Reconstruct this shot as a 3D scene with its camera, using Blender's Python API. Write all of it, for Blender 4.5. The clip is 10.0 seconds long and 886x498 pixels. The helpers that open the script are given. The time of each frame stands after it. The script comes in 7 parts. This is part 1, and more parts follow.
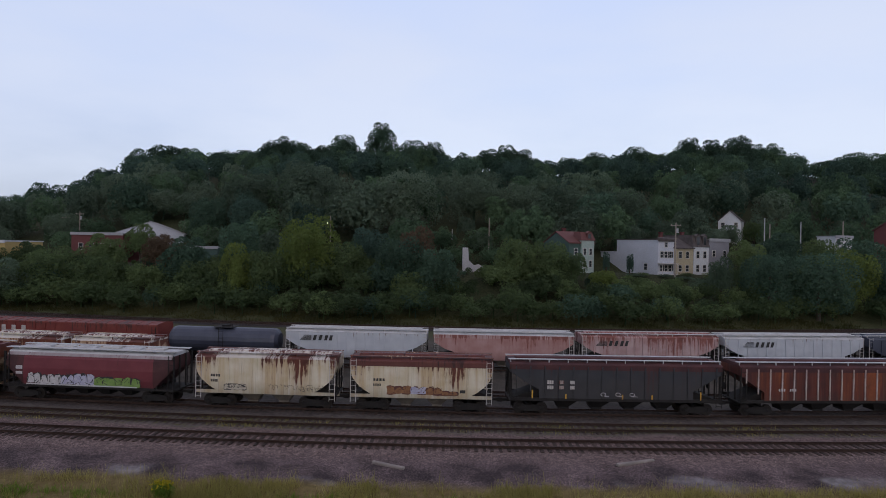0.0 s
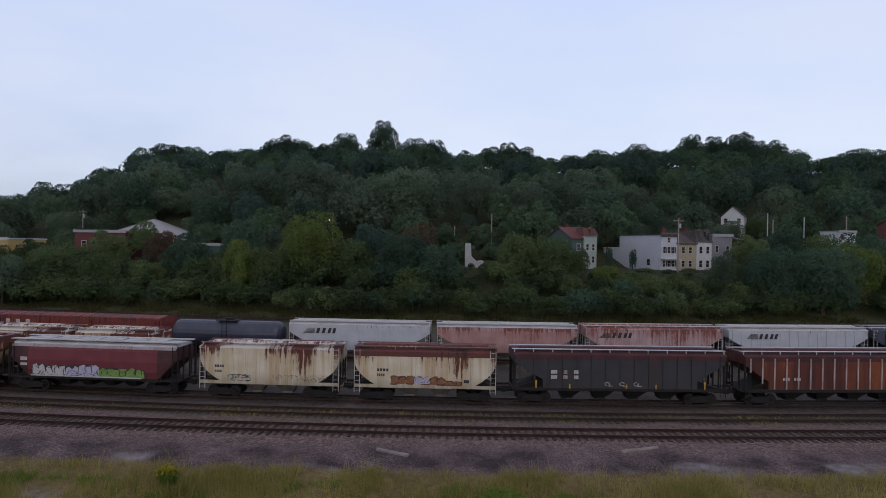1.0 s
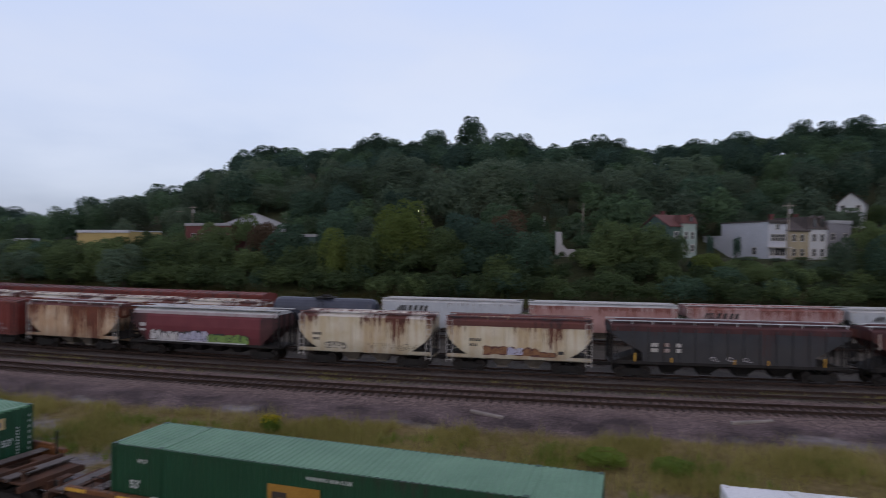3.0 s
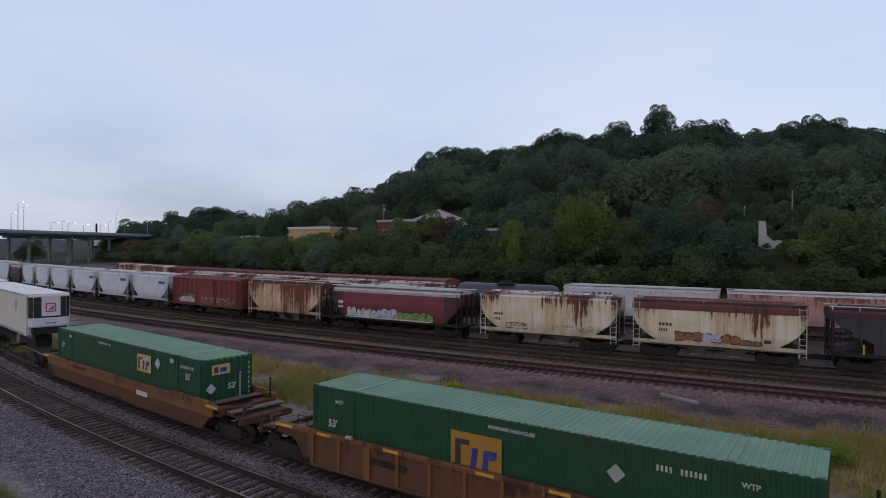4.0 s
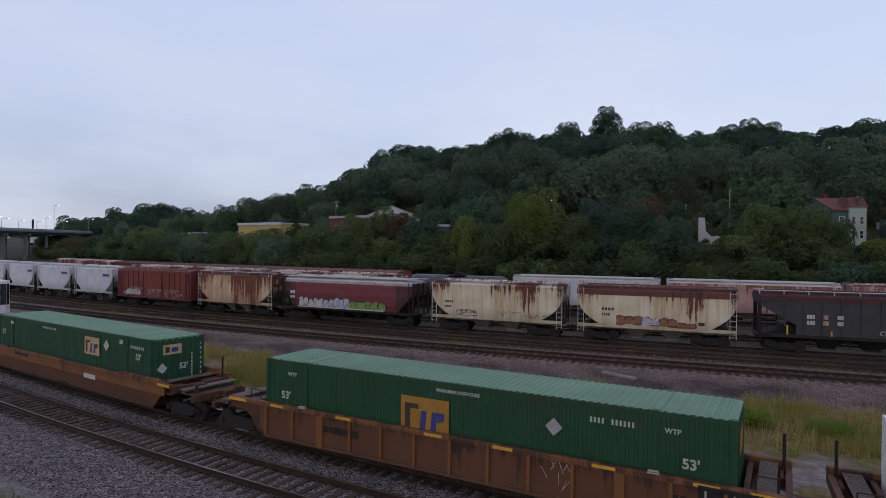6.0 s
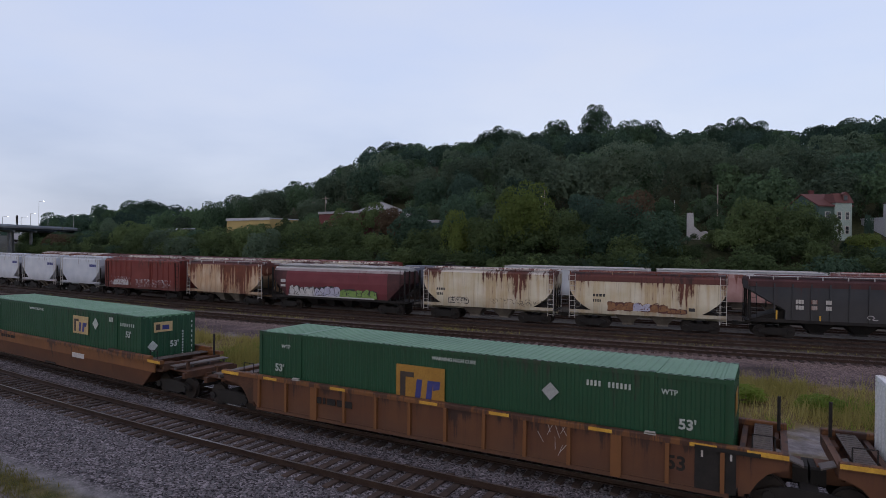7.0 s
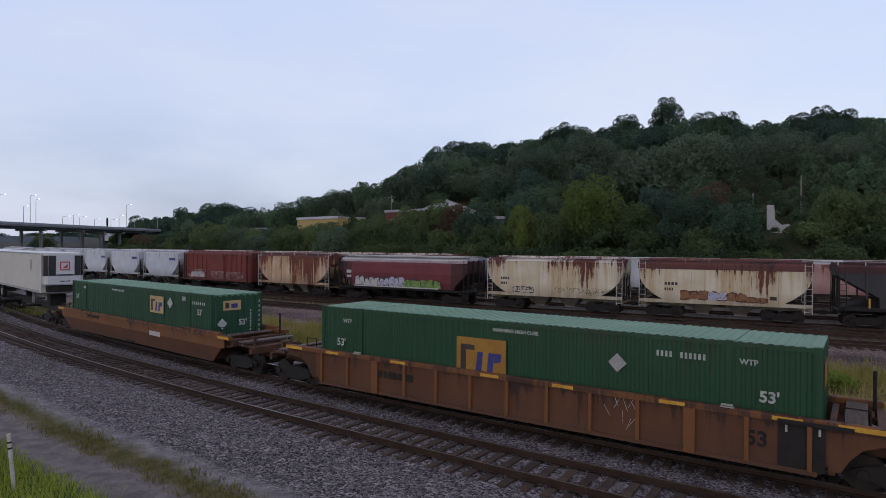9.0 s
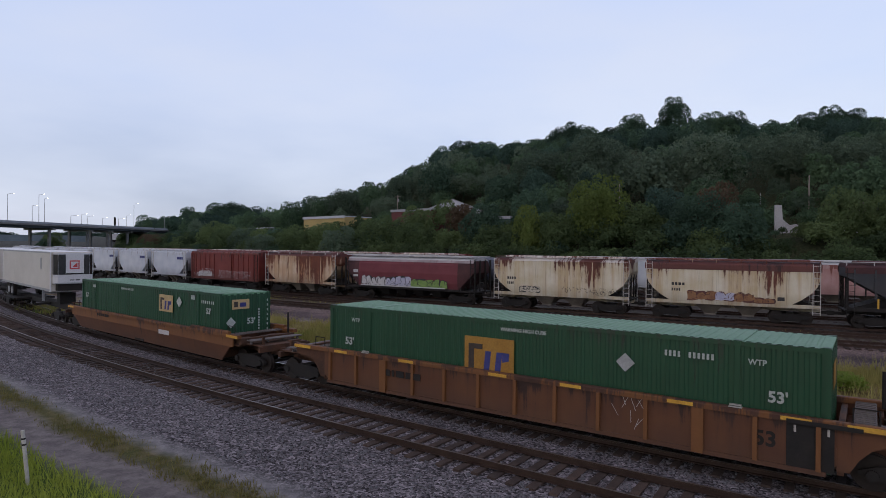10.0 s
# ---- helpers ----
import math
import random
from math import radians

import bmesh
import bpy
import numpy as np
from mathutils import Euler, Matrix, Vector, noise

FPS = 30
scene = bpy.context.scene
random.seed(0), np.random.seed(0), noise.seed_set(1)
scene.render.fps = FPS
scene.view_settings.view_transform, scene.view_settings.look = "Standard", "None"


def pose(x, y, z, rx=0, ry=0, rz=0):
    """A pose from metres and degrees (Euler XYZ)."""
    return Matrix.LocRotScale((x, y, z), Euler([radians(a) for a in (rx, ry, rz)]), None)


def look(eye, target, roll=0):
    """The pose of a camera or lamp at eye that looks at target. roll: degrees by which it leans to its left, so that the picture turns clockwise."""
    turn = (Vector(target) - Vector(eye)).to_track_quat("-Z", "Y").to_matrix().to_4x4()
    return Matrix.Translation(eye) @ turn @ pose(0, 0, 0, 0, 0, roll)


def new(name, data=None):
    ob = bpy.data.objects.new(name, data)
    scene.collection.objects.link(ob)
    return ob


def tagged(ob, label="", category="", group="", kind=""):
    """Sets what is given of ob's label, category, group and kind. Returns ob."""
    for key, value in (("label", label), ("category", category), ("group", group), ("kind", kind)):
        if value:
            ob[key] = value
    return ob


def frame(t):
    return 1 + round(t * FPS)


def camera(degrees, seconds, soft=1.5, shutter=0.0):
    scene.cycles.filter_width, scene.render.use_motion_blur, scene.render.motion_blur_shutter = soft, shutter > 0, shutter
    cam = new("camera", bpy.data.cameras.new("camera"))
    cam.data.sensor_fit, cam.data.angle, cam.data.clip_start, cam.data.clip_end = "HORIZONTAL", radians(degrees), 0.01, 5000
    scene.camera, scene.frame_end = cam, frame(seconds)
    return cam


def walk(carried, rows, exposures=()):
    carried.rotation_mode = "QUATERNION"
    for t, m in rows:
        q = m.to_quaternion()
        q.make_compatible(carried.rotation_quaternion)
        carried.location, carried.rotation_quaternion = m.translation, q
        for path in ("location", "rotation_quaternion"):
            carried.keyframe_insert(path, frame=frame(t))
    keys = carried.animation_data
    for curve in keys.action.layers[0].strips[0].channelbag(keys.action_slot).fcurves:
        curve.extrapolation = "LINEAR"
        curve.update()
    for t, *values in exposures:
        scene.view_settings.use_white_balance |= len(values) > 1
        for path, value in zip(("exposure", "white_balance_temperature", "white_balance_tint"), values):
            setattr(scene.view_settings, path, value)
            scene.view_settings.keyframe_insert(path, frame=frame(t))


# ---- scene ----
cam = camera(71.955, 10.0, soft=0.75, shutter=0.3)
PATH = [
    (0, pose(8.823, -48.467, 13.473, 89.877, -1.099, 1.664)),
    (0.5, pose(8.815, -48.481, 13.155, 89.835, -0.885, 1.820)),
    (1, pose(8.748, -48.474, 12.736, 89.828, -0.914, 1.866)),
    (1.5, pose(8.745, -48.407, 12.199, 89.836, -0.862, 1.950)),
    (2, pose(8.739, -48.355, 11.718, 89.781, -0.857, 1.980)),
    (2.5, pose(8.695, -48.236, 11.105, 89.740, -0.792, 2.440)),
    (2.7, pose(8.579, -48.251, 10.689, 89.833, -0.929, 3.969)),
    (2.8, pose(8.436, -48.178, 10.545, 89.831, -0.950, 5.287)),
    (2.9, pose(8.431, -48.093, 10.395, 89.825, -0.916, 7.422)),
    (3, pose(8.384, -48.048, 10.280, 89.794, -0.687, 10.073)),
    (3.2, pose(8.421, -47.820, 9.936, 89.861, -0.268, 15.683)),
    (4.3, pose(8.123, -47.592, 8.290, 89.617, -0.584, 28.188)),
    (4.5, pose(8.134, -47.790, 8.120, 89.674, -0.456, 28.902)),
    (5, pose(8.280, -47.888, 8.057, 89.681, -0.519, 29.753)),
    (5.5, pose(8.485, -48.017, 7.960, 89.669, -0.470, 24.981)),
    (5.7, pose(8.706, -48.356, 7.898, 89.693, -0.501, 23.564)),
    (6.8, pose(8.664, -48.483, 7.091, 89.658, -0.746, 21.560)),
    (7, pose(8.481, -48.452, 6.756, 89.690, -0.740, 21.410)),
    (7.5, pose(8.315, -47.949, 6.192, 89.722, -0.521, 23.291)),
    (8, pose(8.373, -47.972, 5.936, 89.705, -0.449, 26.483)),
    (8.5, pose(8.433, -47.953, 5.836, 89.701, -0.446, 27.308)),
    (9, pose(8.481, -47.974, 5.761, 89.717, -0.436, 27.593)),
    (9.5, pose(8.509, -48.056, 5.751, 89.711, -0.486, 27.744)),
    (10, pose(8.446, -48.087, 5.758, 89.685, -0.540, 28.124)),
]
walk(cam, PATH, exposures=((0.0, 0.0), (3.0, 0.0), (4.3, -0.10), (5.7, -0.10), (7.0, -0.06), (8.5, -0.02), (10.0, 0.0)))

# ---- sky and light: an overcast evening ----
world = bpy.data.worlds.new("overcast_sky")
scene.world = world
world.use_nodes = True
wt = world.node_tree
wt.nodes.clear()


def wnode(kind, **values):
    n = wt.nodes.new(kind)
    for k, v in values.items():
        if k in n.inputs:
            n.inputs[k].default_value = v
    return n


w_out = wnode("ShaderNodeOutputWorld")
w_bg = wnode("ShaderNodeBackground", Strength=0.80)
w_sky = wnode("ShaderNodeTexSky")
w_sky.sky_type, w_sky.sun_disc = "NISHITA", False
w_sky.sun_elevation, w_sky.sun_rotation = radians(14), radians(200)
w_scale = wnode("ShaderNodeVectorMath", Scale=0.1)
w_scale.operation = "SCALE"
w_co = wnode("ShaderNodeTexCoord")
w_sep = wnode("ShaderNodeSeparateXYZ")
w_map = wnode("ShaderNodeMapping")
w_map.inputs["Scale"].default_value = (1.0, 1.0, 3.2)
w_noise = wnode("ShaderNodeTexNoise", Scale=1.6, Detail=5.0, Roughness=0.5)
w_grad = wnode("ShaderNodeValToRGB")
# pale towards the horizon, dimming to the dusk zenith
w_grad.color_ramp.elements[0].position, w_grad.color_ramp.elements[0].color = 0.0, (0.375, 0.43, 0.60, 1)
w_grad.color_ramp.elements[1].position, w_grad.color_ramp.elements[1].color = 1.0, (0.52, 0.50, 0.62, 1)
for at_z, c in ((0.10, (0.52, 0.595, 0.825)), (0.24, (0.69, 0.795, 1.09)), (0.40, (0.70, 0.81, 1.14)), (0.62, (0.50, 0.495, 0.65))):
    w_grad.color_ramp.elements.new(at_z).color = (*c, 1)
w_cloud = wnode("ShaderNodeMix")
w_cloud.data_type = "RGBA"
w_ramp = wnode("ShaderNodeValToRGB")
w_ramp.color_ramp.elements[0].position, w_ramp.color_ramp.elements[1].position = 0.40, 0.66
w_mix = wnode("ShaderNodeMix")
w_mix.data_type = "RGBA"
w_mix.inputs[0].default_value = 0.03
link = wt.links.new
link(w_co.outputs["Generated"], w_sep.inputs[0])
link(w_co.outputs["Generated"], w_map.inputs[0])
link(w_map.outputs[0], w_noise.inputs["Vector"])
link(w_sep.outputs["Z"], w_grad.inputs[0])
link(w_noise.outputs[0], w_ramp.inputs[0])
w_low = wnode("ShaderNodeMapRange")
w_low.inputs[1].default_value, w_low.inputs[2].default_value = 0.55, 0.30
w_amt = wnode("ShaderNodeMath")
w_amt.operation = "MULTIPLY"
link(w_sep.outputs["Z"], w_low.inputs[0])
link(w_ramp.outputs[0], w_amt.inputs[0])
link(w_low.outputs[0], w_amt.inputs[1])
link(w_amt.outputs[0], w_cloud.inputs[0])
link(w_grad.outputs[0], w_cloud.inputs[6])
w_cloud.inputs[7].default_value = (0.80, 0.86, 1.07, 1)
link(w_sky.outputs[0], w_scale.inputs[0])
link(w_cloud.outputs[2], w_mix.inputs[6])
link(w_scale.outputs[0], w_mix.inputs[7])
link(w_mix.outputs[2], w_bg.inputs[0])
link(w_bg.outputs[0], w_out.inputs[0])

sun = new("sun", bpy.data.lights.new("sun", "SUN"))
sun.data.energy, sun.data.angle, sun.data.color = 0.36, radians(40), (1.0, 0.74, 0.58)
sun.matrix_world = look((0, 0, 100), (-20, 60, 55))

# ---- the plan ----
R = 390.6            # radius of the yard's curve, centre at (0, R)
ZG = 0.48            # level of the yard
RN, AN, OT = 278.2, -0.128, 28.99   # the through line's curve
CN = Vector((-RN * math.sin(AN), -OT + RN * math.cos(AN)))
S_END = 130.0        # beyond this the yard runs straight


def yard(s, off=0.0, z=0.0):
    """A pose on the yard's tracks: s along them, off towards the camera."""
    c = max(-S_END, min(S_END, s))
    a = c / R
    d = s - c
    r = R + off
    return pose(r * math.sin(a) + d * math.cos(a), R - r * math.cos(a) + d * math.sin(a), ZG + z, 0, 0, math.degrees(a))


def line(s, off=0.0, z=0.0):
    """A pose on the through line: off towards the camera from the train's track."""
    a = s / RN + AN
    r = RN + off
    return pose(CN.x + r * math.sin(a), CN.y - r * math.cos(a), z, 0, 0, math.degrees(a))


def north(x, y):
    """Distance north of the hopper track (arrays)."""
    a = np.arctan2(x, R - y)
    lim = S_END / R
    arc = R - np.hypot(x, R - y)
    out = arc
    for sg in (-1, 1):
        px, py = R * math.sin(sg * lim), R - R * math.cos(sg * lim)
        nx, ny = -math.sin(sg * lim), math.cos(sg * lim)
        ln = (x - px) * nx + (y - py) * ny
        tx = (x - px) * math.cos(sg * lim) + (y - py) * math.sin(sg * lim)
        out = np.where(tx * sg > 0, ln, out)
    return out


RIDGE_X = [-900, -420, -370, -318, -288, -238, -213, -190, -175, -148, -138, -120, -95, -67, -27, 5, 26, 48, 77, 104, 125, 160, 190, 400, 900]
RIDGE_Z = [4, 3, 5, 18, 22, 17, 18, 18, 19.5, 27, 37, 45.5, 46.5, 48.2, 49, 45.5, 47.5, 45, 47, 49, 49.5, 46.5, 46.5, 38, 20]


# height of the woods' even top along the crest
SKY_X = [-371, -337, -299, -258, -219, -196, -165, -155, -140, -119, -101, -77, -55, -35, -2, 16, 44, 66, 100, 136, 159, 186, 400]
SKY_Z = [18, 23.5, 26.5, 30.5, 30.2, 34, 39, 41.4, 51.3, 56, 53.8, 54, 56, 55.6, 58, 54, 53, 55.6, 58, 58, 56, 57.5, 51]


def crest_cap(x, y):
    """The height that trees on the slope keep below, so that those on the crest stand over them."""
    d = y + 48.0
    return 9.0 + (np.interp(8.5 + (x - 8.5) * 263.0 / d, SKY_X, SKY_Z) - 9.0) * d / 263.0


def smooth(a, b, v):
    t = np.clip((v - a) / (b - a), 0, 1)
    return t * t * (3 - 2 * t)


def ground_z(x, y):
    x, y = np.asarray(x, float), np.asarray(y, float)
    n = north(x, y)
    z = ZG * smooth(-19, -11, n)
    # the yard's bed dips a little between the main track and the weeds
    terrace = 8.2 * smooth(52, 78, n)
    terrace = terrace * (0.35 + 0.65 * smooth(-230, -120, x))
    u = np.clip((n - 88) / np.maximum(n - 88 + np.maximum(217 - y, 0), 1), 0, 1)
    top = np.interp(x, RIDGE_X, RIDGE_Z)
    hill = (top - 8.2) * u ** 0.85 * (n > 88)
    back = np.clip((y - 230) * 0.12, 0, 60)
    far = (4.2 * smooth(228, 262, -x) * smooth(104, 140, y) + 7 * smooth(330, 700, np.hypot(x, y)) * smooth(60, 260, y)) * smooth(200, 235, -x)
    return far + np.maximum(z + terrace + np.where(hill > 0, hill, 0) - back, z * (n < 60))


# ---- materials ----
def nodes_of(name):
    m = bpy.data.materials.new(name)
    m.use_nodes = True
    t = m.node_tree
    return m, t, t.nodes["Principled BSDF"]


def add(t, kind, **values):
    n = t.nodes.new(kind)
    for k, v in values.items():
        if k in ("operation", "data_type", "blend_type", "noise_dimensions", "feature"):
            if k == "operation":
                n.operation = v
            elif k == "data_type":
                n.data_type = v
            elif k == "blend_type":
                n.blend_type = v
            elif k == "feature":
                n.feature = v
        else:
            n.inputs[k].default_value = v
    return n


def rgb(c):
    return (c[0], c[1], c[2], 1.0)


def blend(t, fac, a, b, mode="MIX"):
    """A colour mix; fac, a and b are sockets or values."""
    n = t.nodes.new("ShaderNodeMix")
    n.data_type, n.blend_type = "RGBA", mode
    for sock, v in ((n.inputs[0], fac), (n.inputs[6], a), (n.inputs[7], b)):
        if isinstance(v, bpy.types.NodeSocket):
            t.links.new(v, sock)
        elif isinstance(v, (int, float)):
            sock.default_value = v
        else:
            sock.default_value = rgb(v)
    return n.outputs[2]


def noise_of(t, co, scale, detail=4.0, stretch=None, rough=0.55):
    if stretch:
        mp = add(t, "ShaderNodeMapping")
        mp.inputs["Scale"].default_value = stretch
        t.links.new(co, mp.inputs[0])
        co = mp.outputs[0]
    n = add(t, "ShaderNodeTexNoise", Scale=scale, Detail=detail, Roughness=rough)
    t.links.new(co, n.inputs["Vector"])
    return n.outputs[0]


def ramp_of(t, v, a, b):
    n = add(t, "ShaderNodeMapRange")
    n.inputs[1].default_value, n.inputs[2].default_value = a, b
    t.links.new(v, n.inputs[0])
    return n.outputs[0]


def calc(t, op, a, b=0.0):
    n = t.nodes.new("ShaderNodeMath")
    n.operation = op
    for sock, v in ((n.inputs[0], a), (n.inputs[1], b)):
        if isinstance(v, bpy.types.NodeSocket):
            t.links.new(v, sock)
        else:
            sock.default_value = v
    return n.outputs[0]


def bumped(t, bsdf, height, strength, distance=0.02):
    b = add(t, "ShaderNodeBump", Strength=strength, Distance=distance)
    t.links.new(height, b.inputs["Height"])
    t.links.new(b.outputs[0], bsdf.inputs["Normal"])


def coords(t, world_space=False):
    if world_space:
        return t.nodes.new("ShaderNodeNewGeometry").outputs["Position"]
    return t.nodes.new("ShaderNodeTexCoord").outputs["Object"]


def surf(name, c1, c2, scale=1.5, rough=0.7, metal=0.0, bump=0.15, fine=18.0, world_space=False, vary=0.0):
    """Two colours mixed by broad noise, fine grain, a little relief."""
    m, t, b = nodes_of(name)
    co = coords(t, world_space)
    n1 = noise_of(t, co, scale, 5.0)
    n2 = noise_of(t, co, fine, 3.0)
    col = blend(t, ramp_of(t, n1, 0.35, 0.68), c1, c2)
    col = blend(t, 0.35, col, blend(t, ramp_of(t, n2, 0.3, 0.7), (0.45, 0.45, 0.45), (1.25, 1.25, 1.25)), "MULTIPLY")
    if vary:
        info = t.nodes.new("ShaderNodeObjectInfo")
        v = ramp_of(t, info.outputs["Random"], 0.0, 1.0)
        col = blend(t, vary, col, blend(t, v, (0.4, 0.4, 0.4), (1.5, 1.45, 1.4)), "MULTIPLY")
    t.links.new(col, b.inputs["Base Color"])
    b.inputs["Roughness"].default_value, b.inputs["Metallic"].default_value = rough, metal
    if bump:
        bumped(t, b, n2, bump)
    return m


def painted(name, paint, faded, rust, amount=0.5, top=4.2, low=1.2, rough=0.62, streak=2.2, grime=0.35, stain=0.0, patch=0.45, wash_tone=None):
    """Weathered car paint with rust running down from the roof and dirt splashed up from below."""
    m, t, b = nodes_of(name)
    co = coords(t)
    sep = t.nodes.new("ShaderNodeSeparateXYZ")
    t.links.new(co, sep.inputs[0])
    broad = noise_of(t, co, 0.8, 4.0)
    run = noise_of(t, co, streak * 2.4, 5.0, (1.0, 0.2, 0.06), 0.7)
    blot = noise_of(t, co, 1.6, 6.0, (1.0, 1.0, 0.7), 0.65)
    fine = noise_of(t, co, 22.0, 3.0)
    col = blend(t, ramp_of(t, broad, 0.35, 0.7), paint, faded)
    high = ramp_of(t, sep.outputs["Z"], low, top)
    lift = calc(t, "MULTIPLY", calc(t, "POWER", high, 2.0), 0.30)
    k = calc(t, "ADD", calc(t, "ADD", run, lift), calc(t, "MULTIPLY", calc(t, "SUBTRACT", blot, 0.5), 0.35))
    # rust gathers in some stretches of the side and leaves others clean
    stretch = noise_of(t, co, 0.55, 2.0, (1.0, 0.3, 0.12), 0.5)
    k = calc(t, "ADD", k, calc(t, "MULTIPLY", calc(t, "SUBTRACT", stretch, 0.5), patch))
    if stain:
        wash = noise_of(t, co, streak * 0.9, 4.0, (1.0, 0.2, 0.05), 0.6)
        amt = calc(t, "MULTIPLY", ramp_of(t, calc(t, "ADD", wash, calc(t, "MULTIPLY", calc(t, "SUBTRACT", stretch, 0.5), 0.5)), 0.42, 0.72), stain)
        col = blend(t, amt, col, wash_tone or [c * 1.7 + 0.03 for c in rust])
        seam = noise_of(t, co, streak * 6.0, 2.0, (1.0, 0.1, 0.015), 0.5)
        col = blend(t, calc(t, "MULTIPLY", ramp_of(t, seam, 0.60, 0.68), 0.45), col, (0.12, 0.09, 0.06))
    edge = 0.88 - 0.25 * amount
    col = blend(t, ramp_of(t, k, edge, edge + 0.07), col, blend(t, ramp_of(t, blot, 0.35, 0.65), rust, [c * 0.45 for c in rust]))
    soft = ramp_of(t, k, edge - 0.16, edge + 0.03)
    col = blend(t, calc(t, "MULTIPLY", soft, 0.35 * min(1.0, amount + 0.2)), col, rust)
    dirt = calc(t, "MULTIPLY", calc(t, "SUBTRACT", 1.0, ramp_of(t, calc(t, "ADD", sep.outputs["Z"], calc(t, "MULTIPLY", blot, 0.8)), low + 0.3, low + 1.3)), grime)
    col = blend(t, dirt, col, (0.045, 0.036, 0.03))
    col = blend(t, 0.25, col, blend(t, fine, (0.55, 0.55, 0.55), (1.3, 1.3, 1.3)), "MULTIPLY")
    t.links.new(col, b.inputs["Base Color"])
    b.inputs["Roughness"].default_value = rough
    bumped(t, b, fine, 0.12, 0.01)
    return m


M = {}
RUST = (0.17, 0.055, 0.022)
M["cream"] = painted("cream_paint", (0.55, 0.49, 0.34), (0.66, 0.62, 0.51), (0.12, 0.026, 0.012), 0.40, 4.1, stain=0.62, patch=0.9, wash_tone=(0.42, 0.27, 0.105))
M["cream_rusty"] = painted("rusty_cream_paint", (0.52, 0.36, 0.22), (0.62, 0.50, 0.36), (0.16, 0.042, 0.017), 1.05, stain=0.7, patch=1.0, wash_tone=(0.40, 0.19, 0.07))
M["cream_roof"] = painted("cream_roof_paint", (0.64, 0.58, 0.50), (0.74, 0.71, 0.66), (0.14, 0.035, 0.022), 1.0, 4.4, 3.6, patch=1.5)
M["rust_roof"] = painted("rusted_roof", (0.105, 0.024, 0.020), (0.14, 0.038, 0.028), (0.055, 0.014, 0.012), 0.6, 4.4, 3.4, patch=1.0)
M["maroon"] = painted("maroon_paint", (0.125, 0.017, 0.026), (0.155, 0.027, 0.036), (0.08, 0.02, 0.02), 0.2, patch=0.3)
M["grey_roof"] = surf("grey_roof_metal", (0.36, 0.36, 0.36), (0.52, 0.52, 0.52), 0.9, 0.6)
M["black_car"] = painted("black_car_paint", (0.020, 0.025, 0.032), (0.034, 0.037, 0.044), (0.062, 0.018, 0.018), 0.45, 4.4, 2.4, patch=0.9)
M["black_roof"] = surf("dark_red_roof", (0.045, 0.014, 0.016), (0.080, 0.026, 0.026), 0.8, 0.75)
M["brown_car"] = painted("brown_rust_paint", (0.046, 0.009, 0.007), (0.080, 0.014, 0.010), (0.24, 0.060, 0.016), 0.34, 7.5, 1.0, stain=0.65, patch=2.0, wash_tone=(0.165, 0.036, 0.011))
M["red_box"] = painted("oxide_red_paint", (0.15, 0.022, 0.016), (0.19, 0.038, 0.026), (0.10, 0.03, 0.02), 0.3)
M["grey_car"] = painted("light_grey_paint", (0.50, 0.54, 0.60), (0.60, 0.63, 0.67), (0.22, 0.17, 0.14), 0.12, patch=0.2)
M["ns_grey"] = painted("dull_grey_paint", (0.44, 0.47, 0.51), (0.52, 0.55, 0.58), (0.25, 0.17, 0.13), 0.12, patch=0.2)
M["pink_car"] = painted("faded_pink_paint", (0.36, 0.19, 0.17), (0.44, 0.27, 0.25), (0.25, 0.08, 0.06), 0.55)
M["pale_band"] = painted("worn_pinkish_band", (0.27, 0.22, 0.225), (0.37, 0.33, 0.335), (0.12, 0.03, 0.035), 0.40, 4.2, 3.0, patch=0.6)
M["worn_rib"] = painted("worn_pale_rib_paint", (0.34, 0.27, 0.24), (0.56, 0.50, 0.46), (0.08, 0.02, 0.012), 0.85, patch=1.6)
M["pink_pale"] = painted("pale_pink_paint", (0.40, 0.26, 0.25), (0.52, 0.40, 0.39), (0.26, 0.09, 0.07), 0.8)
M["tank"] = surf("dark_blue_tank_paint", (0.040, 0.046, 0.070), (0.060, 0.068, 0.095), 0.6, 0.42)
M["under"] = surf("black_underframe", (0.009, 0.008, 0.0075), (0.018, 0.015, 0.013), 2.0, 0.85)
M["bay"] = surf("dirty_hopper_bay", (0.14, 0.12, 0.10), (0.22, 0.19, 0.15), 1.5, 0.8)
M["wheel"] = surf("wheel_steel", (0.018, 0.014, 0.012), (0.03, 0.022, 0.018), 3.0, 0.6, 0.3)
M["white_trim"] = surf("white_trim_paint", (0.40, 0.38, 0.35), (0.54, 0.52, 0.49), 2.0, 0.6)
M["yellow_trim"] = surf("yellow_trim_paint", (0.62, 0.36, 0.04), (0.50, 0.26, 0.03), 2.0, 0.6)
M["ink"] = surf("black_lettering", (0.02, 0.02, 0.022), (0.035, 0.035, 0.035), 4.0, 0.6)
M["cream_fill"] = surf("thin_cream_overspray", (0.46, 0.42, 0.33), (0.54, 0.50, 0.41), 3.0, 0.65)
M["lime"] = surf("lime_spray_paint", (0.144, 0.2592, 0.0504), (0.2016, 0.3168, 0.0864), 3.0, 0.6)
M["lilac"] = surf("lilac_spray_paint", (0.36, 0.36, 0.50), (0.50, 0.50, 0.58), 3.0, 0.6)
M["orange_spray"] = surf("brown_orange_spray_paint", (0.20, 0.09, 0.04), (0.28, 0.14, 0.06), 3.0, 0.6)
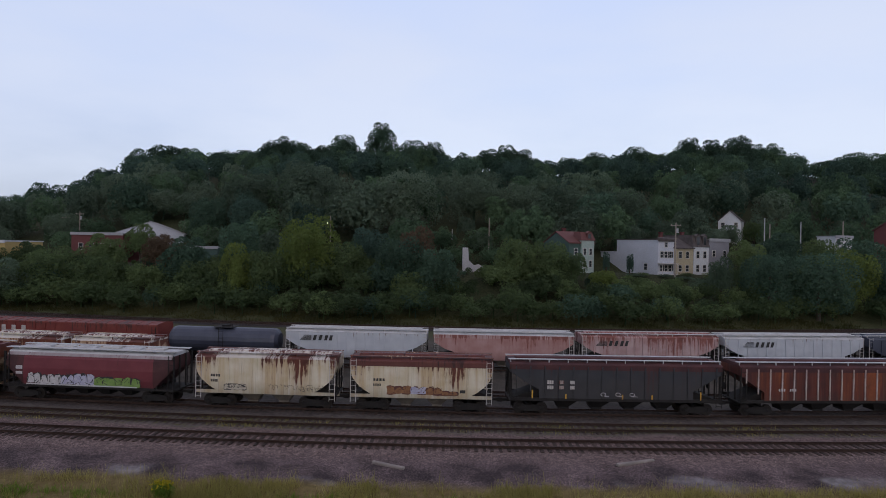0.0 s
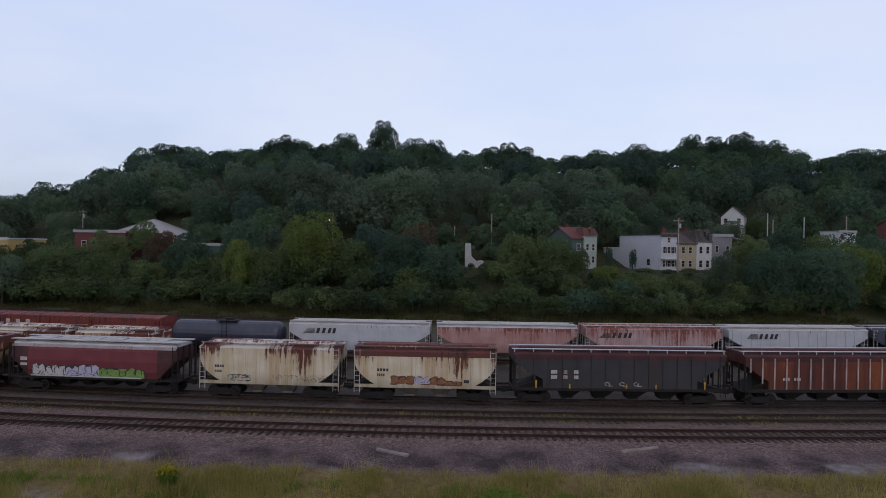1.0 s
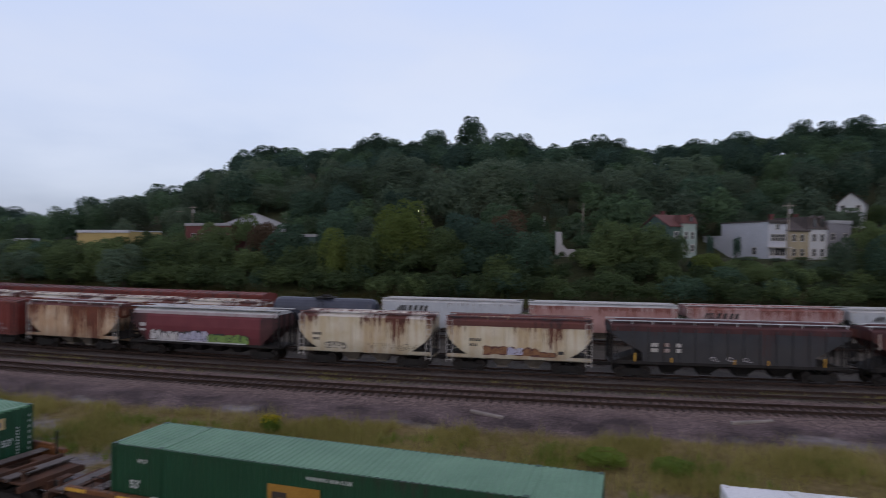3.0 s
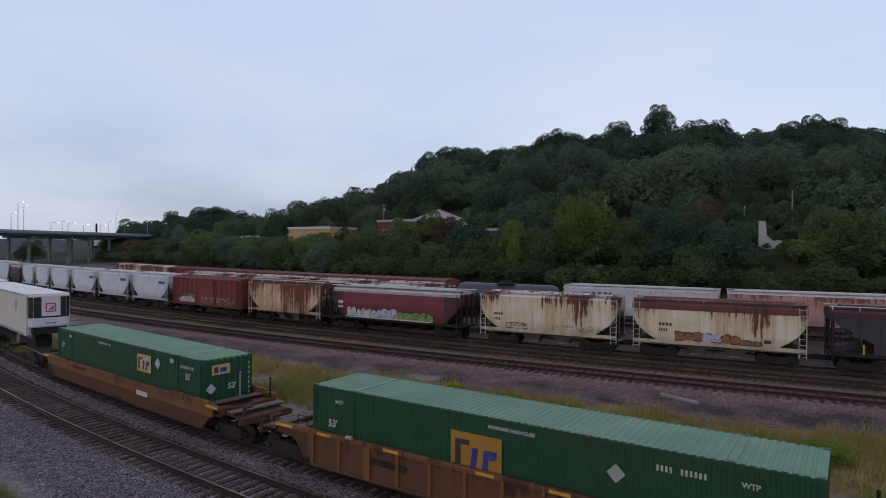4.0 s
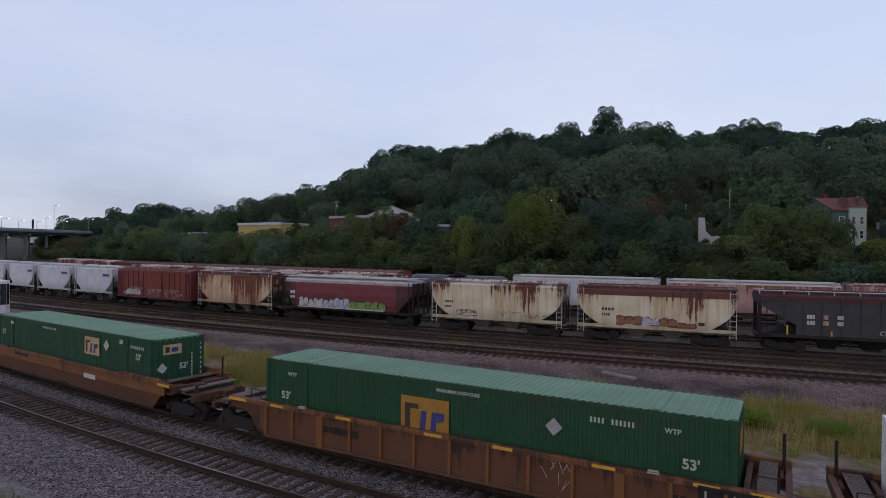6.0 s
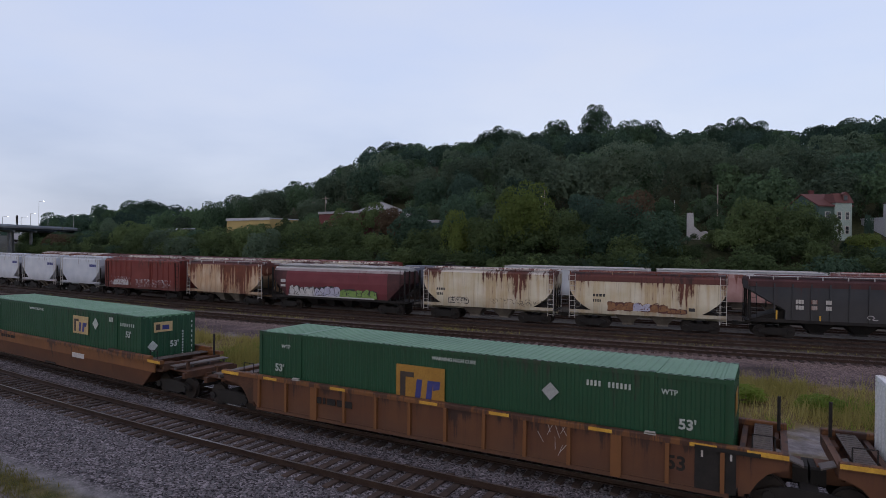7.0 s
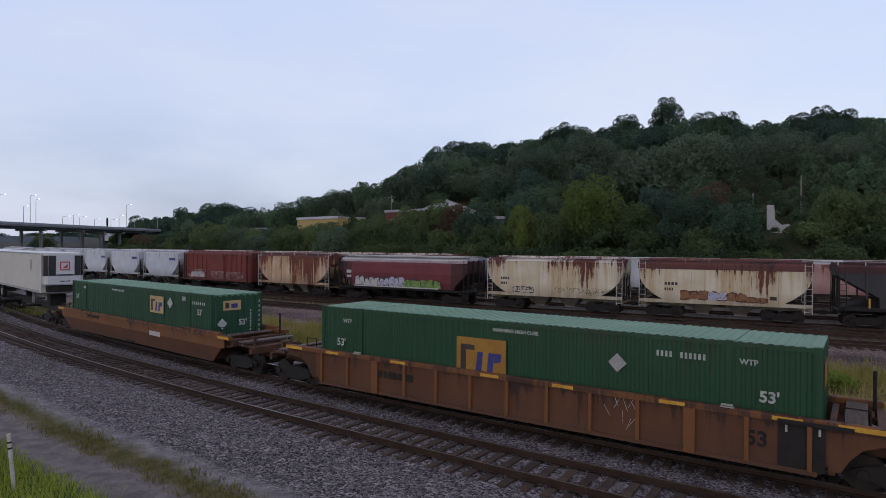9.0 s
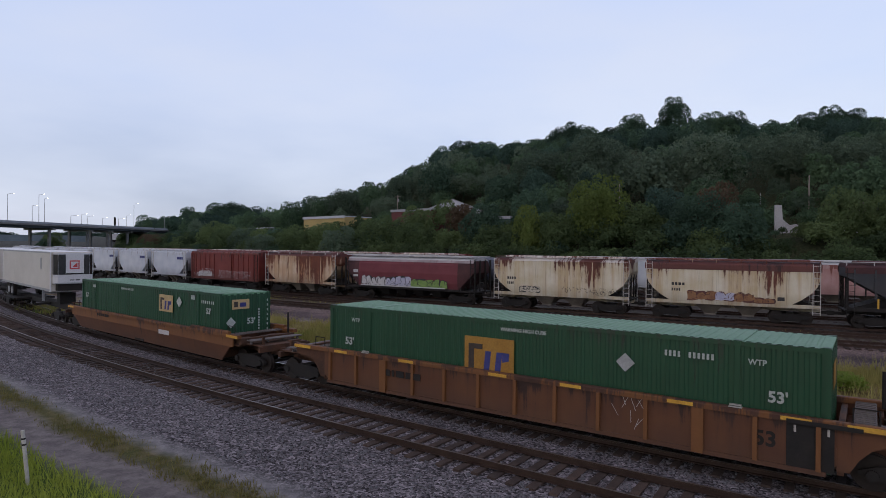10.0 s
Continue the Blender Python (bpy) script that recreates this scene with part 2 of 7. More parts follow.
M["pale_spray"] = surf("pale_spray_paint", (0.44, 0.43, 0.43), (0.56, 0.55, 0.55), 3.0, 0.6)
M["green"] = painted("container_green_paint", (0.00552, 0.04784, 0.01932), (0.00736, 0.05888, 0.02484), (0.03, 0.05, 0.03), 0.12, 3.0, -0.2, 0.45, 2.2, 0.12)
# roof green set far above the sides' to carry the light from overhead
M["green_roof"] = surf("skylit_green_roof", (0.105, 0.235, 0.135), (0.15, 0.30, 0.18), 0.5, 0.5, 0.0, 0.1)
M["gold"] = surf("gold_panel", (0.30, 0.15, 0.02), (0.36, 0.19, 0.03), 1.5, 0.5)
M["tan_panel"] = surf("tan_panel", (0.44, 0.32, 0.15), (0.52, 0.38, 0.19), 1.5, 0.5)
M["logo_dark"] = surf("dark_logo_paint", (0.03, 0.022, 0.02), (0.05, 0.035, 0.03), 3.0, 0.5)
M["logo_blue"] = surf("blue_logo_paint", (0.025, 0.03, 0.16), (0.04, 0.05, 0.22), 3.0, 0.5)
M["text"] = surf("white_lettering", (0.36, 0.40, 0.38), (0.48, 0.51, 0.49), 4.0, 0.5)
M["well"] = painted("well_car_orange_brown", (0.0903, 0.03182, 0.0129), (0.1204, 0.04644, 0.0172), (0.045, 0.018, 0.011), 0.6, 1.7, 0.1, 0.7, 1.6, 0.5)
M["chord"] = painted("well_car_yellow_chord", (0.184, 0.0736, 0.0184), (0.138, 0.05336, 0.01656), (0.075, 0.03, 0.016), 0.5, 1.7, 0.1, 0.7, 1.6, 0.1)
M["end_rust"] = surf("grimy_end_platform", (0.05, 0.024, 0.013), (0.10, 0.040, 0.019), 1.5, 0.85)
M["grating"] = surf("walkway_grating", (0.10, 0.085, 0.08), (0.16, 0.135, 0.125), 2.0, 0.7, 0.2)
M["white_box"] = surf("white_container_paint", (0.66, 0.66, 0.65), (0.74, 0.74, 0.73), 0.7, 0.5, 0.0, 0.05)
M["white_top"] = surf("white_container_roof", (0.74, 0.75, 0.77), (0.82, 0.83, 0.84), 0.5, 0.45, 0.0, 0.05)
M["trailer"] = surf("white_trailer_skin", (0.56, 0.53, 0.48), (0.64, 0.61, 0.56), 0.5, 0.4, 0.0, 0.04)
M["nose"] = surf("white_nose_panel", (0.55, 0.55, 0.57), (0.63, 0.63, 0.65), 0.8, 0.45, 0.0, 0.04)
M["dark_glass"] = surf("dark_grille", (0.012, 0.013, 0.016), (0.02, 0.02, 0.024), 3.0, 0.25)
M["red_mark"] = surf("red_mark", (0.45, 0.03, 0.04), (0.5, 0.05, 0.05), 3.0, 0.5)
M["rail"] = surf("rail_steel", (0.0465, 0.0279, 0.0217), (0.0744, 0.0465, 0.0341), 2.0, 0.5, 0.55)
M["railtop"] = surf("worn_rail_head", (0.28, 0.26, 0.25), (0.36, 0.34, 0.33), 3.0, 0.35, 0.9)
M["tie"] = surf("creosoted_tie", (0.040, 0.026, 0.021), (0.078, 0.052, 0.040), 2.5, 0.9, 0.0, 0.5, 30.0, vary=0.6)
M["log"] = surf("weathered_timber", (0.20, 0.175, 0.155), (0.30, 0.26, 0.23), 2.0, 0.9, 0.0, 0.4, 25.0)
M["bark"] = surf("bark", (0.05, 0.04, 0.03), (0.09, 0.07, 0.055), 2.0, 0.95, 0.0, 0.6)
M["galv"] = surf("galvanised_steel", (0.32, 0.33, 0.34), (0.42, 0.43, 0.44), 2.0, 0.5, 0.3)
M["pole_wood"] = surf("grey_pole_wood", (0.24, 0.21, 0.18), (0.34, 0.30, 0.26), 2.0, 0.9)
M["concrete"] = surf("concrete", (0.1625, 0.1625, 0.1688), (0.25, 0.25, 0.25), 0.4, 0.85, 0.0, 0.2)
M["bridge_dark"] = surf("dark_bridge_girder", (0.054, 0.066, 0.084), (0.084, 0.096, 0.12), 0.3, 0.6)
M["parapet"] = surf("pale_blue_grey_parapet", (0.26, 0.28, 0.32), (0.34, 0.37, 0.41), 0.3, 0.7)
M["bridge_steel"] = surf("blue_grey_bridge_steel", (0.10, 0.14, 0.17), (0.14, 0.18, 0.21), 0.3, 0.6)
M["glass"] = surf("window_glass", (0.02, 0.025, 0.03), (0.04, 0.045, 0.05), 1.0, 0.1, 0.0, 0.0)
M["roof_shingle"] = surf("grey_brown_shingles", (0.06, 0.05, 0.048), (0.10, 0.085, 0.08), 0.8, 0.9)
M["stone"] = surf("ballast_stone", (0.075, 0.075, 0.085), (0.19, 0.185, 0.195), 9.0, 0.9, 0.0, 0.2, 30.0, True)


def wall_paint(name, c, rough=0.8):
    M[name] = surf(name, [v * 0.88 for v in c], c, 0.25, rough, 0.0, 0.1, 6.0)


for nm, c in (("white_wall", (0.50, 0.52, 0.57)), ("pale_wall", (0.56, 0.58, 0.60)), ("grey_wall", (0.24, 0.24, 0.27)), ("tan_wall", (0.38, 0.33, 0.22)), ("brick_wall", (0.125, 0.036, 0.034)),
              ("yellow_wall", (0.44, 0.33, 0.13)), ("mint_wall", (0.34, 0.42, 0.38)), ("green_wall", (0.055, 0.10, 0.085)), ("red_roof", (0.13, 0.05, 0.045)), ("steel_roof", (0.34, 0.35, 0.37)), ("ruin_wall", (0.44, 0.44, 0.45))):
    wall_paint(nm, c)


def leaf_mat(name, dark, light, crowns=False):
    """Foliage; on crowns each tree takes a shade of its own between dark and light."""
    m, t, b = nodes_of(name)
    geo = t.nodes.new("ShaderNodeNewGeometry")
    pos = geo.outputs["Position"]
    k = ramp_of(t, noise_of(t, pos, 0.11, 2.0), 0.32, 0.68)
    if crowns:
        own = t.nodes.new("ShaderNodeAttribute")
        own.attribute_name = "tint"
        sprig = ramp_of(t, noise_of(t, pos, 0.5, 3.0), 0.34, 0.66)
        k = calc(t, "ADD", calc(t, "ADD", calc(t, "MULTIPLY", own.outputs["Fac"], 0.54), calc(t, "MULTIPLY", k, 0.16)), calc(t, "MULTIPLY", sprig, 0.32))
    col = blend(t, k, dark, light)
    isl = geo.outputs["Random Per Island"]
    col = blend(t, 0.25 if crowns else 0.45, col, blend(t, isl, (0.6, 0.6, 0.58), (1.42, 1.4, 1.3)), "MULTIPLY")
    t.links.new(col, b.inputs["Base Color"])
    b.inputs["Roughness"].default_value = 0.75
    b.inputs["Specular IOR Level"].default_value = 0.15
    thin = t.nodes.new("ShaderNodeBsdfTranslucent")      # light that passes through the leaves
    both = t.nodes.new("ShaderNodeMixShader")
    both.inputs[0].default_value = 0.42
    t.links.new(col, thin.inputs[0])
    t.links.new(b.outputs[0], both.inputs[1])
    t.links.new(thin.outputs[0], both.inputs[2])
    t.links.new(both.outputs[0], t.nodes["Material Output"].inputs[0])
    return m


# blue raised in all but leaf_d and leaf_e to put distance haze into the colour
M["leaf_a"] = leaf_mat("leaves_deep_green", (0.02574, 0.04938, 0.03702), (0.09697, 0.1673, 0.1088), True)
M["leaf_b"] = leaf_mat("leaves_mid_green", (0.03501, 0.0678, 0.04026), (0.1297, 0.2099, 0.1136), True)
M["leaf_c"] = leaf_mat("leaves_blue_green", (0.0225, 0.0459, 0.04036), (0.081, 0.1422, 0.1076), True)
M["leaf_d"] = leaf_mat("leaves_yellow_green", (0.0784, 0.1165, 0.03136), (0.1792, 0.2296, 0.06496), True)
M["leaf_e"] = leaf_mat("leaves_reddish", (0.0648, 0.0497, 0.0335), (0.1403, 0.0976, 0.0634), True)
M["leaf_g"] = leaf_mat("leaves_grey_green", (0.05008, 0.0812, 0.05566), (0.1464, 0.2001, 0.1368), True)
M["leaf_h"] = leaf_mat("leaves_dark_olive", (0.03094, 0.052, 0.02751), (0.09828, 0.1459, 0.06204), True)
M["leaf_i"] = leaf_mat("leaves_olive_green", (0.04862, 0.081, 0.03724), (0.1601, 0.2211, 0.09114), True)
M["leaf_f"] = leaf_mat("leaves_pale_green", (0.04752, 0.07982, 0.05242), (0.1396, 0.1986, 0.1334), True)
M["grass"] = leaf_mat("dry_grass", (0.25, 0.235, 0.070), (0.40, 0.35, 0.13))
M["grass_green"] = leaf_mat("green_grass", (0.1148, 0.189, 0.0297), (0.2025, 0.2835, 0.0486))
M["verge"] = leaf_mat("verge_grass", (0.12, 0.115, 0.035), (0.19, 0.168, 0.06))
M["lush"] = leaf_mat("lush_grass", (0.23, 0.29, 0.042), (0.37, 0.42, 0.085))
M["bank_grass"] = leaf_mat("dull_bank_grass", (0.05, 0.055, 0.018), (0.085, 0.08, 0.03))
M["flower"] = leaf_mat("yellow_flowers", (0.38, 0.33, 0.02), (0.52, 0.44, 0.03))


def ground_mat():
    """Bands of ballast, cinders, gravel, dirt and grass that follow the two curves, with ragged edges."""
    m, t, b = nodes_of("ground_bands")
    pos = coords(t, True)
    rag = noise_of(t, pos, 0.45, 5.0)
    rag2 = noise_of(t, pos, 0.12, 3.0)
    jag = calc(t, "ADD", calc(t, "MULTIPLY", calc(t, "SUBTRACT", rag, 0.5), 2.2), calc(t, "MULTIPLY", calc(t, "SUBTRACT", rag2, 0.5), 2.0))
    flat = add(t, "ShaderNodeVectorMath", operation="MULTIPLY")
    flat.inputs[1].default_value = (1, 1, 0)
    t.links.new(pos, flat.inputs[0])

    def off_from(cx, cy, radius, wob):
        d = t.nodes.new("ShaderNodeVectorMath")
        d.operation = "DISTANCE"
        d.inputs[1].default_value = (cx, cy, 0)
        t.links.new(flat.outputs[0], d.inputs[0])
        o = calc(t, "SUBTRACT", d.outputs["Value"], radius)
        return calc(t, "ADD", o, calc(t, "MULTIPLY", jag, wob))

    oy = off_from(0, R, R, 0.8)
    ol = off_from(CN.x, CN.y, RN, 0.35)
    n_f = noise_of(t, pos, 14.0, 4.0)
    n_m = noise_of(t, pos, 2.2, 5.0)
    n_b = noise_of(t, pos, 0.35, 4.0)
    vor = add(t, "ShaderNodeTexVoronoi", Scale=17.0)
    t.links.new(pos, vor.inputs["Vector"])
    vsep = t.nodes.new("ShaderNodeSeparateColor")
    t.links.new(vor.outputs["Color"], vsep.inputs[0])
    stone = blend(t, calc(t, "POWER", vsep.outputs[0], 1.6), (0.25, 0.25, 0.25), (3.0, 2.95, 2.95))

    def mixn(a, c, lo=0.38, hi=0.62, src=n_m):
        return blend(t, ramp_of(t, src, lo, hi), a, c)

    brown_ballast = blend(t, 0.6, mixn((0.106, 0.076, 0.070), (0.160, 0.118, 0.108)), stone, "MULTIPLY")
    dark_ballast = mixn((0.050, 0.042, 0.038), (0.09, 0.075, 0.068))
    cinder = blend(t, 0.5, mixn((0.045, 0.034, 0.035), (0.135, 0.10, 0.098), 0.36, 0.62, n_b), stone, "MULTIPLY")
    grassy = mixn((0.13, 0.10, 0.036), (0.19, 0.145, 0.06))
    gravel = mixn((0.16, 0.145, 0.145), (0.27, 0.25, 0.25), 0.35, 0.65)
    grey_ballast = blend(t, 1.0, mixn((0.080, 0.074, 0.080), (0.122, 0.113, 0.121)), stone, "MULTIPLY")
    pale = mixn((0.165, 0.16, 0.165), (0.245, 0.238, 0.24))
    road = mixn((0.13, 0.115, 0.115), (0.20, 0.18, 0.175))
    weedy = mixn((0.07, 0.075, 0.022), (0.13, 0.11, 0.05))
    green = mixn((0.05, 0.085, 0.015), (0.09, 0.13, 0.025))
    wood = mixn((0.025, 0.035, 0.014), (0.055, 0.06, 0.028))

    def step(v, at, w=0.5):
        return ramp_of(t, v, at - w, at + w)

    col = wood
    col = blend(t, step(oy, -62.0, 3.0), col, mixn((0.05, 0.062, 0.024), (0.085, 0.085, 0.04)))
    col = blend(t, step(oy, -40.0, 4.0), col, mixn((0.055, 0.05, 0.042), (0.09, 0.08, 0.065), src=n_b))
    far_line = calc(t, "MULTIPLY", step(oy, -52.6, 0.7), calc(t, "SUBTRACT", 1.0, step(oy, -46.0, 1.0)))
    col = blend(t, far_line, col, mixn((0.026, 0.022, 0.021), (0.045, 0.038, 0.035)))
    col = blend(t, step(oy, -2.5, 0.6), col, dark_ballast)
    col = blend(t, step(oy, 1.9, 0.5), col, mixn((0.10, 0.085, 0.078), (0.15, 0.13, 0.12)))
    weeds_k = calc(t, "MULTIPLY", step(oy, 2.6, 0.5), calc(t, "SUBTRACT", 1.0, step(oy, 5.6, 0.6)))
    col = blend(t, calc(t, "MULTIPLY", weeds_k, ramp_of(t, n_m, 0.45, 0.6)), col, (0.09, 0.085, 0.035))
    col = blend(t, step(oy, 5.7, 0.4), col, brown_ballast)
    col = blend(t, step(oy, 11.2, 0.9), col, cinder)
    col = blend(t, calc(t, "MULTIPLY", step(oy, 13.2, 0.4), ramp_of(t, rag2, 0.53, 0.60)), col, gravel)
    col = blend(t, step(oy, 14.6, 0.5), col, grassy)
    col = blend(t, calc(t, "MULTIPLY", step(ol, -8.5, 1.0), ramp_of(t, n_b, 0.42, 0.55)), col, gravel)
    col = blend(t, step(ol, -2.6, 0.5), col, grey_ballast)
    col = blend(t, step(ol, 8.1, 0.3), col, pale)
    col = blend(t, step(ol, 8.65, 0.25), col, weedy)
    col = blend(t, step(ol, 9.45, 0.25), col, road)
    col = blend(t, step(ol, 10.8, 0.3), col, green)
    far_d = t.nodes.new("ShaderNodeVectorMath")
    far_d.operation = "LENGTH"
    t.links.new(flat.outputs[0], far_d.inputs[0])
    col = blend(t, ramp_of(t, far_d.outputs["Value"], 180.0, 300.0), col, mixn((0.045, 0.052, 0.045), (0.075, 0.075, 0.065), src=n_b))
    n_s = noise_of(t, pos, 4.5, 8.0, None, 0.75)
    col = blend(t, 0.35, col, blend(t, ramp_of(t, n_s, 0.32, 0.68), (0.5, 0.49, 0.49), (1.5, 1.48, 1.46)), "MULTIPLY")
    col = blend(t, 0.5, col, blend(t, n_f, (0.45, 0.45, 0.45), (1.5, 1.5, 1.5)), "MULTIPLY")
    t.links.new(col, b.inputs["Base Color"])
    b.inputs["Roughness"].default_value = 0.95
    b.inputs["Specular IOR Level"].default_value = 0.2
    hgt = calc(t, "ADD", calc(t, "MULTIPLY", vor.outputs["Distance"], -0.6), n_f)
    bumped(t, b, hgt, 0.7, 0.05)
    return m


M["ground"] = ground_mat()


# ---- mesh helpers ----
class Shape:
    """Collects faces of boxes, prisms and tubes, and makes one mesh of them."""

    def __init__(self):
        self.v, self.f, self.sm = [], [], []

    def quad(self, *pts):
        i = len(self.v)
        self.v += [tuple(p) for p in pts]
        self.f.append(tuple(range(i, i + len(pts))))
        return self

    def hexa(self, c):
        """Eight corners: four below, four above, in turn."""
        i = len(self.v)
        self.v += [tuple(p) for p in c]
        for q in ((3, 2, 1, 0), (4, 5, 6, 7), (0, 1, 5, 4), (1, 2, 6, 5), (2, 3, 7, 6), (3, 0, 4, 7)):
            self.f.append(tuple(i + k for k in q))
        return self

    def box(self, x0, x1, y0, y1, z0, z1, chamfer=0.0):
        if not chamfer:
            return self.hexa([(x0, y0, z0), (x1, y0, z0), (x1, y1, z0), (x0, y1, z0), (x0, y0, z1), (x1, y0, z1), (x1, y1, z1), (x0, y1, z1)])
        c = chamfer
        return self.prism([(y0, z0), (y1, z0), (y1, z1 - c), (y1 - c, z1), (y0 + c, z1), (y0, z1 - c)], x0, x1, "x")

    def prism(self, outline, a, b, axis="y"):
        """An outline (u, w) swept from a to b: axis y gives (u, a, w); x gives (a, u, w); z gives (u, w, a)."""
        put = {"y": lambda p, k: (p[0], k, p[1]), "x": lambda p, k: (k, p[0], p[1]), "z": lambda p, k: (p[0], p[1], k)}[axis]
        i, n = len(self.v), len(outline)
        self.v += [put(p, a) for p in outline] + [put(p, b) for p in outline]
        self.f.append(tuple(range(i, i + n)))
        self.f.append(tuple(range(i + 2 * n - 1, i + n - 1, -1)))
        for k in range(n):
            j = (k + 1) % n
            self.f.append((i + j, i + k, i + n + k, i + n + j))
        return self

    def tube(self, p, q, r, n=8, r2=None):
        p, q = Vector(p), Vector(q)
        r2 = r if r2 is None else r2
        d = (q - p).normalized()
        u = d.orthogonal().normalized()
        w = d.cross(u)
        i = len(self.v)
        for c, rad in ((p, r), (q, r2)):
            for k in range(n):
                a = 2 * math.pi * k / n
                self.v.append(tuple(c + u * math.cos(a) * rad + w * math.sin(a) * rad))
        for k in range(n):
            j = (k + 1) % n
            self.f.append((i + k, i + j, i + n + j, i + n + k))
        self.f.append(tuple(range(i + n - 1, i - 1, -1)))
        self.f.append(tuple(range(i + n, i + 2 * n)))
        return self

    def mesh(self, name, material, fix=True):
        me = bpy.data.meshes.new(name)
        me.from_pydata(self.v, [], self.f)
        if fix and len(self.f) < 4000:
            bm = bmesh.new()
            bm.from_mesh(me)
            bmesh.ops.recalc_face_normals(bm, faces=bm.faces)
            bm.to_mesh(me)
            bm.free()
        me.materials.append(material if not isinstance(material, str) else M[material])
        return me


def thing(name, m, label, category, group="", kind=""):
    ob = new(name)
    ob.empty_display_size = 0.3
    ob.matrix_world = m
    return tagged(ob, label, category, group, kind)


def part(name, shape, material, parent, label="", m=None):
    me = shape if isinstance(shape, bpy.types.Mesh) else shape.mesh(name, material)
    ob = new(name, me)
    ob.parent = parent
    if m is not None:
        ob.matrix_basis = m
    return tagged(ob, label)


def solid(name, shape, material, m, label, category, group="", kind=""):
    ob = new(name, shape if isinstance(shape, bpy.types.Mesh) else shape.mesh(name, material))
    ob.matrix_world = m
    return tagged(ob, label, category, group, kind)


def cloud_mesh(name, verts, faces, material, tint=None):
    """A big mesh of quads or triangles from arrays; tint, one number a corner, sets one plant apart from the next."""
    me = bpy.data.meshes.new(name)
    verts, faces = np.asarray(verts, np.float32), np.asarray(faces, np.int32)
    k = faces.shape[1]
    me.vertices.add(len(verts))
    me.vertices.foreach_set("co", verts.ravel())
    me.loops.add(faces.size)
    me.loops.foreach_set("vertex_index", faces.ravel())
    me.polygons.add(len(faces))
    me.polygons.foreach_set("loop_start", np.arange(0, faces.size, k, dtype=np.int32))
    if tint is not None:
        me.attributes.new("tint", "FLOAT", "POINT").data.foreach_set("value", np.ascontiguousarray(tint, np.float32))
    me.update(calc_edges=True)
    me.validate()
    me.materials.append(M[material])
    return me


# ---- ground, one sheet to the horizon ----
def axis(spans):
    out = []
    for a, b, step in spans:
        out += list(np.arange(a, b, step))
    return np.array(out + [spans[-1][1]])


gx = axis([(-4000, -600, 200), (-600, -200, 25), (-200, 200, 4), (200, 600, 25), (600, 4000, 200)])
gy = axis([(-4000, -200, 200), (-200, -60, 20), (-60, 110, 2.0), (110, 320, 7), (320, 800, 40), (800, 4500, 250)])
GX, GY = np.meshgrid(gx, gy)
GZ = ground_z(GX, GY)
wob = np.array([[noise.noise(Vector((x * 0.35, y * 0.35, 0))) for x in gx] for y in gy])
GZ = GZ + wob * 0.05 * (np.abs(GX) < 200)
nx_, ny_ = len(gx), len(gy)
idx = np.arange(nx_ * ny_).reshape(ny_, nx_)
gf = np.stack([idx[:-1, :-1], idx[:-1, 1:], idx[1:, 1:], idx[1:, :-1]], -1).reshape(-1, 4)
gme = cloud_mesh("ground", np.stack([GX, GY, GZ - 0.06], -1).reshape(-1, 3), gf, "ground")
gme.polygons.foreach_set("use_smooth", np.ones(len(gf), bool))
tagged(new("ground", gme), "rail yard ground of ballast, cinders and dry grass rising to a wooded hill", "ground", kind="structure")


# ---- tracks ----
RAIL = [(-0.07, 0.0), (0.07, 0.0), (0.07, 0.02), (0.012, 0.04), (0.012, 0.12), (0.037, 0.13), (0.037, 0.165), (-0.037, 0.165), (-0.037, 0.13), (-0.012, 0.12), (-0.012, 0.04), (-0.07, 0.02)]


def sweep(place, s0, s1, step, outline, off, z):
    """An outline (across, up) drawn along a track."""
    ss = np.arange(s0, s1 + step / 2, step)
    verts, faces, k = [], [], len(outline)
    for s in ss:
        m = place(s, off)
        for u, w in outline:
            verts.append(tuple(m @ Vector((0, -u, z + w))))
    for i in range(len(ss) - 1):
        for a in range(k):
            b = (a + 1) % k
            faces.append((i * k + a, i * k + b, (i + 1) * k + b, (i + 1) * k + a))
    sh = Shape()
    sh.v, sh.f = verts, faces
    return sh


def tie_shape(r):
    j = lambda: r.uniform(-0.015, 0.015)
    return Shape().hexa([(-0.115 + j(), -1.3, -0.12), (0.115 + j(), -1.3, -0.12), (0.115 + j(), 1.3, -0.12), (-0.115 + j(), 1.3, -0.12),
                         (-0.105 + j(), -1.29, 0.02 + j()), (0.105 + j(), -1.29, 0.02 + j()), (0.105 + j(), 1.29, 0.02 + j()), (-0.105 + j(), 1.29, 0.02 + j())])


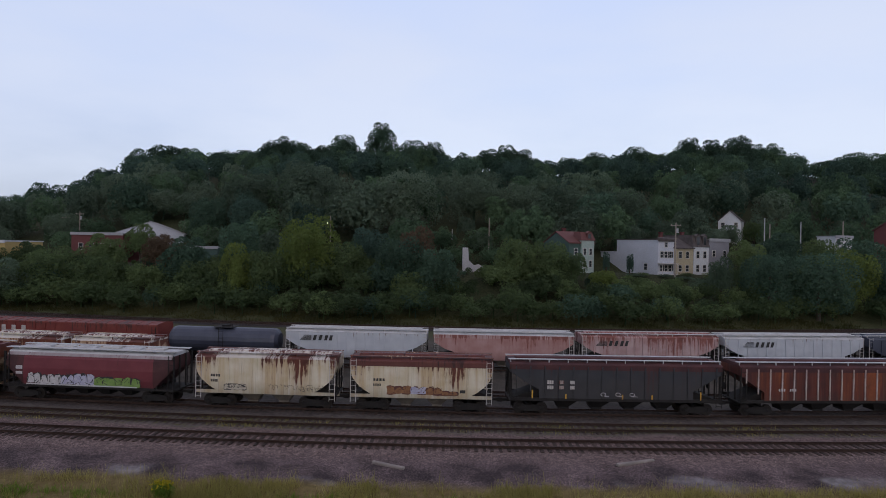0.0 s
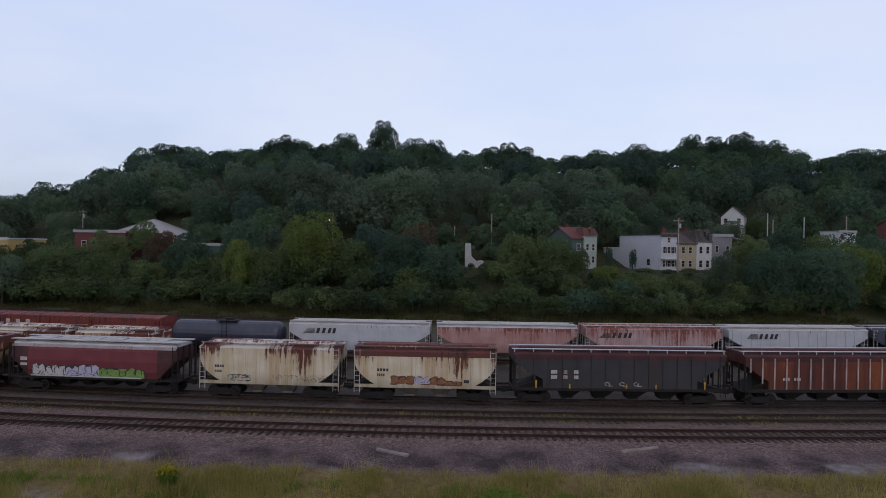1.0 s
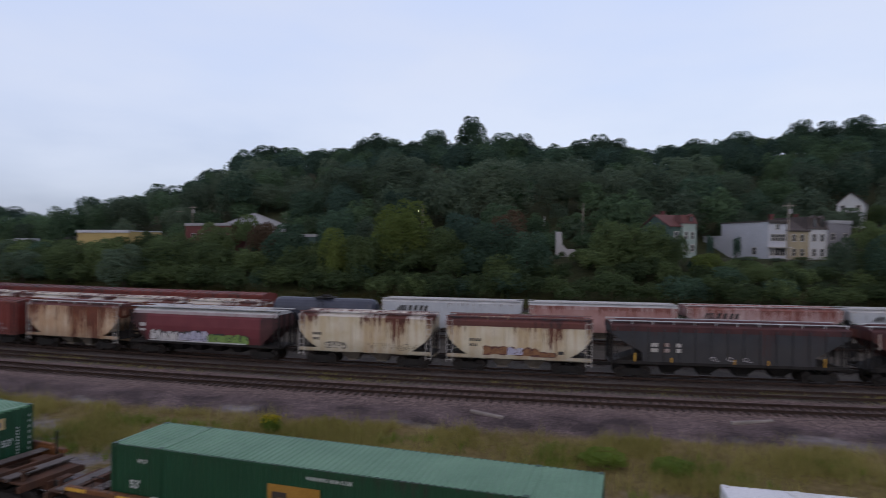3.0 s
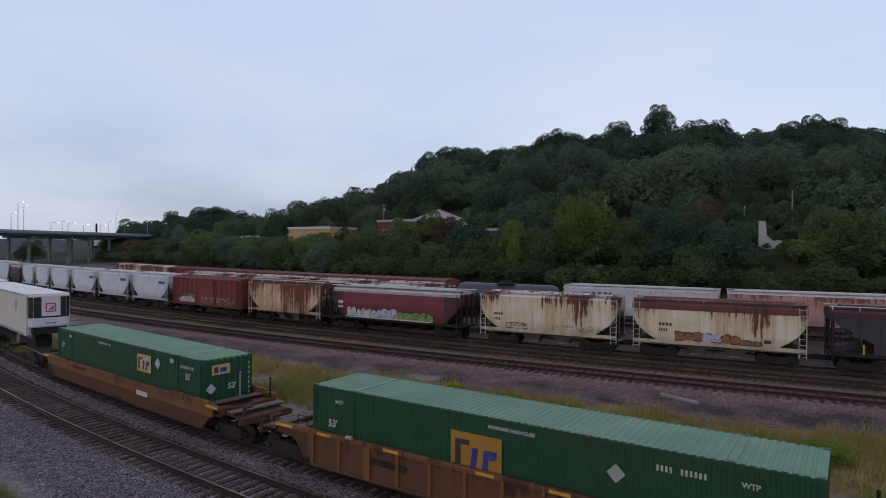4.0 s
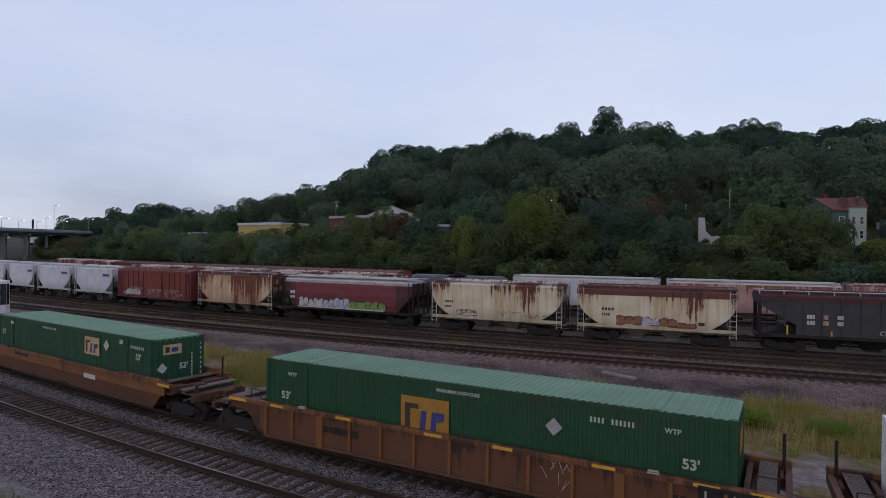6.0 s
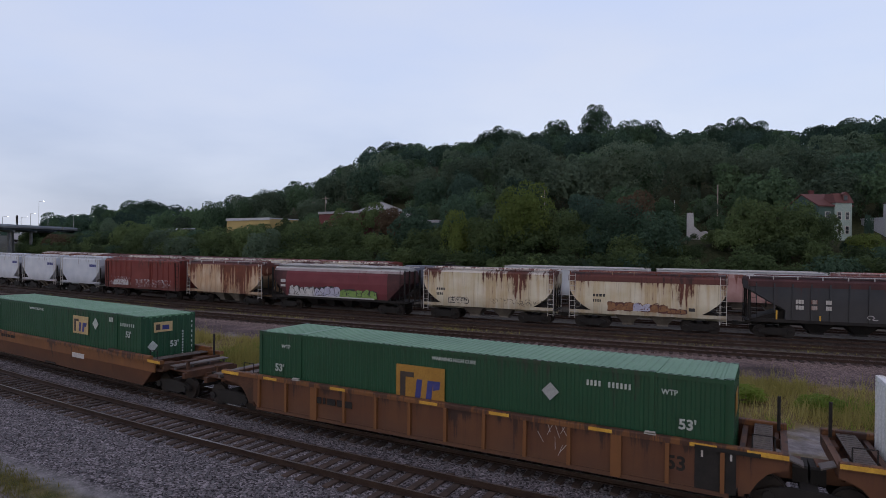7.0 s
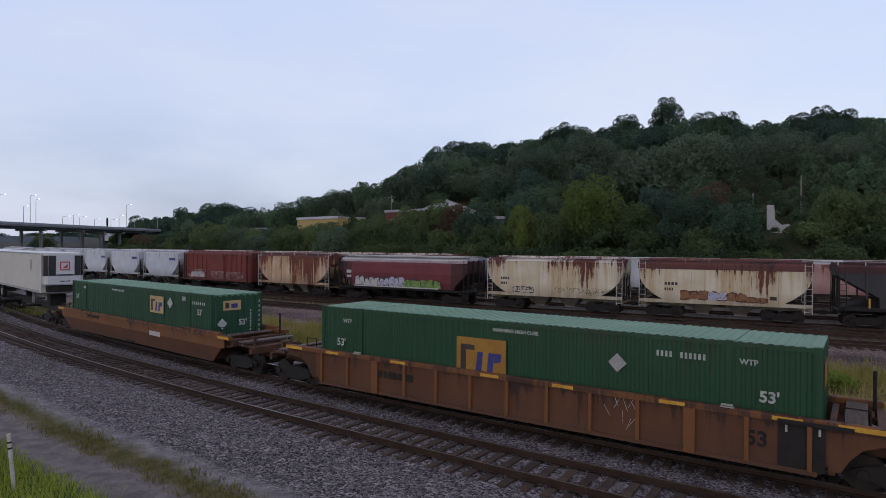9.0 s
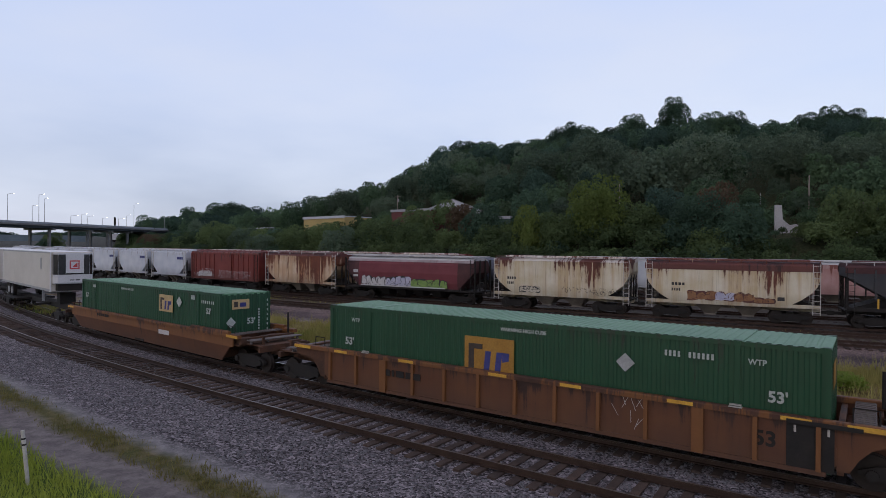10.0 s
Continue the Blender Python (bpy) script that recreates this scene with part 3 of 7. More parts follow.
def track(label, place, off, s0, s1, near=None, worn=True, bright=True):
    """Two rails on timber ties; the ties within the near stretch are pieces of their own."""
    root = tagged(new("track", None), label, "railway track", kind="structure")
    root.empty_display_size = 0.3
    for side in (-0.75, 0.75):
        part("rail", sweep(place, s0, s1, 3.0, RAIL, off + side, 0.02), "rail", root)
        if worn and bright:
            part("rail_head", sweep(place, s0, s1, 3.0, [(-0.03, 0), (0.03, 0), (0.03, 0.004), (-0.03, 0.004)], off + side, 0.185), "railtop", root, "worn bright rail head")
    r = random.Random(int(off * 10) + 7)
    shapes = [tie_shape(r).mesh("tie", "tie") for _ in range(4)]
    rest_v, rest_f = [], []
    s = s0
    while s < s1:
        m = place(s + r.uniform(-0.03, 0.03), off + r.uniform(-0.06, 0.06)) @ pose(0, 0, -0.03 if worn else -0.06, 0, 0, r.uniform(-1.5, 1.5))
        me = shapes[r.randrange(4)]
        if near and near[0] < s < near[1]:
            ob = new("tie", me)
            ob.parent = root
            ob.matrix_basis = m
        else:
            b = len(rest_v)
            rest_v += [tuple(m @ v.co) for v in me.vertices]
            rest_f += [tuple(b + i for i in p.vertices) for p in me.polygons]
        s += 0.52
    if rest_v:
        sh = Shape()
        sh.v, sh.f = rest_v, rest_f
        tagged(part("ties", sh.mesh("ties", "tie", False), "tie", root), kind="stuff")
    return root


track("near through track of rusty rails on dark timber ties in grey ballast", line, 3.52, -75, 45, (-36, 10))
track("through track under the container train, dark ties in grey ballast", line, 0.0, -110, 60, (-14, -2))
track("main yard track of rusty rails on brown ties", yard, 8.1, -220, 75, (-26, 42), True, False)
track("weedy disused yard track with rusty rails", yard, 4.1, -220, 75, None, False)
for off in (-49.8,):
    track("dark far track at the foot of the bank", yard, off, -230, 110, None, False)
for off in (0.0, -5.6, -16.9, -21.5, -26.0):
    track("yard track beneath the standing freight cars", yard, off, -230, 90, None, False)

# ---- freight cars: parts shared by all ----
RAILTOP = 0.19


def circle(n, r, a0=0.0):
    return [(r * math.cos(a0 + 2 * math.pi * k / n), r * math.sin(a0 + 2 * math.pi * k / n)) for k in range(n)]


WHEEL = Shape().prism(circle(18, 0.42), -0.065, 0.065).prism(circle(18, 0.455), 0.05, 0.08).prism(circle(10, 0.13), -0.11, 0.1).mesh("wheel", "wheel")
SIDEFRAME = [(-1.15, 0.52), (-1.15, 0.42), (-0.75, 0.36), (-0.45, 0.22), (0.45, 0.22), (0.75, 0.36), (1.15, 0.42), (1.15, 0.52), (0.8, 0.66), (0.35, 0.72), (-0.35, 0.72), (-0.8, 0.66)]
TRUCK = Shape()
for y in (-1.05, 0.93):
    TRUCK.prism(SIDEFRAME, y, y + 0.12)
TRUCK.box(-0.2, 0.2, -1.0, 1.0, 0.45, 0.72, 0.04)
for x in (-0.88, 0.88):
    TRUCK.tube((x, -1.08, 0.46), (x, 1.08, 0.46), 0.075)
    for y in (-1.1, 1.1):
        TRUCK.tube((x, y - 0.04, 0.46), (x, y + 0.04, 0.46), 0.13)
for x in (-0.18, 0, 0.18):
    for y in (-0.99, 0.99):
        TRUCK.tube((x, y, 0.27), (x, y, 0.5), 0.06, 6)
TRUCK = TRUCK.mesh("truck", "under")
COUPLER = Shape().box(-0.1, 0.62, -0.09, 0.09, 0.75, 0.95, 0.02).prism([(0.55, -0.17), (0.85, -0.2), (0.9, 0.02), (0.72, 0.16), (0.55, 0.14)], 0.7, 1.0, "z").mesh("coupler", "under")


def ladder_mesh(h0, h1, width=0.42, name="ladder", mat="white_trim"):
    s = Shape()
    for x in (-width / 2, width / 2):
        s.box(x - 0.022, x + 0.022, -0.02, 0.02, h0, h1)
    z = h0 + 0.15
    while z < h1:
        s.tube((-width / 2, 0, z), (width / 2, 0, z), 0.016, 6)
        z += 0.38
    return s.mesh(name, mat)


def running_gear(car, half, gauge_in=2.0):
    for sx in (-1, 1):
        t = part("truck", TRUCK, "under", car, "", pose(sx * (half - gauge_in), 0, 0))
        for x in (-0.88, 0.88):
            for y in (-0.74, 0.74):
                part("wheel", WHEEL, "wheel", t, "", pose(x, y, 0.44, 0, 0, 0 if y < 0 else 180))
        part("coupler", COUPLER, "under", car, "", pose(sx * (half - 0.15), 0, 0, 0, 0, 0 if sx > 0 else 180))


def bars(parent, x0, z0, widths, h, gap, mat, y, name="lettering"):
    """Unreadable lettering as plain bars, each a part."""
    x = x0
    for w in widths:
        part(name, Shape().box(x, x + w, y - 0.006, y + 0.004, z0, z0 + h), mat, parent)
        x += w + gap


def graffiti(parent, x0, x1, z0, z1, fills, edge, y, seed, letters=8):
    """A band of spray paint with jagged edges, cut up by dark letter-like strokes."""
    r = random.Random(seed)
    back, fronts = Shape(), []
    w, hgt = (x1 - x0) / letters, z1 - z0

    def stroke(sh, a, b, th, ya, yb):
        d = Vector((b[0] - a[0], b[1] - a[1]))
        n = Vector((-d.y, d.x)).normalized() * th
        sh.prism([(a[0] - n.x, a[1] - n.y), (b[0] - n.x * 0.6, b[1] - n.y * 0.6), (b[0] + n.x * 0.6, b[1] + n.y * 0.6), (a[0] + n.x, a[1] + n.y)], ya, yb)

    for i in range(letters):
        cx = x0 + (i + 0.5) * w
        f = Shape()
        fronts.append((f, fills[(i * len(fills)) // letters]))
        j = lambda k=0.12: r.uniform(-k, k)
        d = 0.002 * (i % 3)
        for sh, grow, ya, yb in ((back, 0.05, y - 0.004 - d, y), (f, 0.0, y - 0.012 - d, y - 0.006)):
            lo, hi = z0 + hgt * (0.02 + abs(j(0.14))) - grow, z1 - hgt * abs(j(0.22)) + grow
            sh.prism([(cx - w * 0.53 - grow, lo), (cx + w * (0.1 + j(0.2)), lo - hgt * 0.04), (cx + w * 0.53 + grow, lo + hgt * abs(j(0.1))), (cx + w * (0.5 + j()) + grow, (lo + hi) / 2), (cx + w * (0.45 + j(0.2)) + grow, hi - hgt * abs(j(0.2))), (cx + w * j(0.2), hi), (cx - w * (0.45 + j(0.2)) - grow, hi - hgt * abs(j(0.25))), (cx - w * (0.48 + j()) - grow, (lo + hi) / 2)], ya, yb)
        for k in range(4):
            a = (cx + r.uniform(-0.5, 0.5) * w, z0 + hgt * r.uniform(0.05, 0.9))
            ang = r.choice((1.2, 1.6, 1.9, 0.3, 2.7, 0.9)) + j(0.2)
            ln = hgt * r.uniform(0.3, 0.6)
            bq = (a[0] + math.cos(ang) * ln, min(z1, max(z0, a[1] + math.sin(ang) * ln)))
            stroke(back, a, bq, r.uniform(0.014, 0.03), y - 0.021 - d - 0.001 * k, y - 0.016)
    tagged(part("graffiti_outline", back, edge, parent, "dark spray-painted outlines"), "dark spray-painted outlines", kind="stuff")
    for f, mat in fronts:
        part("graffiti_letter", f, mat, parent, "spray-painted letter past reading")


def scribble(parent, x0, x1, z0, z1, mat, y, seed, n):
    """Thin loose spray strokes past reading."""
    r = random.Random(seed)
    sh = Shape()
    for k in range(n):
        x, z = r.uniform(x0, x1), r.uniform(z0, z1)
        a = r.choice((0.1, 1.4, 1.7, 0.8, 2.4)) + r.uniform(-0.3, 0.3)
        for j in range(r.choice((2, 3, 4))):
            ln = r.uniform(0.08, 0.22)
            q = (min(x1, max(x0, x + ln * math.cos(a))), min(z1, max(z0, z + ln * math.sin(a))))
            w = r.uniform(0.008, 0.016)
            sh.quad((x - w, y - 0.001 * (k % 4), z - w), (q[0] - w, y - 0.001 * (k % 4), q[1] - w), (q[0] + w, y - 0.001 * (k % 4), q[1] + w), (x + w, y - 0.001 * (k % 4), z + w))
            x, z = q
            a += r.uniform(0.7, 1.9) * r.choice((-1, 1))
    tagged(part("scrawl", sh, mat, parent), "thin scrawled spray lines", kind="stuff")


def hopper_car(m, length, label, body, roof, ribs=0, bays=2, cut=(1.75, 3.2), curve=True, dark_ends=False, group="covered hoppers", rib_mat=None, board="white_trim", rim=None, detail=True, width=1.5):
    """A covered hopper: sheet-sided body cut away at the lower ends, ridged roof with hatches and running boards, bays, trucks."""
    car = thing("covered_hopper", m, label, "freight car", group)
    h = length / 2
    cx, cz = cut
    eave, sill = 3.92, 1.22
    if curve:
        left = [(-h + 0.05, cz), (-h + 0.25, 2.6), (-h + 0.6, 2.15), (-h + 1.15, 1.7), (-h + cx, 1.35)]
    else:
        left = [(-h + 0.05, cz), (-h + cx * 0.55, cz - 0.75), (-h + cx, 2.0), (-h + cx, 1.35)]
    outline = [(-h + 0.05, eave)] + left + [(-x, z) for x, z in reversed(left)] + [(h - 0.05, eave)]
    part("body", Shape().prism(outline, -width, width), body, car)
    # roof
    rs = Shape().prism([(-width - 0.03, eave), (width + 0.03, eave), (width - 0.05, eave + 0.07), (0.75, eave + 0.27), (-0.75, eave + 0.27), (-width + 0.05, eave + 0.07)], -h, h, "x")
    part("roof", rs, roof, car)
    if rim:
        sh = Shape()
        for y in (-1, 1):
            sh.box(-h, h, y * (width + 0.012) - 0.012, y * (width + 0.012) + 0.012, eave - 0.36, eave + 0.02)
        part("side_plate", sh, rim, car, "rusted band below the eaves")
    # running boards on brackets, hatches
    for y in (-0.98, 0.98):
        sh = Shape().box(-h - 0.05, h + 0.05, y - 0.2, y + 0.2, eave + 0.34, eave + 0.365)
        n = max(4, int(length / 1.5))
        for i in range(n + 1):
            x = -h + 0.1 + (length - 0.2) * i / n
            yy = y * 1.22
            sh.hexa([(x - 0.03, yy - 0.03, eave + 0.05), (x + 0.03, yy - 0.03, eave + 0.05), (x + 0.03, yy + 0.03, eave + 0.05), (x - 0.03, yy + 0.03, eave + 0.05),
                     (x - 0.03, yy - 0.03, eave + 0.34), (x + 0.03, yy - 0.03, eave + 0.34), (x + 0.03, yy + 0.03, eave + 0.34), (x - 0.03, yy + 0.03, eave + 0.34)])
        part("running_board", sh, board, car)
    hatch = Shape().box(-(length - 1.2) / 8, (length - 1.2) / 8, -0.33, 0.33, eave + 0.26, eave + 0.42, 0.08).mesh("hatch", roof)
    for i in range(4):
        part("hatch", hatch, roof, car, "", pose(-h + 0.6 + (length - 1.2) * (i + 0.5) / 4, 0, 0))
    # sill and bays
    sh = Shape()
    for y in (-width + 0.02, width - 0.14):
        sh.box(-h + 0.1, h - 0.1, y, y + 0.12, sill - 0.08, sill + 0.16)
    sh.box(-h, h, -0.18, 0.18, 0.85, 1.18)
    part("side_sill", sh, body if not dark_ends else "under", car)
    span = length - 2 * 3.1
    for i in range(bays):
        w = span / bays
        x = -span / 2 + w * (i + 0.5)
        q = w * 0.47
        bay = Shape().hexa([(x - q * 0.28, -0.55, 0.42), (x + q * 0.28, -0.55, 0.42), (x + q * 0.28, 0.55, 0.42), (x - q * 0.28, 0.55, 0.42),
                            (x - q, -width + 0.12, 1.36), (x + q, -width + 0.12, 1.36), (x + q, width - 0.12, 1.36), (x - q, width - 0.12, 1.36)])
        bay.box(x - q * 0.34, x + q * 0.34, -0.62, 0.62, 0.34, 0.46)
        part("hopper_bay", bay, "bay" if not dark_ends else "under", car)
    # slope sheets and end framing behind the cut-away corners
    for sx in (-1, 1):
        e = Shape()
        a, b = sx * (h - 0.1), sx * (h - cx - 0.9)
        e.hexa([(min(a, b), -0.95, 1.2), (max(a, b), -0.95, 1.2), (max(a, b), 0.95, 1.2), (min(a, b), 0.95, 1.2),
                (b - 0.2, -1.2, 2.2), (b + 0.2, -1.2, 2.2), (b + 0.2, 1.2, 2.2), (b - 0.2, 1.2, 2.2)])
        e.box(min(sx * (h - cx), sx * h), max(sx * (h - cx), sx * h), -width + 0.05, width - 0.05, 1.12, 1.2)
        for y in (-1.32, -0.5, 0.5, 1.32):
            e.box(sx * (h - 0.16) - 0.05, sx * (h - 0.16) + 0.05, y - 0.05, y + 0.05, 1.2, eave)
        e.tube((sx * (h - 0.1), 0.9, 2.0), (sx * (h - 0.02), 0.9, 2.0), 0.28, 12)
        part("end_frame", e, "under", car, "dark end frame with brake wheel")
        if detail:
            for y in (-width - 0.03, width + 0.03):
                part("ladder", LADDER if not dark_ends else LADDER_DARK, "white_trim", car, "", pose(sx * (h - 0.3), y, 0))
    if ribs:
        shared = {}
        for i in range(ribs):
            x = -h + 0.5 + (length - 1.0) * i / (ribs - 1)
            d = max(0.0, (abs(x) - (h - cx)) / max(cx, 0.1))
            zb = round(min(1.4 + 1.75 * d, 3.3), 2)
            if zb not in shared:
                shared[zb] = Shape().box(-0.045, 0.045, -0.04, 0.04, zb, eave - 0.12).mesh("side_rib", rib_mat or body)
            for y in (-width - 0.035, width + 0.035):
                part("side_rib", shared[zb], rib_mat or body, car, "", pose(x, y, 0))
    running_gear(car, h, 1.75)
    return car


LADDER = ladder_mesh(0.75, 4.1)
LADDER_DARK = ladder_mesh(0.75, 3.9, 0.42, "dark_ladder", "under")


def at(s, off=0.0):
    m = yard(s, off, RAILTOP)
    return m @ Matrix.Diagonal((1, 1, 0.945, 1)) if off < -10 else m      # the far cars are of a lower build


def mid(a, b):
    return (a + b) / 2, b - a


# the row that stands nearest, from the boxcar rightwards
s, L = mid(-11.73, -0.6)
car = hopper_car(at(s), L, "cream covered hopper streaked with rust below its roof", "cream", "cream_roof", board="cream_roof")
bars(car, -4.3, 2.42, (0.14, 0.14, 0.14, 0.14), 0.2, 0.06, "ink", -1.51)
bars(car, -4.3, 2.02, (0.1, 0.1, 0.1, 0.1), 0.2, 0.05, "ink", -1.51)
graffiti(car, -3.2, -1.5, 1.42, 1.92, ("cream_fill",), "ink", -1.51, 4, 6)
scribble(car, 0.2, 4.6, 1.42, 1.92, "ink", -1.508, 6, 34)
s, L = mid(0.4, 11.5)
car = hopper_car(at(s), L, "cream covered hopper with rust-red roof edge and brown graffiti", "cream", "rust_roof", rim="rust_roof", board="cream_rusty")
bars(car, -3.7, 2.42, (0.16, 0.16, 0.18, 0.16), 0.2, 0.07, "ink", -1.51)
bars(car, -3.7, 2.02, (0.1, 0.1, 0.1, 0.1), 0.2, 0.06, "ink", -1.51)
graffiti(car, -2.6, 1.6, 1.42, 2.1, ("orange_spray", "lilac", "orange_spray"), "rust_roof", -1.51, 9, 7)
graffiti(car, 1.6, 2.8, 1.4, 1.75, ("orange_spray",), "rust_roof", -1.51, 12, 2)
bars(car, 3.0, 1.6, (0.42,), 0.24, 0.1, "ink", -1.51, "stencil_plate")
s, L = mid(12.7, 29.3)
car = hopper_car(at(s), L, "long black covered hopper with reddish faded roof", "black_car", "black_roof", 15, 4, (2.3, 3.35), False, True, board="grey_roof", rim="black_roof")
for zz in (2.48, 2.08):
    for x, wd, mt in ((-5.4, 0.48, "white_trim"), (-4.5, 0.40, "worn_rib"), (-3.62, 0.34, "white_trim")):
        bars(car, x, zz, (wd * 0.3, wd * 0.3, wd * 0.3), 0.27, wd * 0.04, mt, -1.60)
for x in (-6.6, -4.0, 0.4, 2.7, 6.5):
    bars(car, x, 1.36, (0.1,), 0.62 if abs(x) > 6 else 0.34, 0.1, "yellow_trim", -1.60, "yellow_stripe")
for x in (-1.05, 0.1, 1.2):
    ring_ = Shape()
    for k in range(7):
        a0, a1 = k * 0.8 + x, (k + 1) * 0.8 + x
        ring_.prism([(x + 0.22 * math.cos(a0), 1.72 + 0.15 * math.sin(a0)), (x + 0.22 * math.cos(a1), 1.72 + 0.15 * math.sin(a1)), (x + 0.17 * math.cos(a1), 1.72 + 0.11 * math.sin(a1)), (x + 0.17 * math.cos(a0), 1.72 + 0.11 * math.sin(a0))], -1.604, -1.60)
    ring_.box(x + 0.1, x + 0.42, -1.604, -1.60, 1.55, 1.59)
    part("graffiti", ring_, "pale_spray", car, "pale spray-painted squiggle")
s, L = mid(30.6, 47.2)
car = hopper_car(at(s), L, "rust-brown covered hopper with pale worn ribs", "brown_car", "black_roof", 17, 4, (2.0, 3.3), False, True, rib_mat="worn_rib", rim="black_roof", board="grey_roof")
bars(car, -5.2, 2.1, (0.12, 0.12, 0.12), 0.2, 0.08, "pale_spray", -1.60)
bars(car, -4.3, 2.1, (0.12, 0.12, 0.12), 0.2, 0.08, "pale_spray", -1.60)
s, L = mid(48.6, 65.0)
hopper_car(at(s), L, "rust-brown covered hopper at the end of the row", "brown_car", "rust_roof", 17, 4, (2.0, 3.3), False, True, board="grey_roof")


def smooth_hopper(m, length, label, body, roof, group="covered hoppers"):
    """A hopper with bulging ribless sides, a pale domed roof and dark sloping ends."""
    car = thing("covered_hopper", m, label, "freight car", group)
    h = length / 2
    ring = [(-1.46, 1.25), (-1.56, 1.8), (-1.58, 2.6), (-1.5, 3.4), (-1.25, 3.78), (1.25, 3.78), (1.5, 3.4), (1.58, 2.6), (1.56, 1.8), (1.46, 1.25)]
    part("body", Shape().prism(ring, -h + 1.75, h - 1.75, "x"), body, car)
    for sx in (-1, 1):
        e = Shape()
        a, b = sx * (h - 1.75), sx * (h - 0.2)
        hi = [(a, y, z) for y, z in ring]
        lo = [(b, y * 0.92, max(z, 2.75)) for y, z in ring]
        i = len(e.v)
        e.v += hi + lo
        n = len(ring)
        for k in range(n):
            j = (k + 1) % n
            e.f.append((i + k, i + j, i + n + j, i + n + k))
        e.f.append(tuple(range(i + n, i + 2 * n)))
        part("end_sheet", e, "black_roof", car, "dark sloping end sheet")
        f = Shape().box(min(sx * h, sx * (h - 1.9)), max(sx * h, sx * (h - 1.9)), -1.45, 1.45, 1.08, 1.2)
        for y in (-1.4, -0.5, 0.5, 1.4):
            f.box(sx * (h - 0.12) - 0.05, sx * (h - 0.12) + 0.05, y - 0.05, y + 0.05, 1.2, 3.85)
            f.box(sx * (h - 1.5) - 0.05, sx * (h - 1.5) + 0.05, y - 0.05, y + 0.05, 1.2, 2.4)
        part("end_frame", f, "under", car)
        for y in (-1.52, 1.52):
            part("ladder", LADDER_DARK, "under", car, "", pose(sx * (h - 0.3), y, 0))
    rs = Shape().prism([(-1.34, 3.70), (1.34, 3.70), (1.2, 3.9), (0.7, 4.06), (-0.7, 4.06), (-1.2, 3.9)], -h + 0.3, h - 0.3, "x")
    part("roof", rs, roof, car)
    for y in (-1, 1):
        part("side_plate", Shape().hexa([(-h + 0.3, y * 1.43, 3.58), (h - 0.3, y * 1.43, 3.58), (h - 0.3, y * 1.39, 3.58), (-h + 0.3, y * 1.39, 3.58), (-h + 0.3, y * 1.30, 3.80), (h - 0.3, y * 1.30, 3.80), (h - 0.3, y * 1.2, 3.80), (-h + 0.3, y * 1.2, 3.80)] if y > 0 else
             [(-h + 0.3, y * 1.43, 3.58), (-h + 0.3, y * 1.39, 3.58), (h - 0.3, y * 1.39, 3.58), (h - 0.3, y * 1.43, 3.58), (-h + 0.3, y * 1.30, 3.80), (-h + 0.3, y * 1.2, 3.80), (h - 0.3, y * 1.2, 3.80), (h - 0.3, y * 1.30, 3.80)][::1]), "pale_band", car, "worn pale band below the roof")
    for y in (-0.95, 0.95):
        part("running_board", Shape().box(-h, h, y - 0.26, y + 0.26, 4.12, 4.17).box(-h + 1, -h + 1.06, y - 0.03, y + 0.03, 3.95, 4.13).box(h - 1.06, h - 1, y - 0.03, y + 0.03, 3.95, 4.13).box(-0.03, 0.03, y - 0.03, y + 0.03, 3.95, 4.13), roof, car)
    for i in range(6):
        x = -h + 1.4 + (length - 2.8) * (i + 0.5) / 6
        part("hatch", Shape().box(x - 0.8, x + 0.8, -0.36, 0.36, 4.0, 4.2, 0.06), "white_trim" if i % 2 else roof, car)
    part("side_sill", Shape().box(-h + 1.6, h - 1.6, -1.5, -1.38, 1.1, 1.3).box(-h + 1.6, h - 1.6, 1.38, 1.5, 1.1, 1.3).box(-h, h, -0.18, 0.18, 0.85, 1.18), "under", car)
    for i in range(4):
        x = -h + 3.4 + (length - 6.8) * (i + 0.5) / 4
        part("hopper_bay", Shape().hexa([(x - 0.3, -0.5, 0.45), (x + 0.3, -0.5, 0.45), (x + 0.3, 0.5, 0.45), (x - 0.3, 0.5, 0.45), (x - 0.75, -1.35, 1.3), (x + 0.75, -1.35, 1.3), (x + 0.75, 1.35, 1.3), (x - 0.75, 1.35, 1.3)]), "under", car)
    running_gear(car, h, 1.75)
    return car


s, L = mid(-27.6, -13.3)
car = smooth_hopper(at(s), L, "maroon covered hopper with white and lime graffiti", "maroon", "grey_roof")
graffiti(car, -5.0, 0.6, 1.35, 2.3, ("pale_spray", "lilac"), "ink", -1.585, 31, 10)
graffiti(car, 0.5, 4.4, 1.3, 2.15, ("lime",), "ink", -1.585, 35, 5)
bars(car, -5.1, 1.3, (5.2, 4.0), 0.1, 0.05, "pale_spray", -1.60, "spray_base")
bars(car, -6.0, 2.5, (0.55,), 0.28, 0.06, "pale_spray", -1.60, "stencil_plate")
bars(car, -6.0, 2.1, (0.55,), 0.2, 0.06, "pale_spray", -1.60, "stencil_plate")
s, L = mid(-38.9, -28.7)
hopper_car(at(s), L, "short cream covered hopper almost covered in rust streaks", "cream_rusty", "rust_roof", 7, 2)


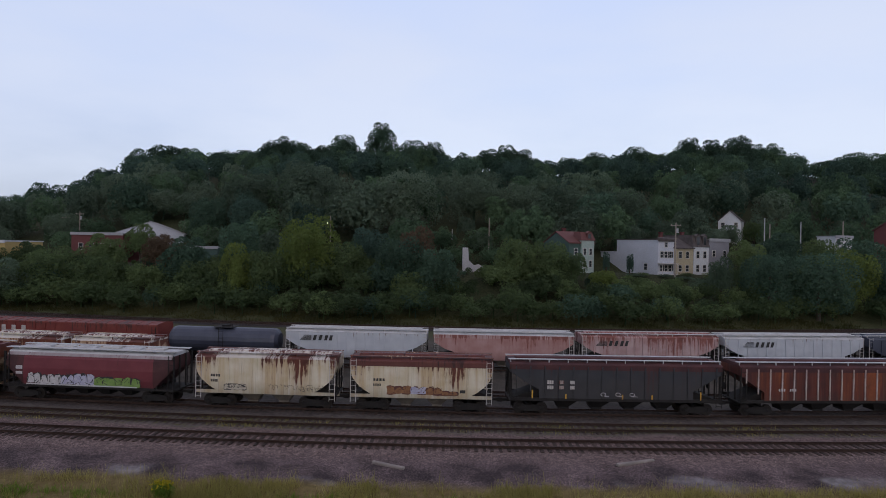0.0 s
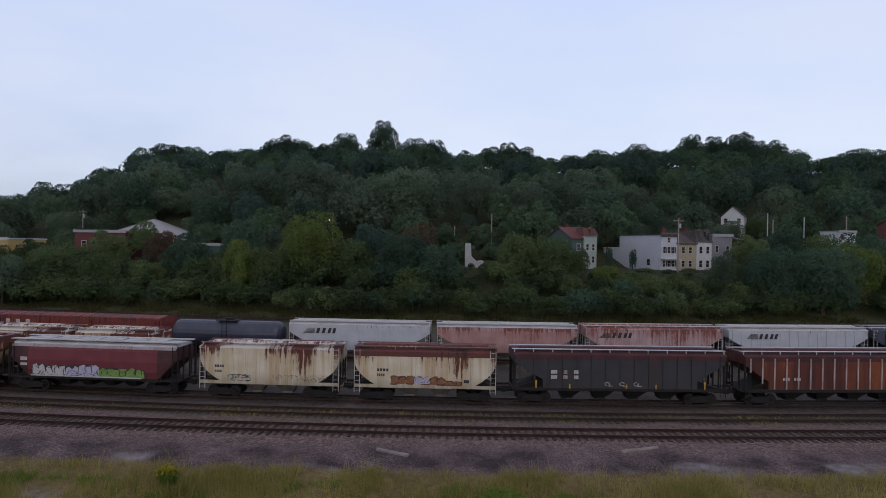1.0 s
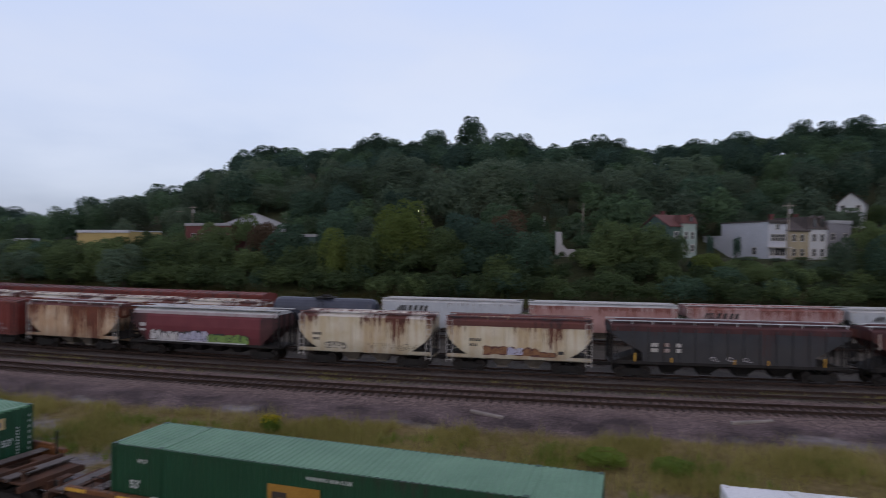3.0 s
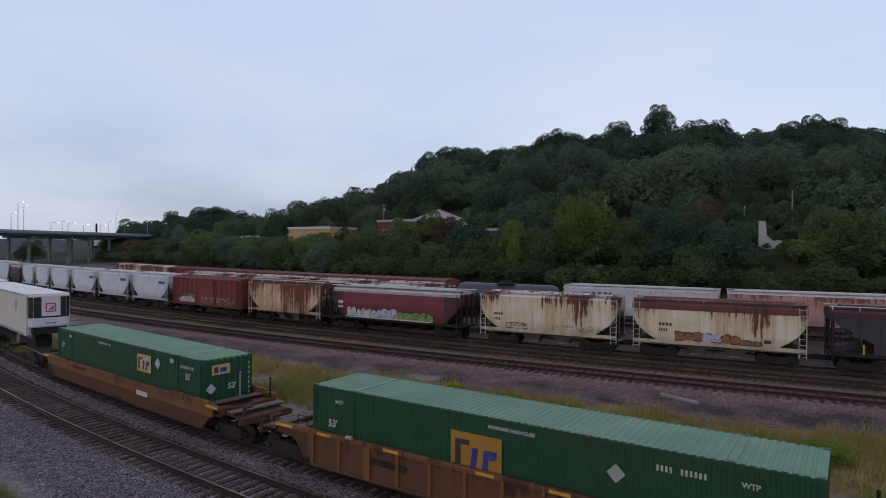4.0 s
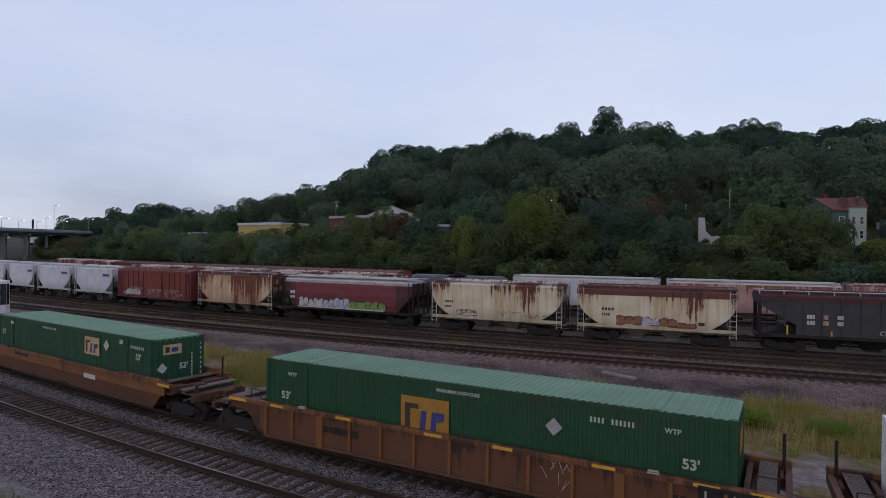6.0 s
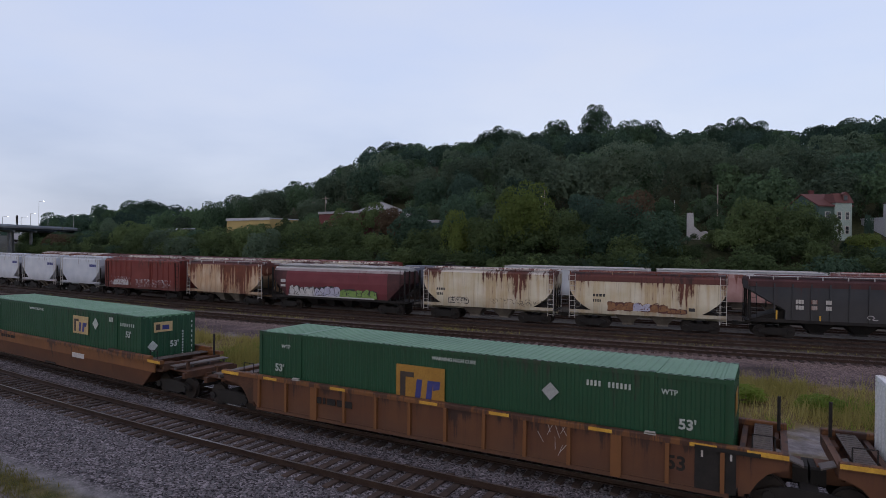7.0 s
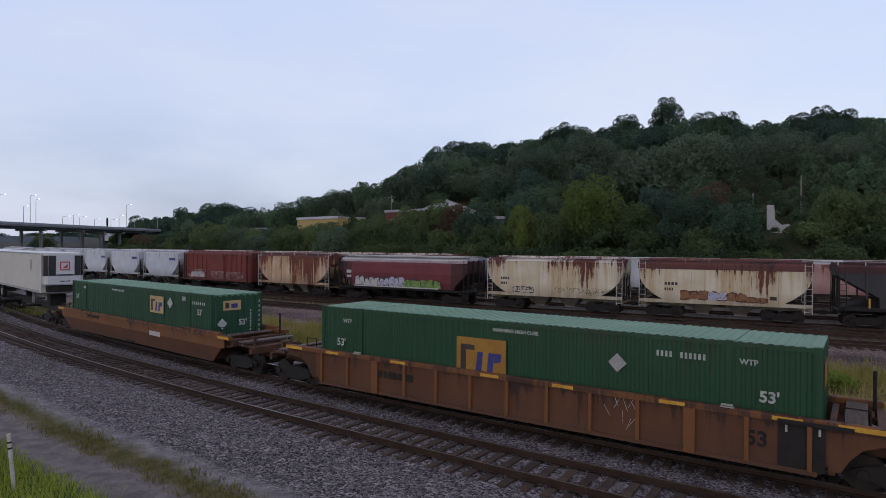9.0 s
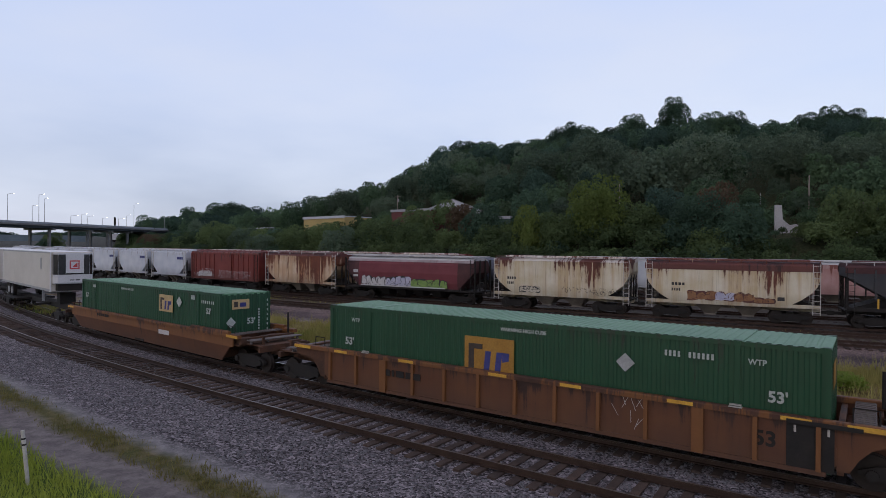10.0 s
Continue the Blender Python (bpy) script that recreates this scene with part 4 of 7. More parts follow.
def box_car(m, length, label, body, roof, top=4.0, group="boxcars", ribs=14):
    car = thing("boxcar", m, label, "freight car", group)
    h = length / 2
    part("body", Shape().box(-h, h, -1.48, 1.48, 1.05, top), body, car)
    part("roof", Shape().prism([(-1.52, top), (1.52, top), (1.5, top + 0.08), (0, top + 0.28), (-1.5, top + 0.08)], -h - 0.03, h + 0.03, "x"), roof, car)
    seam = Shape().prism([(-1.5, top + 0.08), (0, top + 0.28), (1.5, top + 0.08), (1.5, top + 0.13), (0, top + 0.33), (-1.5, top + 0.13)], -0.05, 0.05, "x").mesh("roof_rib", roof)
    for i in range(ribs + 1):
        part("roof_rib", seam, roof, car, "", pose(-h + length * i / ribs, 0, 0))
    post = Shape().box(-0.06, 0.06, -0.035, 0.035, 1.1, top - 0.06).mesh("side_post", body)
    for y in (-1.51, 1.51):
        for i in range(ribs + 1):
            part("side_post", post, body, car, "", pose(-h + length * i / ribs, y, 0))
        part("side_sill", Shape().box(-h, h, y - 0.03, y + 0.03, 1.0, 1.16), body, car)
        part("side_plate", Shape().box(-h, h, y - 0.03, y + 0.03, top - 0.12, top), body, car)
    for y in (-1.56, 1.56):
        part("door", Shape().box(-1.5, 1.5, y - 0.03, y + 0.03, 1.15, top - 0.15).box(-1.45, 1.45, y * 1.02 - 0.02, y * 1.02 + 0.02, 2.0, 2.08).box(-1.45, 1.45, y * 1.02 - 0.02, y * 1.02 + 0.02, 3.0, 3.08), body, car)
        for sx in (-1, 1):
            part("ladder", LADDER_DARK, "under", car, "", pose(sx * (h - 0.35), y, 0))
    part("underframe", Shape().box(-h, h, -0.2, 0.2, 0.8, 1.05).box(-1.5, 1.5, -1.2, 1.2, 0.75, 1.05), "under", car)
    running_gear(car, h, 1.75)
    return car


s, L = mid(-52.2, -39.9)
car = box_car(at(s), L, "oxide-red boxcar with white graffiti along its lower side", "red_box", "red_box")
graffiti(car, -4.6, -2.0, 1.25, 2.0, ("pale_spray",), "red_box", -1.6, 41, 6)
scribble(car, -5.4, -1.6, 1.2, 2.2, "pale_spray", -1.625, 42, 40)
scribble(car, -0.8, 4.9, 1.2, 2.05, "pale_spray", -1.625, 43, 85)
# light grey hoppers trailing away to the left
ends = [-52.9, -61.9, -71.0, -79.6, -87.6, -94.6, -101.5]
for a, b in zip(ends[1:], ends):
    s, L = mid(a + 0.45, b - 0.45)
    car = hopper_car(at(s), L, "light grey covered hopper with black cut-away ends", "grey_car", "grey_car", 0, 2, (1.5, 3.25), True, False, "light grey hoppers", board="white_trim")
    if b > -75:
        bars(car, 2.0, 3.1, (0.5, 0.4, 0.3), 0.3, 0.05, "logo_blue", -1.51, "logo_bars")
s, L = mid(-109.2, -102.0)
smooth_hopper(at(s), 8.0, "dark grey hopper in the distance", "black_car", "grey_roof")
for a in (-118.2, -127.6):
    hopper_car(at(a + 4.2), 8.4, "light grey covered hopper in the distance", "grey_car", "grey_car", 0, 2, (1.5, 3.25), True, False, "light grey hoppers", detail=False)

# the middle row, mostly hidden
for a, b in ((-34.6, -26.9), (-26.0, -18.6), (-46.5, -35.6), (-59.0, -47.5)):
    s, L = mid(a, b)
    hopper_car(at(s, -5.6), L, "rusty cream covered hopper with streaked roof", "cream_rusty", "cream_roof", 7, 2, board="cream")

# the far row
FAR = -16.9
s, L = mid(-9.6, 5.4)
ns_cars = []
car = hopper_car(at(s, FAR), L, "grey covered hopper with dark stripes of a worn emblem", "ns_grey", "grey_roof", 15, 3, (2.2, 3.1), False)
ns_cars.append(car)
s, L = mid(6.7, 21.5)
hopper_car(at(s, FAR), L, "faded pink covered hopper with pale roof band", "pink_car", "grey_roof", 0, 3, (2.2, 3.1), False, rim="pink_pale")
s, L = mid(22.9, 37.7)
car = hopper_car(at(s, FAR), L, "pale pink covered hopper streaked with rust", "pink_pale", "pink_pale", 17, 3, (2.2, 3.1), False)
ns_cars.append(car)
s, L = mid(38.9, 54.8)
car = hopper_car(at(s, FAR), L, "grey covered hopper with white running boards", "ns_grey", "grey_roof", 15, 3, (2.2, 3.1), False)
ns_cars.append(car)
for car in ns_cars:
    sh = Shape()
    for i in range(5):
        sh.box(-5.9 + 0.1 * i, -4.7, -1.592, -1.582, 3.0 + 0.12 * i, 3.06 + 0.12 * i)
    for x in (-4.55, -3.95, -3.35, -2.85):
        sh.prism([(x, 2.98), (x + 0.3, 2.98), (x + 0.45, 3.56), (x + 0.15, 3.56)], -1.592, -1.582)
    part("emblem", sh, "ink", car, "dark striped emblem as plain shapes")


def tank_car(m, length, label):
    car = thing("tank_car", m, label, "freight car", "tank cars")
    h = length / 2
    sh = Shape()
    prev = None
    prof = [(-h + 0.5, 0.3), (-h + 0.6, 0.9), (-h + 0.9, 1.3), (-h + 1.3, 1.42), (h - 1.3, 1.42), (h - 0.9, 1.3), (h - 0.6, 0.9), (h - 0.5, 0.3)]
    n = 20
    for x, rad in prof:
        base = len(sh.v)
        sh.v += [(x, rad * math.cos(2 * math.pi * k / n), 2.55 + rad * math.sin(2 * math.pi * k / n)) for k in range(n)]
        if prev is not None:
            for k in range(n):
                j = (k + 1) % n
                sh.f.append((prev + k, prev + j, base + j, base + k))
        else:
            sh.f.append(tuple(range(base, base + n)))
        prev = base
    sh.f.append(tuple(range(prev, prev + n)))
    part("tank", sh, "tank", car)
    part("dome", Shape().tube((0, 0, 3.9), (0, 0, 4.25), 0.5, 14).box(-1.1, 1.1, -1.0, 1.0, 4.0, 4.04), "under", car)
    part("railing", Shape().box(-1.1, 1.1, -1.0, -0.96, 4.4, 4.44).box(-1.1, 1.1, 0.96, 1.0, 4.4, 4.44).box(-1.1, -1.06, -1.0, -0.96, 4.0, 4.44).box(1.06, 1.1, -1.0, -0.96, 4.0, 4.44), "under", car)
    part("ladder", ladder_mesh(0.8, 4.0, 0.5, "ladder", "under"), "under", car, "", pose(0, -1.46, 0))
    part("underframe", Shape().box(-h, h, -0.25, 0.25, 0.85, 1.15).box(-h + 0.2, -h + 2.2, -1.4, 1.4, 1.05, 1.12).box(h - 2.2, h - 0.2, -1.4, 1.4, 1.05, 1.12), "under", car)
    running_gear(car, h, 1.75)
    return car


s, L = mid(-23.9, -10.6)
tank_car(at(s, FAR), L, "dark blue tank car with a railed dome")
for a, b, mt, rf, lb in ((-44.0, -24.9, "red_box", "red_box", "long oxide-red boxcar with bars of white lettering"), (-63.5, -45.0, "red_box", "rust_roof", "oxide-red boxcar further down the row"),
                         (-82.5, -64.5, "maroon", "rust_roof", "dark red boxcar further down the row"), (-106.0, -84.0, "cream_rusty", "cream_roof", "rusty beige boxcar in the distance")):
    s, L = mid(a, b)
    car = box_car(at(s, FAR), L, lb, mt, rf, 4.05, ribs=16)
    if a == -44.0:
        bars(car, -8.7, 2.9, (0.5, 0.5, 0.5), 0.7, 0.7, "white_trim", -1.6)
s, L = mid(56.0, 72.0)
hopper_car(at(s, FAR), L, "dark blue covered hopper at the end of the row", "tank", "tank", 15, 3, (2.2, 3.1), False)

# ---- the container train on the through line ----
S0 = 1.9            # the second container's centre along the line
TOP = 3.456
TRAIN = "container train"


def corrugated(x0, x1, y, z0, z1, out, pitch=0.235, depth=0.02):
    """A pressed steel side between two posts."""
    s = Shape()
    n = max(2, int(round((x1 - x0) / pitch)))
    p = (x1 - x0) / n
    xs, ds = [], []
    for i in range(n):
        xs += [x0 + i * p, x0 + i * p + p * 0.30, x0 + i * p + p * 0.42, x0 + i * p + p * 0.88]
        ds += [0, 0, depth, depth]
    xs.append(x1)
    ds.append(0)
    for a, b, da, db in zip(xs, xs[1:], ds, ds[1:]):
        s.quad((a, y - out * da, z0), (b, y - out * db, z0), (b, y - out * db, z1), (a, y - out * da, z1))
    return s


def text_mesh(body, size, name="lettering", mat="text"):
    cu = bpy.data.curves.new(name, "FONT")
    cu.body, cu.size, cu.extrude, cu.offset = body, size, 0.003, size * 0.03
    cu.align_x, cu.align_y = "CENTER", "CENTER"
    ob = bpy.data.objects.new(name, cu)
    scene.collection.objects.link(ob)
    dg = bpy.context.evaluated_depsgraph_get()
    me = bpy.data.meshes.new_from_object(ob.evaluated_get(dg))
    bpy.data.objects.remove(ob)
    me.materials.clear()
    me.materials.append(M[mat])
    return me


TEXT_53 = text_mesh("53'", 0.37)
TEXT_WTP = text_mesh("WTP", 0.19)
TEXT_WHC = text_mesh("WARNING HIGH CUBE", 0.15)


def sign(me, parent, x, z, y, turn=0.0, label="white painted lettering"):
    return part("lettering", me, "text", parent, label, pose(x, y, z, 90, 0, turn))


def container(m, label, body, roof, ribbed=True):
    """A 53-foot container, its base at z = 0."""
    c = thing("shipping_container", m, label, "shipping container", TRAIN)
    h, w, H = 8.075, 1.295, 2.9
    posts = (-h, -6.1, 6.1, h)
    for y, out in ((-w, -1), (w, 1)):
        for a, b in zip(posts, posts[1:]):
            if ribbed:
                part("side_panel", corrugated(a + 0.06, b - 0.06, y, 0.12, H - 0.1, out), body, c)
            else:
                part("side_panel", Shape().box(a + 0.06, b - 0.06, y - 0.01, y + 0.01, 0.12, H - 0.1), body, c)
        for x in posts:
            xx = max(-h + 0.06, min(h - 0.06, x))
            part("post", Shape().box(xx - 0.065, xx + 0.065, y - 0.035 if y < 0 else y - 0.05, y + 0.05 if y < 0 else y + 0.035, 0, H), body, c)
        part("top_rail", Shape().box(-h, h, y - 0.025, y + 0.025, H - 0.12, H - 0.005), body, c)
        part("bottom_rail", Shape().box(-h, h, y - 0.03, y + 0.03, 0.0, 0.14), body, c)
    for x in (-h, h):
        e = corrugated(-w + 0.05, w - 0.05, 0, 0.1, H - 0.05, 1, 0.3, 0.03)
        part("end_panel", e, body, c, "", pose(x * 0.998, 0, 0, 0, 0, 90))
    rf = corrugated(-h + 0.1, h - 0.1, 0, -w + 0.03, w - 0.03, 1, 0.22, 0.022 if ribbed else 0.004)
    part("roof", rf, roof, c, "corrugated roof coloured paler for light from above" if ribbed else "white roof sheet", pose(0, 0, H - 0.012, -90, 0, 0))
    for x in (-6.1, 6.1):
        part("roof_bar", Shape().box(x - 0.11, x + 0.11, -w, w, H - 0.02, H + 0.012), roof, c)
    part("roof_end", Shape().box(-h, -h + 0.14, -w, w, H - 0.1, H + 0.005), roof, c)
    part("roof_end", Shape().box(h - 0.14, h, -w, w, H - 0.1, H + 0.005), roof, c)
    for x in (-h + 0.09, -6.1, 6.1, h - 0.09):
        for y in (-w + 0.07, w - 0.07):
            part("corner_casting", Shape().box(x - 0.09, x + 0.09, y - 0.085, y + 0.085, H - 0.1, H + 0.018), body, c)
    return c


def logo(parent, x, z, w, h, panel, y):
    """A coloured panel with plain dark and blue shapes."""
    part("logo_panel", Shape().box(x - w / 2, x + w / 2, y - 0.012, y + 0.01, z - h / 2, z + h / 2), panel, parent, "plain coloured emblem panel")
    u, v = w / 8, h / 6
    part("logo_shape", Shape().box(x - 3.3 * u, x - 2.4 * u, y - 0.02, y - 0.012, z - 2.3 * v, z + 1.9 * v).box(x - 2.4 * u, x - 1.0 * u, y - 0.02, y - 0.012, z + 1.1 * v, z + 1.9 * v), "logo_dark", parent)
    part("logo_shape", Shape().prism([(x - 0.8 * u, z - 2.2 * v), (x + 0.1 * u, z - 2.2 * v), (x + 0.4 * u, z + 0.9 * v), (x - 0.5 * u, z + 0.9 * v)], y - 0.02, y - 0.012)
         .prism([(x + 1.0 * u, z - 2.2 * v), (x + 1.9 * u, z - 2.2 * v), (x + 2.2 * u, z + 0.9 * v), (x + 1.3 * u, z + 0.9 * v)], y - 0.02, y - 0.012)
         .prism([(x + 2.2 * u, z - 0.6 * v), (x + 3.2 * u, z - 0.3 * v), (x + 3.3 * u, z + 0.9 * v), (x + 2.2 * u, z + 0.9 * v)], y - 0.02, y - 0.012), "logo_blue", parent)


def diamond(parent, x, z, r, y, mat="text"):
    part("placard", Shape().prism([(-r, 0), (0, -r), (r, 0), (0, r)], -0.008, 0.006), mat, parent, "diamond placard", pose(x, y, z))


def well_car(m, label, plain=False, left="free", right="free"):
    """A well car: deep side girders with posts under a yellow chord, end platforms with walkways, trucks, couplers. z = 0 at the rail tops.
    A free end has its own truck and coupler, a joint end shares the truck of its neighbour."""
    c = thing("well_car", m, label, "railway car", TRAIN)
    w, zc, zb = 1.47, 1.62, 0.42
    x0, x1 = -8.2, 8.2
    if plain:
        zc -= 0.1
    reach = {"free": 9.8, "joint": 9.3, "follow": 9.3}
    e0, e1 = -reach[left], reach[right]
    for y, o in ((-w, -1), (w, 1)):
        if plain:
            # an upright plate above, a sheet that slopes in below
            part("side_girder", Shape().box(x0 - 1.1, x1 + 1.1, y - 0.03, y + 0.03, 1.02, zc - 0.06), "chord", c, "worn orange side plate")
            yi = y - o * 0.13
            # the darker colour holds this sheet's shade as well as its grime
            part("lower_sheet", Shape().hexa([(x0, yi - 0.03, zb - 0.12), (x1, yi - 0.03, zb - 0.12), (x1, yi + 0.03, zb - 0.12), (x0, yi + 0.03, zb - 0.12),
                                              (x0 - 0.9, y - 0.03, 1.02), (x1 + 0.9, y - 0.03, 1.02), (x1 + 0.9, y + 0.03, 1.02), (x0 - 0.9, y + 0.03, 1.02)]), "well", c, "sheet sloping inwards, coloured darker for shade and grime")
            part("raised_lip", Shape().box(5.7, 9.0, y - 0.09, y + 0.09, zc + 0.05, zc + 0.17, 0.03), "chord", c)
        else:
            part("side_girder", Shape().prism([(x0, zb + 0.25), (x0 + 0.25, zb), (x1 - 0.25, zb), (x1, zb + 0.25), (x1, zc - 0.08), (x0, zc - 0.08)], y - 0.03, y + 0.03), "well", c)
            part("bottom_chord", Shape().box(x0 + 0.2, x1 - 0.2, y - 0.08, y + 0.08, zb - 0.05, zb + 0.06), "well", c)
            n = 13
            for i in range(n):
                x = x0 + 0.35 + (x1 - x0 - 0.7) * i / (n - 1)
                wide = i in (2, 10)
                part("side_post", POST_WIDE if wide else POST, "chord", c, "", pose(x, y + o * 0.075, 0))
            for x in (-7.3, -4.2, -0.6, 1.8, 4.8, 7.4):
                part("yellow_mark", Shape().box(x - 0.32, x + 0.32, y + o * 0.108 - 0.004, y + o * 0.108 + 0.004, zc - 0.07, zc + 0.02), "yellow_trim", c)
        part("top_chord", Shape().box(e0, e1, y - 0.1, y + 0.1, zc - 0.1, zc + 0.05, 0.025), "chord", c, "worn yellow-orange top chord")
        for x in (-6.1, 6.1):
            part("locking_block", Shape().box(x - 0.15, x + 0.15, y + o * 0.06 - 0.06, y + o * 0.06 + 0.06, zc + 0.05, zc + 0.075).box(x - 0.13, x + 0.13, y + o * 0.06 - 0.05, y + o * 0.06 + 0.05, zc + 0.10, zc + 0.125), "white_trim" if not plain else "well", c, "pale locking block on the chord")
        for sx, e in ((-1, e0), (1, e1)):
            part("yellow_mark", Shape().box(min(e, e - sx * 0.9), max(e, e - sx * 0.9), y + o * 0.108 - 0.004, y + o * 0.108 + 0.004, zc - 0.08, zc + 0.03), "yellow_trim", c)
    part("floor", Shape().box(x0 + 0.9, x1 - 0.9, -0.95, -0.5, zb - 0.08, zb).box(x0 + 0.9, x1 - 0.9, 0.5, 0.95, zb - 0.08, zb).box(x0 + 0.6, x0 + 1.2, -0.95, 0.95, zb - 0.08, zb + 0.02).box(x1 - 1.2, x1 - 0.6, -0.95, 0.95, zb - 0.08, zb + 0.02).box(-0.5, 0.5, -w + 0.04, w - 0.04, zb - 0.08, zb), "under", c)
    for sx, kind in ((-1, left), (1, right)):
        e = reach[kind]

        def b(sh, xa, xb, ya, yb, za, zz, ch=0.0):
            return sh.box(min(sx * xa, sx * xb), max(sx * xa, sx * xb), ya, yb, za, zz, ch)

        f = Shape()
        arm = [(8.2, zb + 0.1), (8.2, zc - 0.1), (e, zc - 0.1), (e, zc - 0.34), (9.1, zc - 0.40), (8.85, zc - 0.52), (8.62, 0.85), (8.45, zb + 0.12)]
        for y in (-w, w - 0.08):
            if not plain:
                f.prism([(sx * u, v) for u, v in arm], y, y + 0.08)
        b(f, 8.2, 8.34, -w + 0.09, w - 0.09, zb, zc - 0.12)
        b(f, e - 0.16, e, -w + 0.09, w - 0.09, zc - 0.38, zc - 0.1)
        b(f, 8.34, e - 0.16, -w + 0.09, w - 0.09, zc - 0.46, zc - 0.40)
        b(f, 8.34, 11.25 if kind == "free" else 9.6, -0.32, 0.32, 0.72, zc - 0.47)
        part("end_platform", f, "end_rust" if kind == "free" else "well", c, "grimy dark end platform")
        g = Shape()
        b(g, 8.5, 8.95, -w + 0.12, w - 0.12, zc - 0.06, zc - 0.02)
        for k in range(14):
            yy = -w + 0.2 + k * (2 * w - 0.4) / 13
            b(g, 8.52, 8.93, yy - 0.015, yy + 0.015, zc - 0.02, zc)
        part("crossover_walkway", g, "grating", c, "ribbed steel walkway")
        for yy in (-1.2, 0.5):
            part("end_box", b(Shape(), 9.0, e - 0.2, yy, yy + 0.7, zc - 0.40, zc - 0.16, 0.03), "end_rust", c)
        part("handrail", Shape().tube((sx * 8.5, -1.2, zc), (sx * 8.5, -1.2, zc + 0.34), 0.018, 6).tube((sx * 8.5, -1.2, zc + 0.34), (sx * 9.0, -1.2, zc + 0.34), 0.018, 6).tube((sx * 9.0, -1.2, zc), (sx * 9.0, -1.2, zc + 0.34), 0.018, 6), "under", c, "dark bent handrail")
        part("end_post", Shape().tube((sx * (e - 0.2), 1.2, zc - 0.1), (sx * (e - 0.2), 1.2, zc + 0.85), 0.045, 8), "under", c, "dark upright post")
        if kind == "free":
            p = b(Shape(), 9.85, 11.1, -1.15, 1.15, 1.16, 1.22)
            b(p, 10.95, 11.1, -1.3, 1.3, 0.95, 1.16)
            part("outer_platform", p, "end_rust", c, "dark sheet platform over the coupler")
            g = b(Shape(), 10.1, 10.55, -1.3, 1.3, 1.36, 1.40)
            for yy in (-1.2, -0.4, 0.4, 1.2):
                b(g, 10.28, 10.36, yy - 0.04, yy + 0.04, 1.22, 1.36)
            part("outer_walkway", g, "grating", c, "ribbed steel walkway")
            part("brake_stand", b(b(Shape(), 10.7, 10.8, -0.95, -0.85, 1.22, 1.62), 10.62, 10.88, -1.0, -0.5, 1.56, 1.62), "end_rust", c)
            part("coupler", COUPLER, "under", c, "", pose(sx * 10.85, 0, 0.1, 0, 0, 0 if sx > 0 else 180))
        else:
            slope = Shape().hexa([(sx * 9.02, -1.15, zc - 0.1), (sx * 9.02, -0.7, zc - 0.1), (sx * 9.02, -0.7, zc - 0.06), (sx * 9.02, -1.15, zc - 0.06),
                                  (sx * 9.62, -1.15, zc - 0.32), (sx * 9.62, -0.7, zc - 0.32), (sx * 9.62, -0.7, zc - 0.28), (sx * 9.62, -1.15, zc - 0.28)])
            part("bridge_plate", slope, "grating", c, "worn sloping bridge plate")
            part("joint_casting", b(Shape(), 9.4, 9.74, -0.42, 0.42, 0.7, 1.12, 0.05), "under", c)
        if kind != "follow":
            t = part("truck", TRUCK, "under", c, "", pose(sx * (9.9 if kind == "free" else 9.75), 0, 0))
            for x in (-0.88, 0.88):
                for y in (-0.74, 0.74):
                    part("wheel", WHEEL, "wheel", t, "", pose(x, y, 0.44, 0, 0, 0 if y < 0 else 180))
    return c


POST = Shape().box(-0.05, 0.05, -0.045, 0.045, 0.47, 1.52).mesh("side_post", "chord")
POST_WIDE = Shape().box(-0.14, 0.14, -0.06, 0.06, 0.40, 1.52).mesh("wide_side_post", "chord")


def on_line(s, z=RAILTOP):
    return line(s, 0.0, z)


BASE = TOP - 2.9
carB = well_car(on_line(S0), "rusty orange well car with yellow-marked chords", right="joint")
bars(carB, -5.2, 1.0, (0.3, 0.1, 0.35, 0.25, 0.3), 0.22, 0.08, "under", -1.56)
part("stencil", text_mesh("53", 0.5, "stencil", "under"), "under", carB, "dark stencilled number", pose(6.75, -1.505, 1.0, 90, 0, 0))
tag = Shape()
tr = random.Random(5)
for k in range(9):
    xa, za = 3.55 + tr.uniform(-0.4, 0.4), 1.0 + tr.uniform(-0.35, 0.35)
    a = tr.uniform(0.9, 2.2)
    tag.tube((xa, -1.51, za), (xa + 0.35 * math.cos(a), -1.51, za + 0.35 * math.sin(a)), 0.006, 5)
part("chalk_tag", tag, "pale_spray", carB, "scrawled white spray tag")
part("black_plate", Shape().box(7.2, 8.16, -1.53, -1.51, 0.46, 1.50).box(7.2, 8.7, -1.60, -1.575, 1.50, 1.60), "under", carB, "black plate by the end of the girder")
bars(carB, 7.35, 1.30, (0.05, 0.05), 0.16, 0.62, "white_trim", -1.535, "white_mark")
carA_s = S0 - 23.3
carA = well_car(on_line(carA_s), "orange-brown well car with smooth sides", plain=True)
bars(carA, -5.4, 1.25, (0.2, 0.2, 0.2, 0.3, 0.5), 0.16, 0.06, "under", -1.51)
bars(carA, 2.4, 0.95, (1.1,), 0.22, 0.05, "pale_spray", -1.51, "stencil_plate")
carC = well_car(on_line(S0 + 19.5), "rusty orange well car under a white container", left="follow")

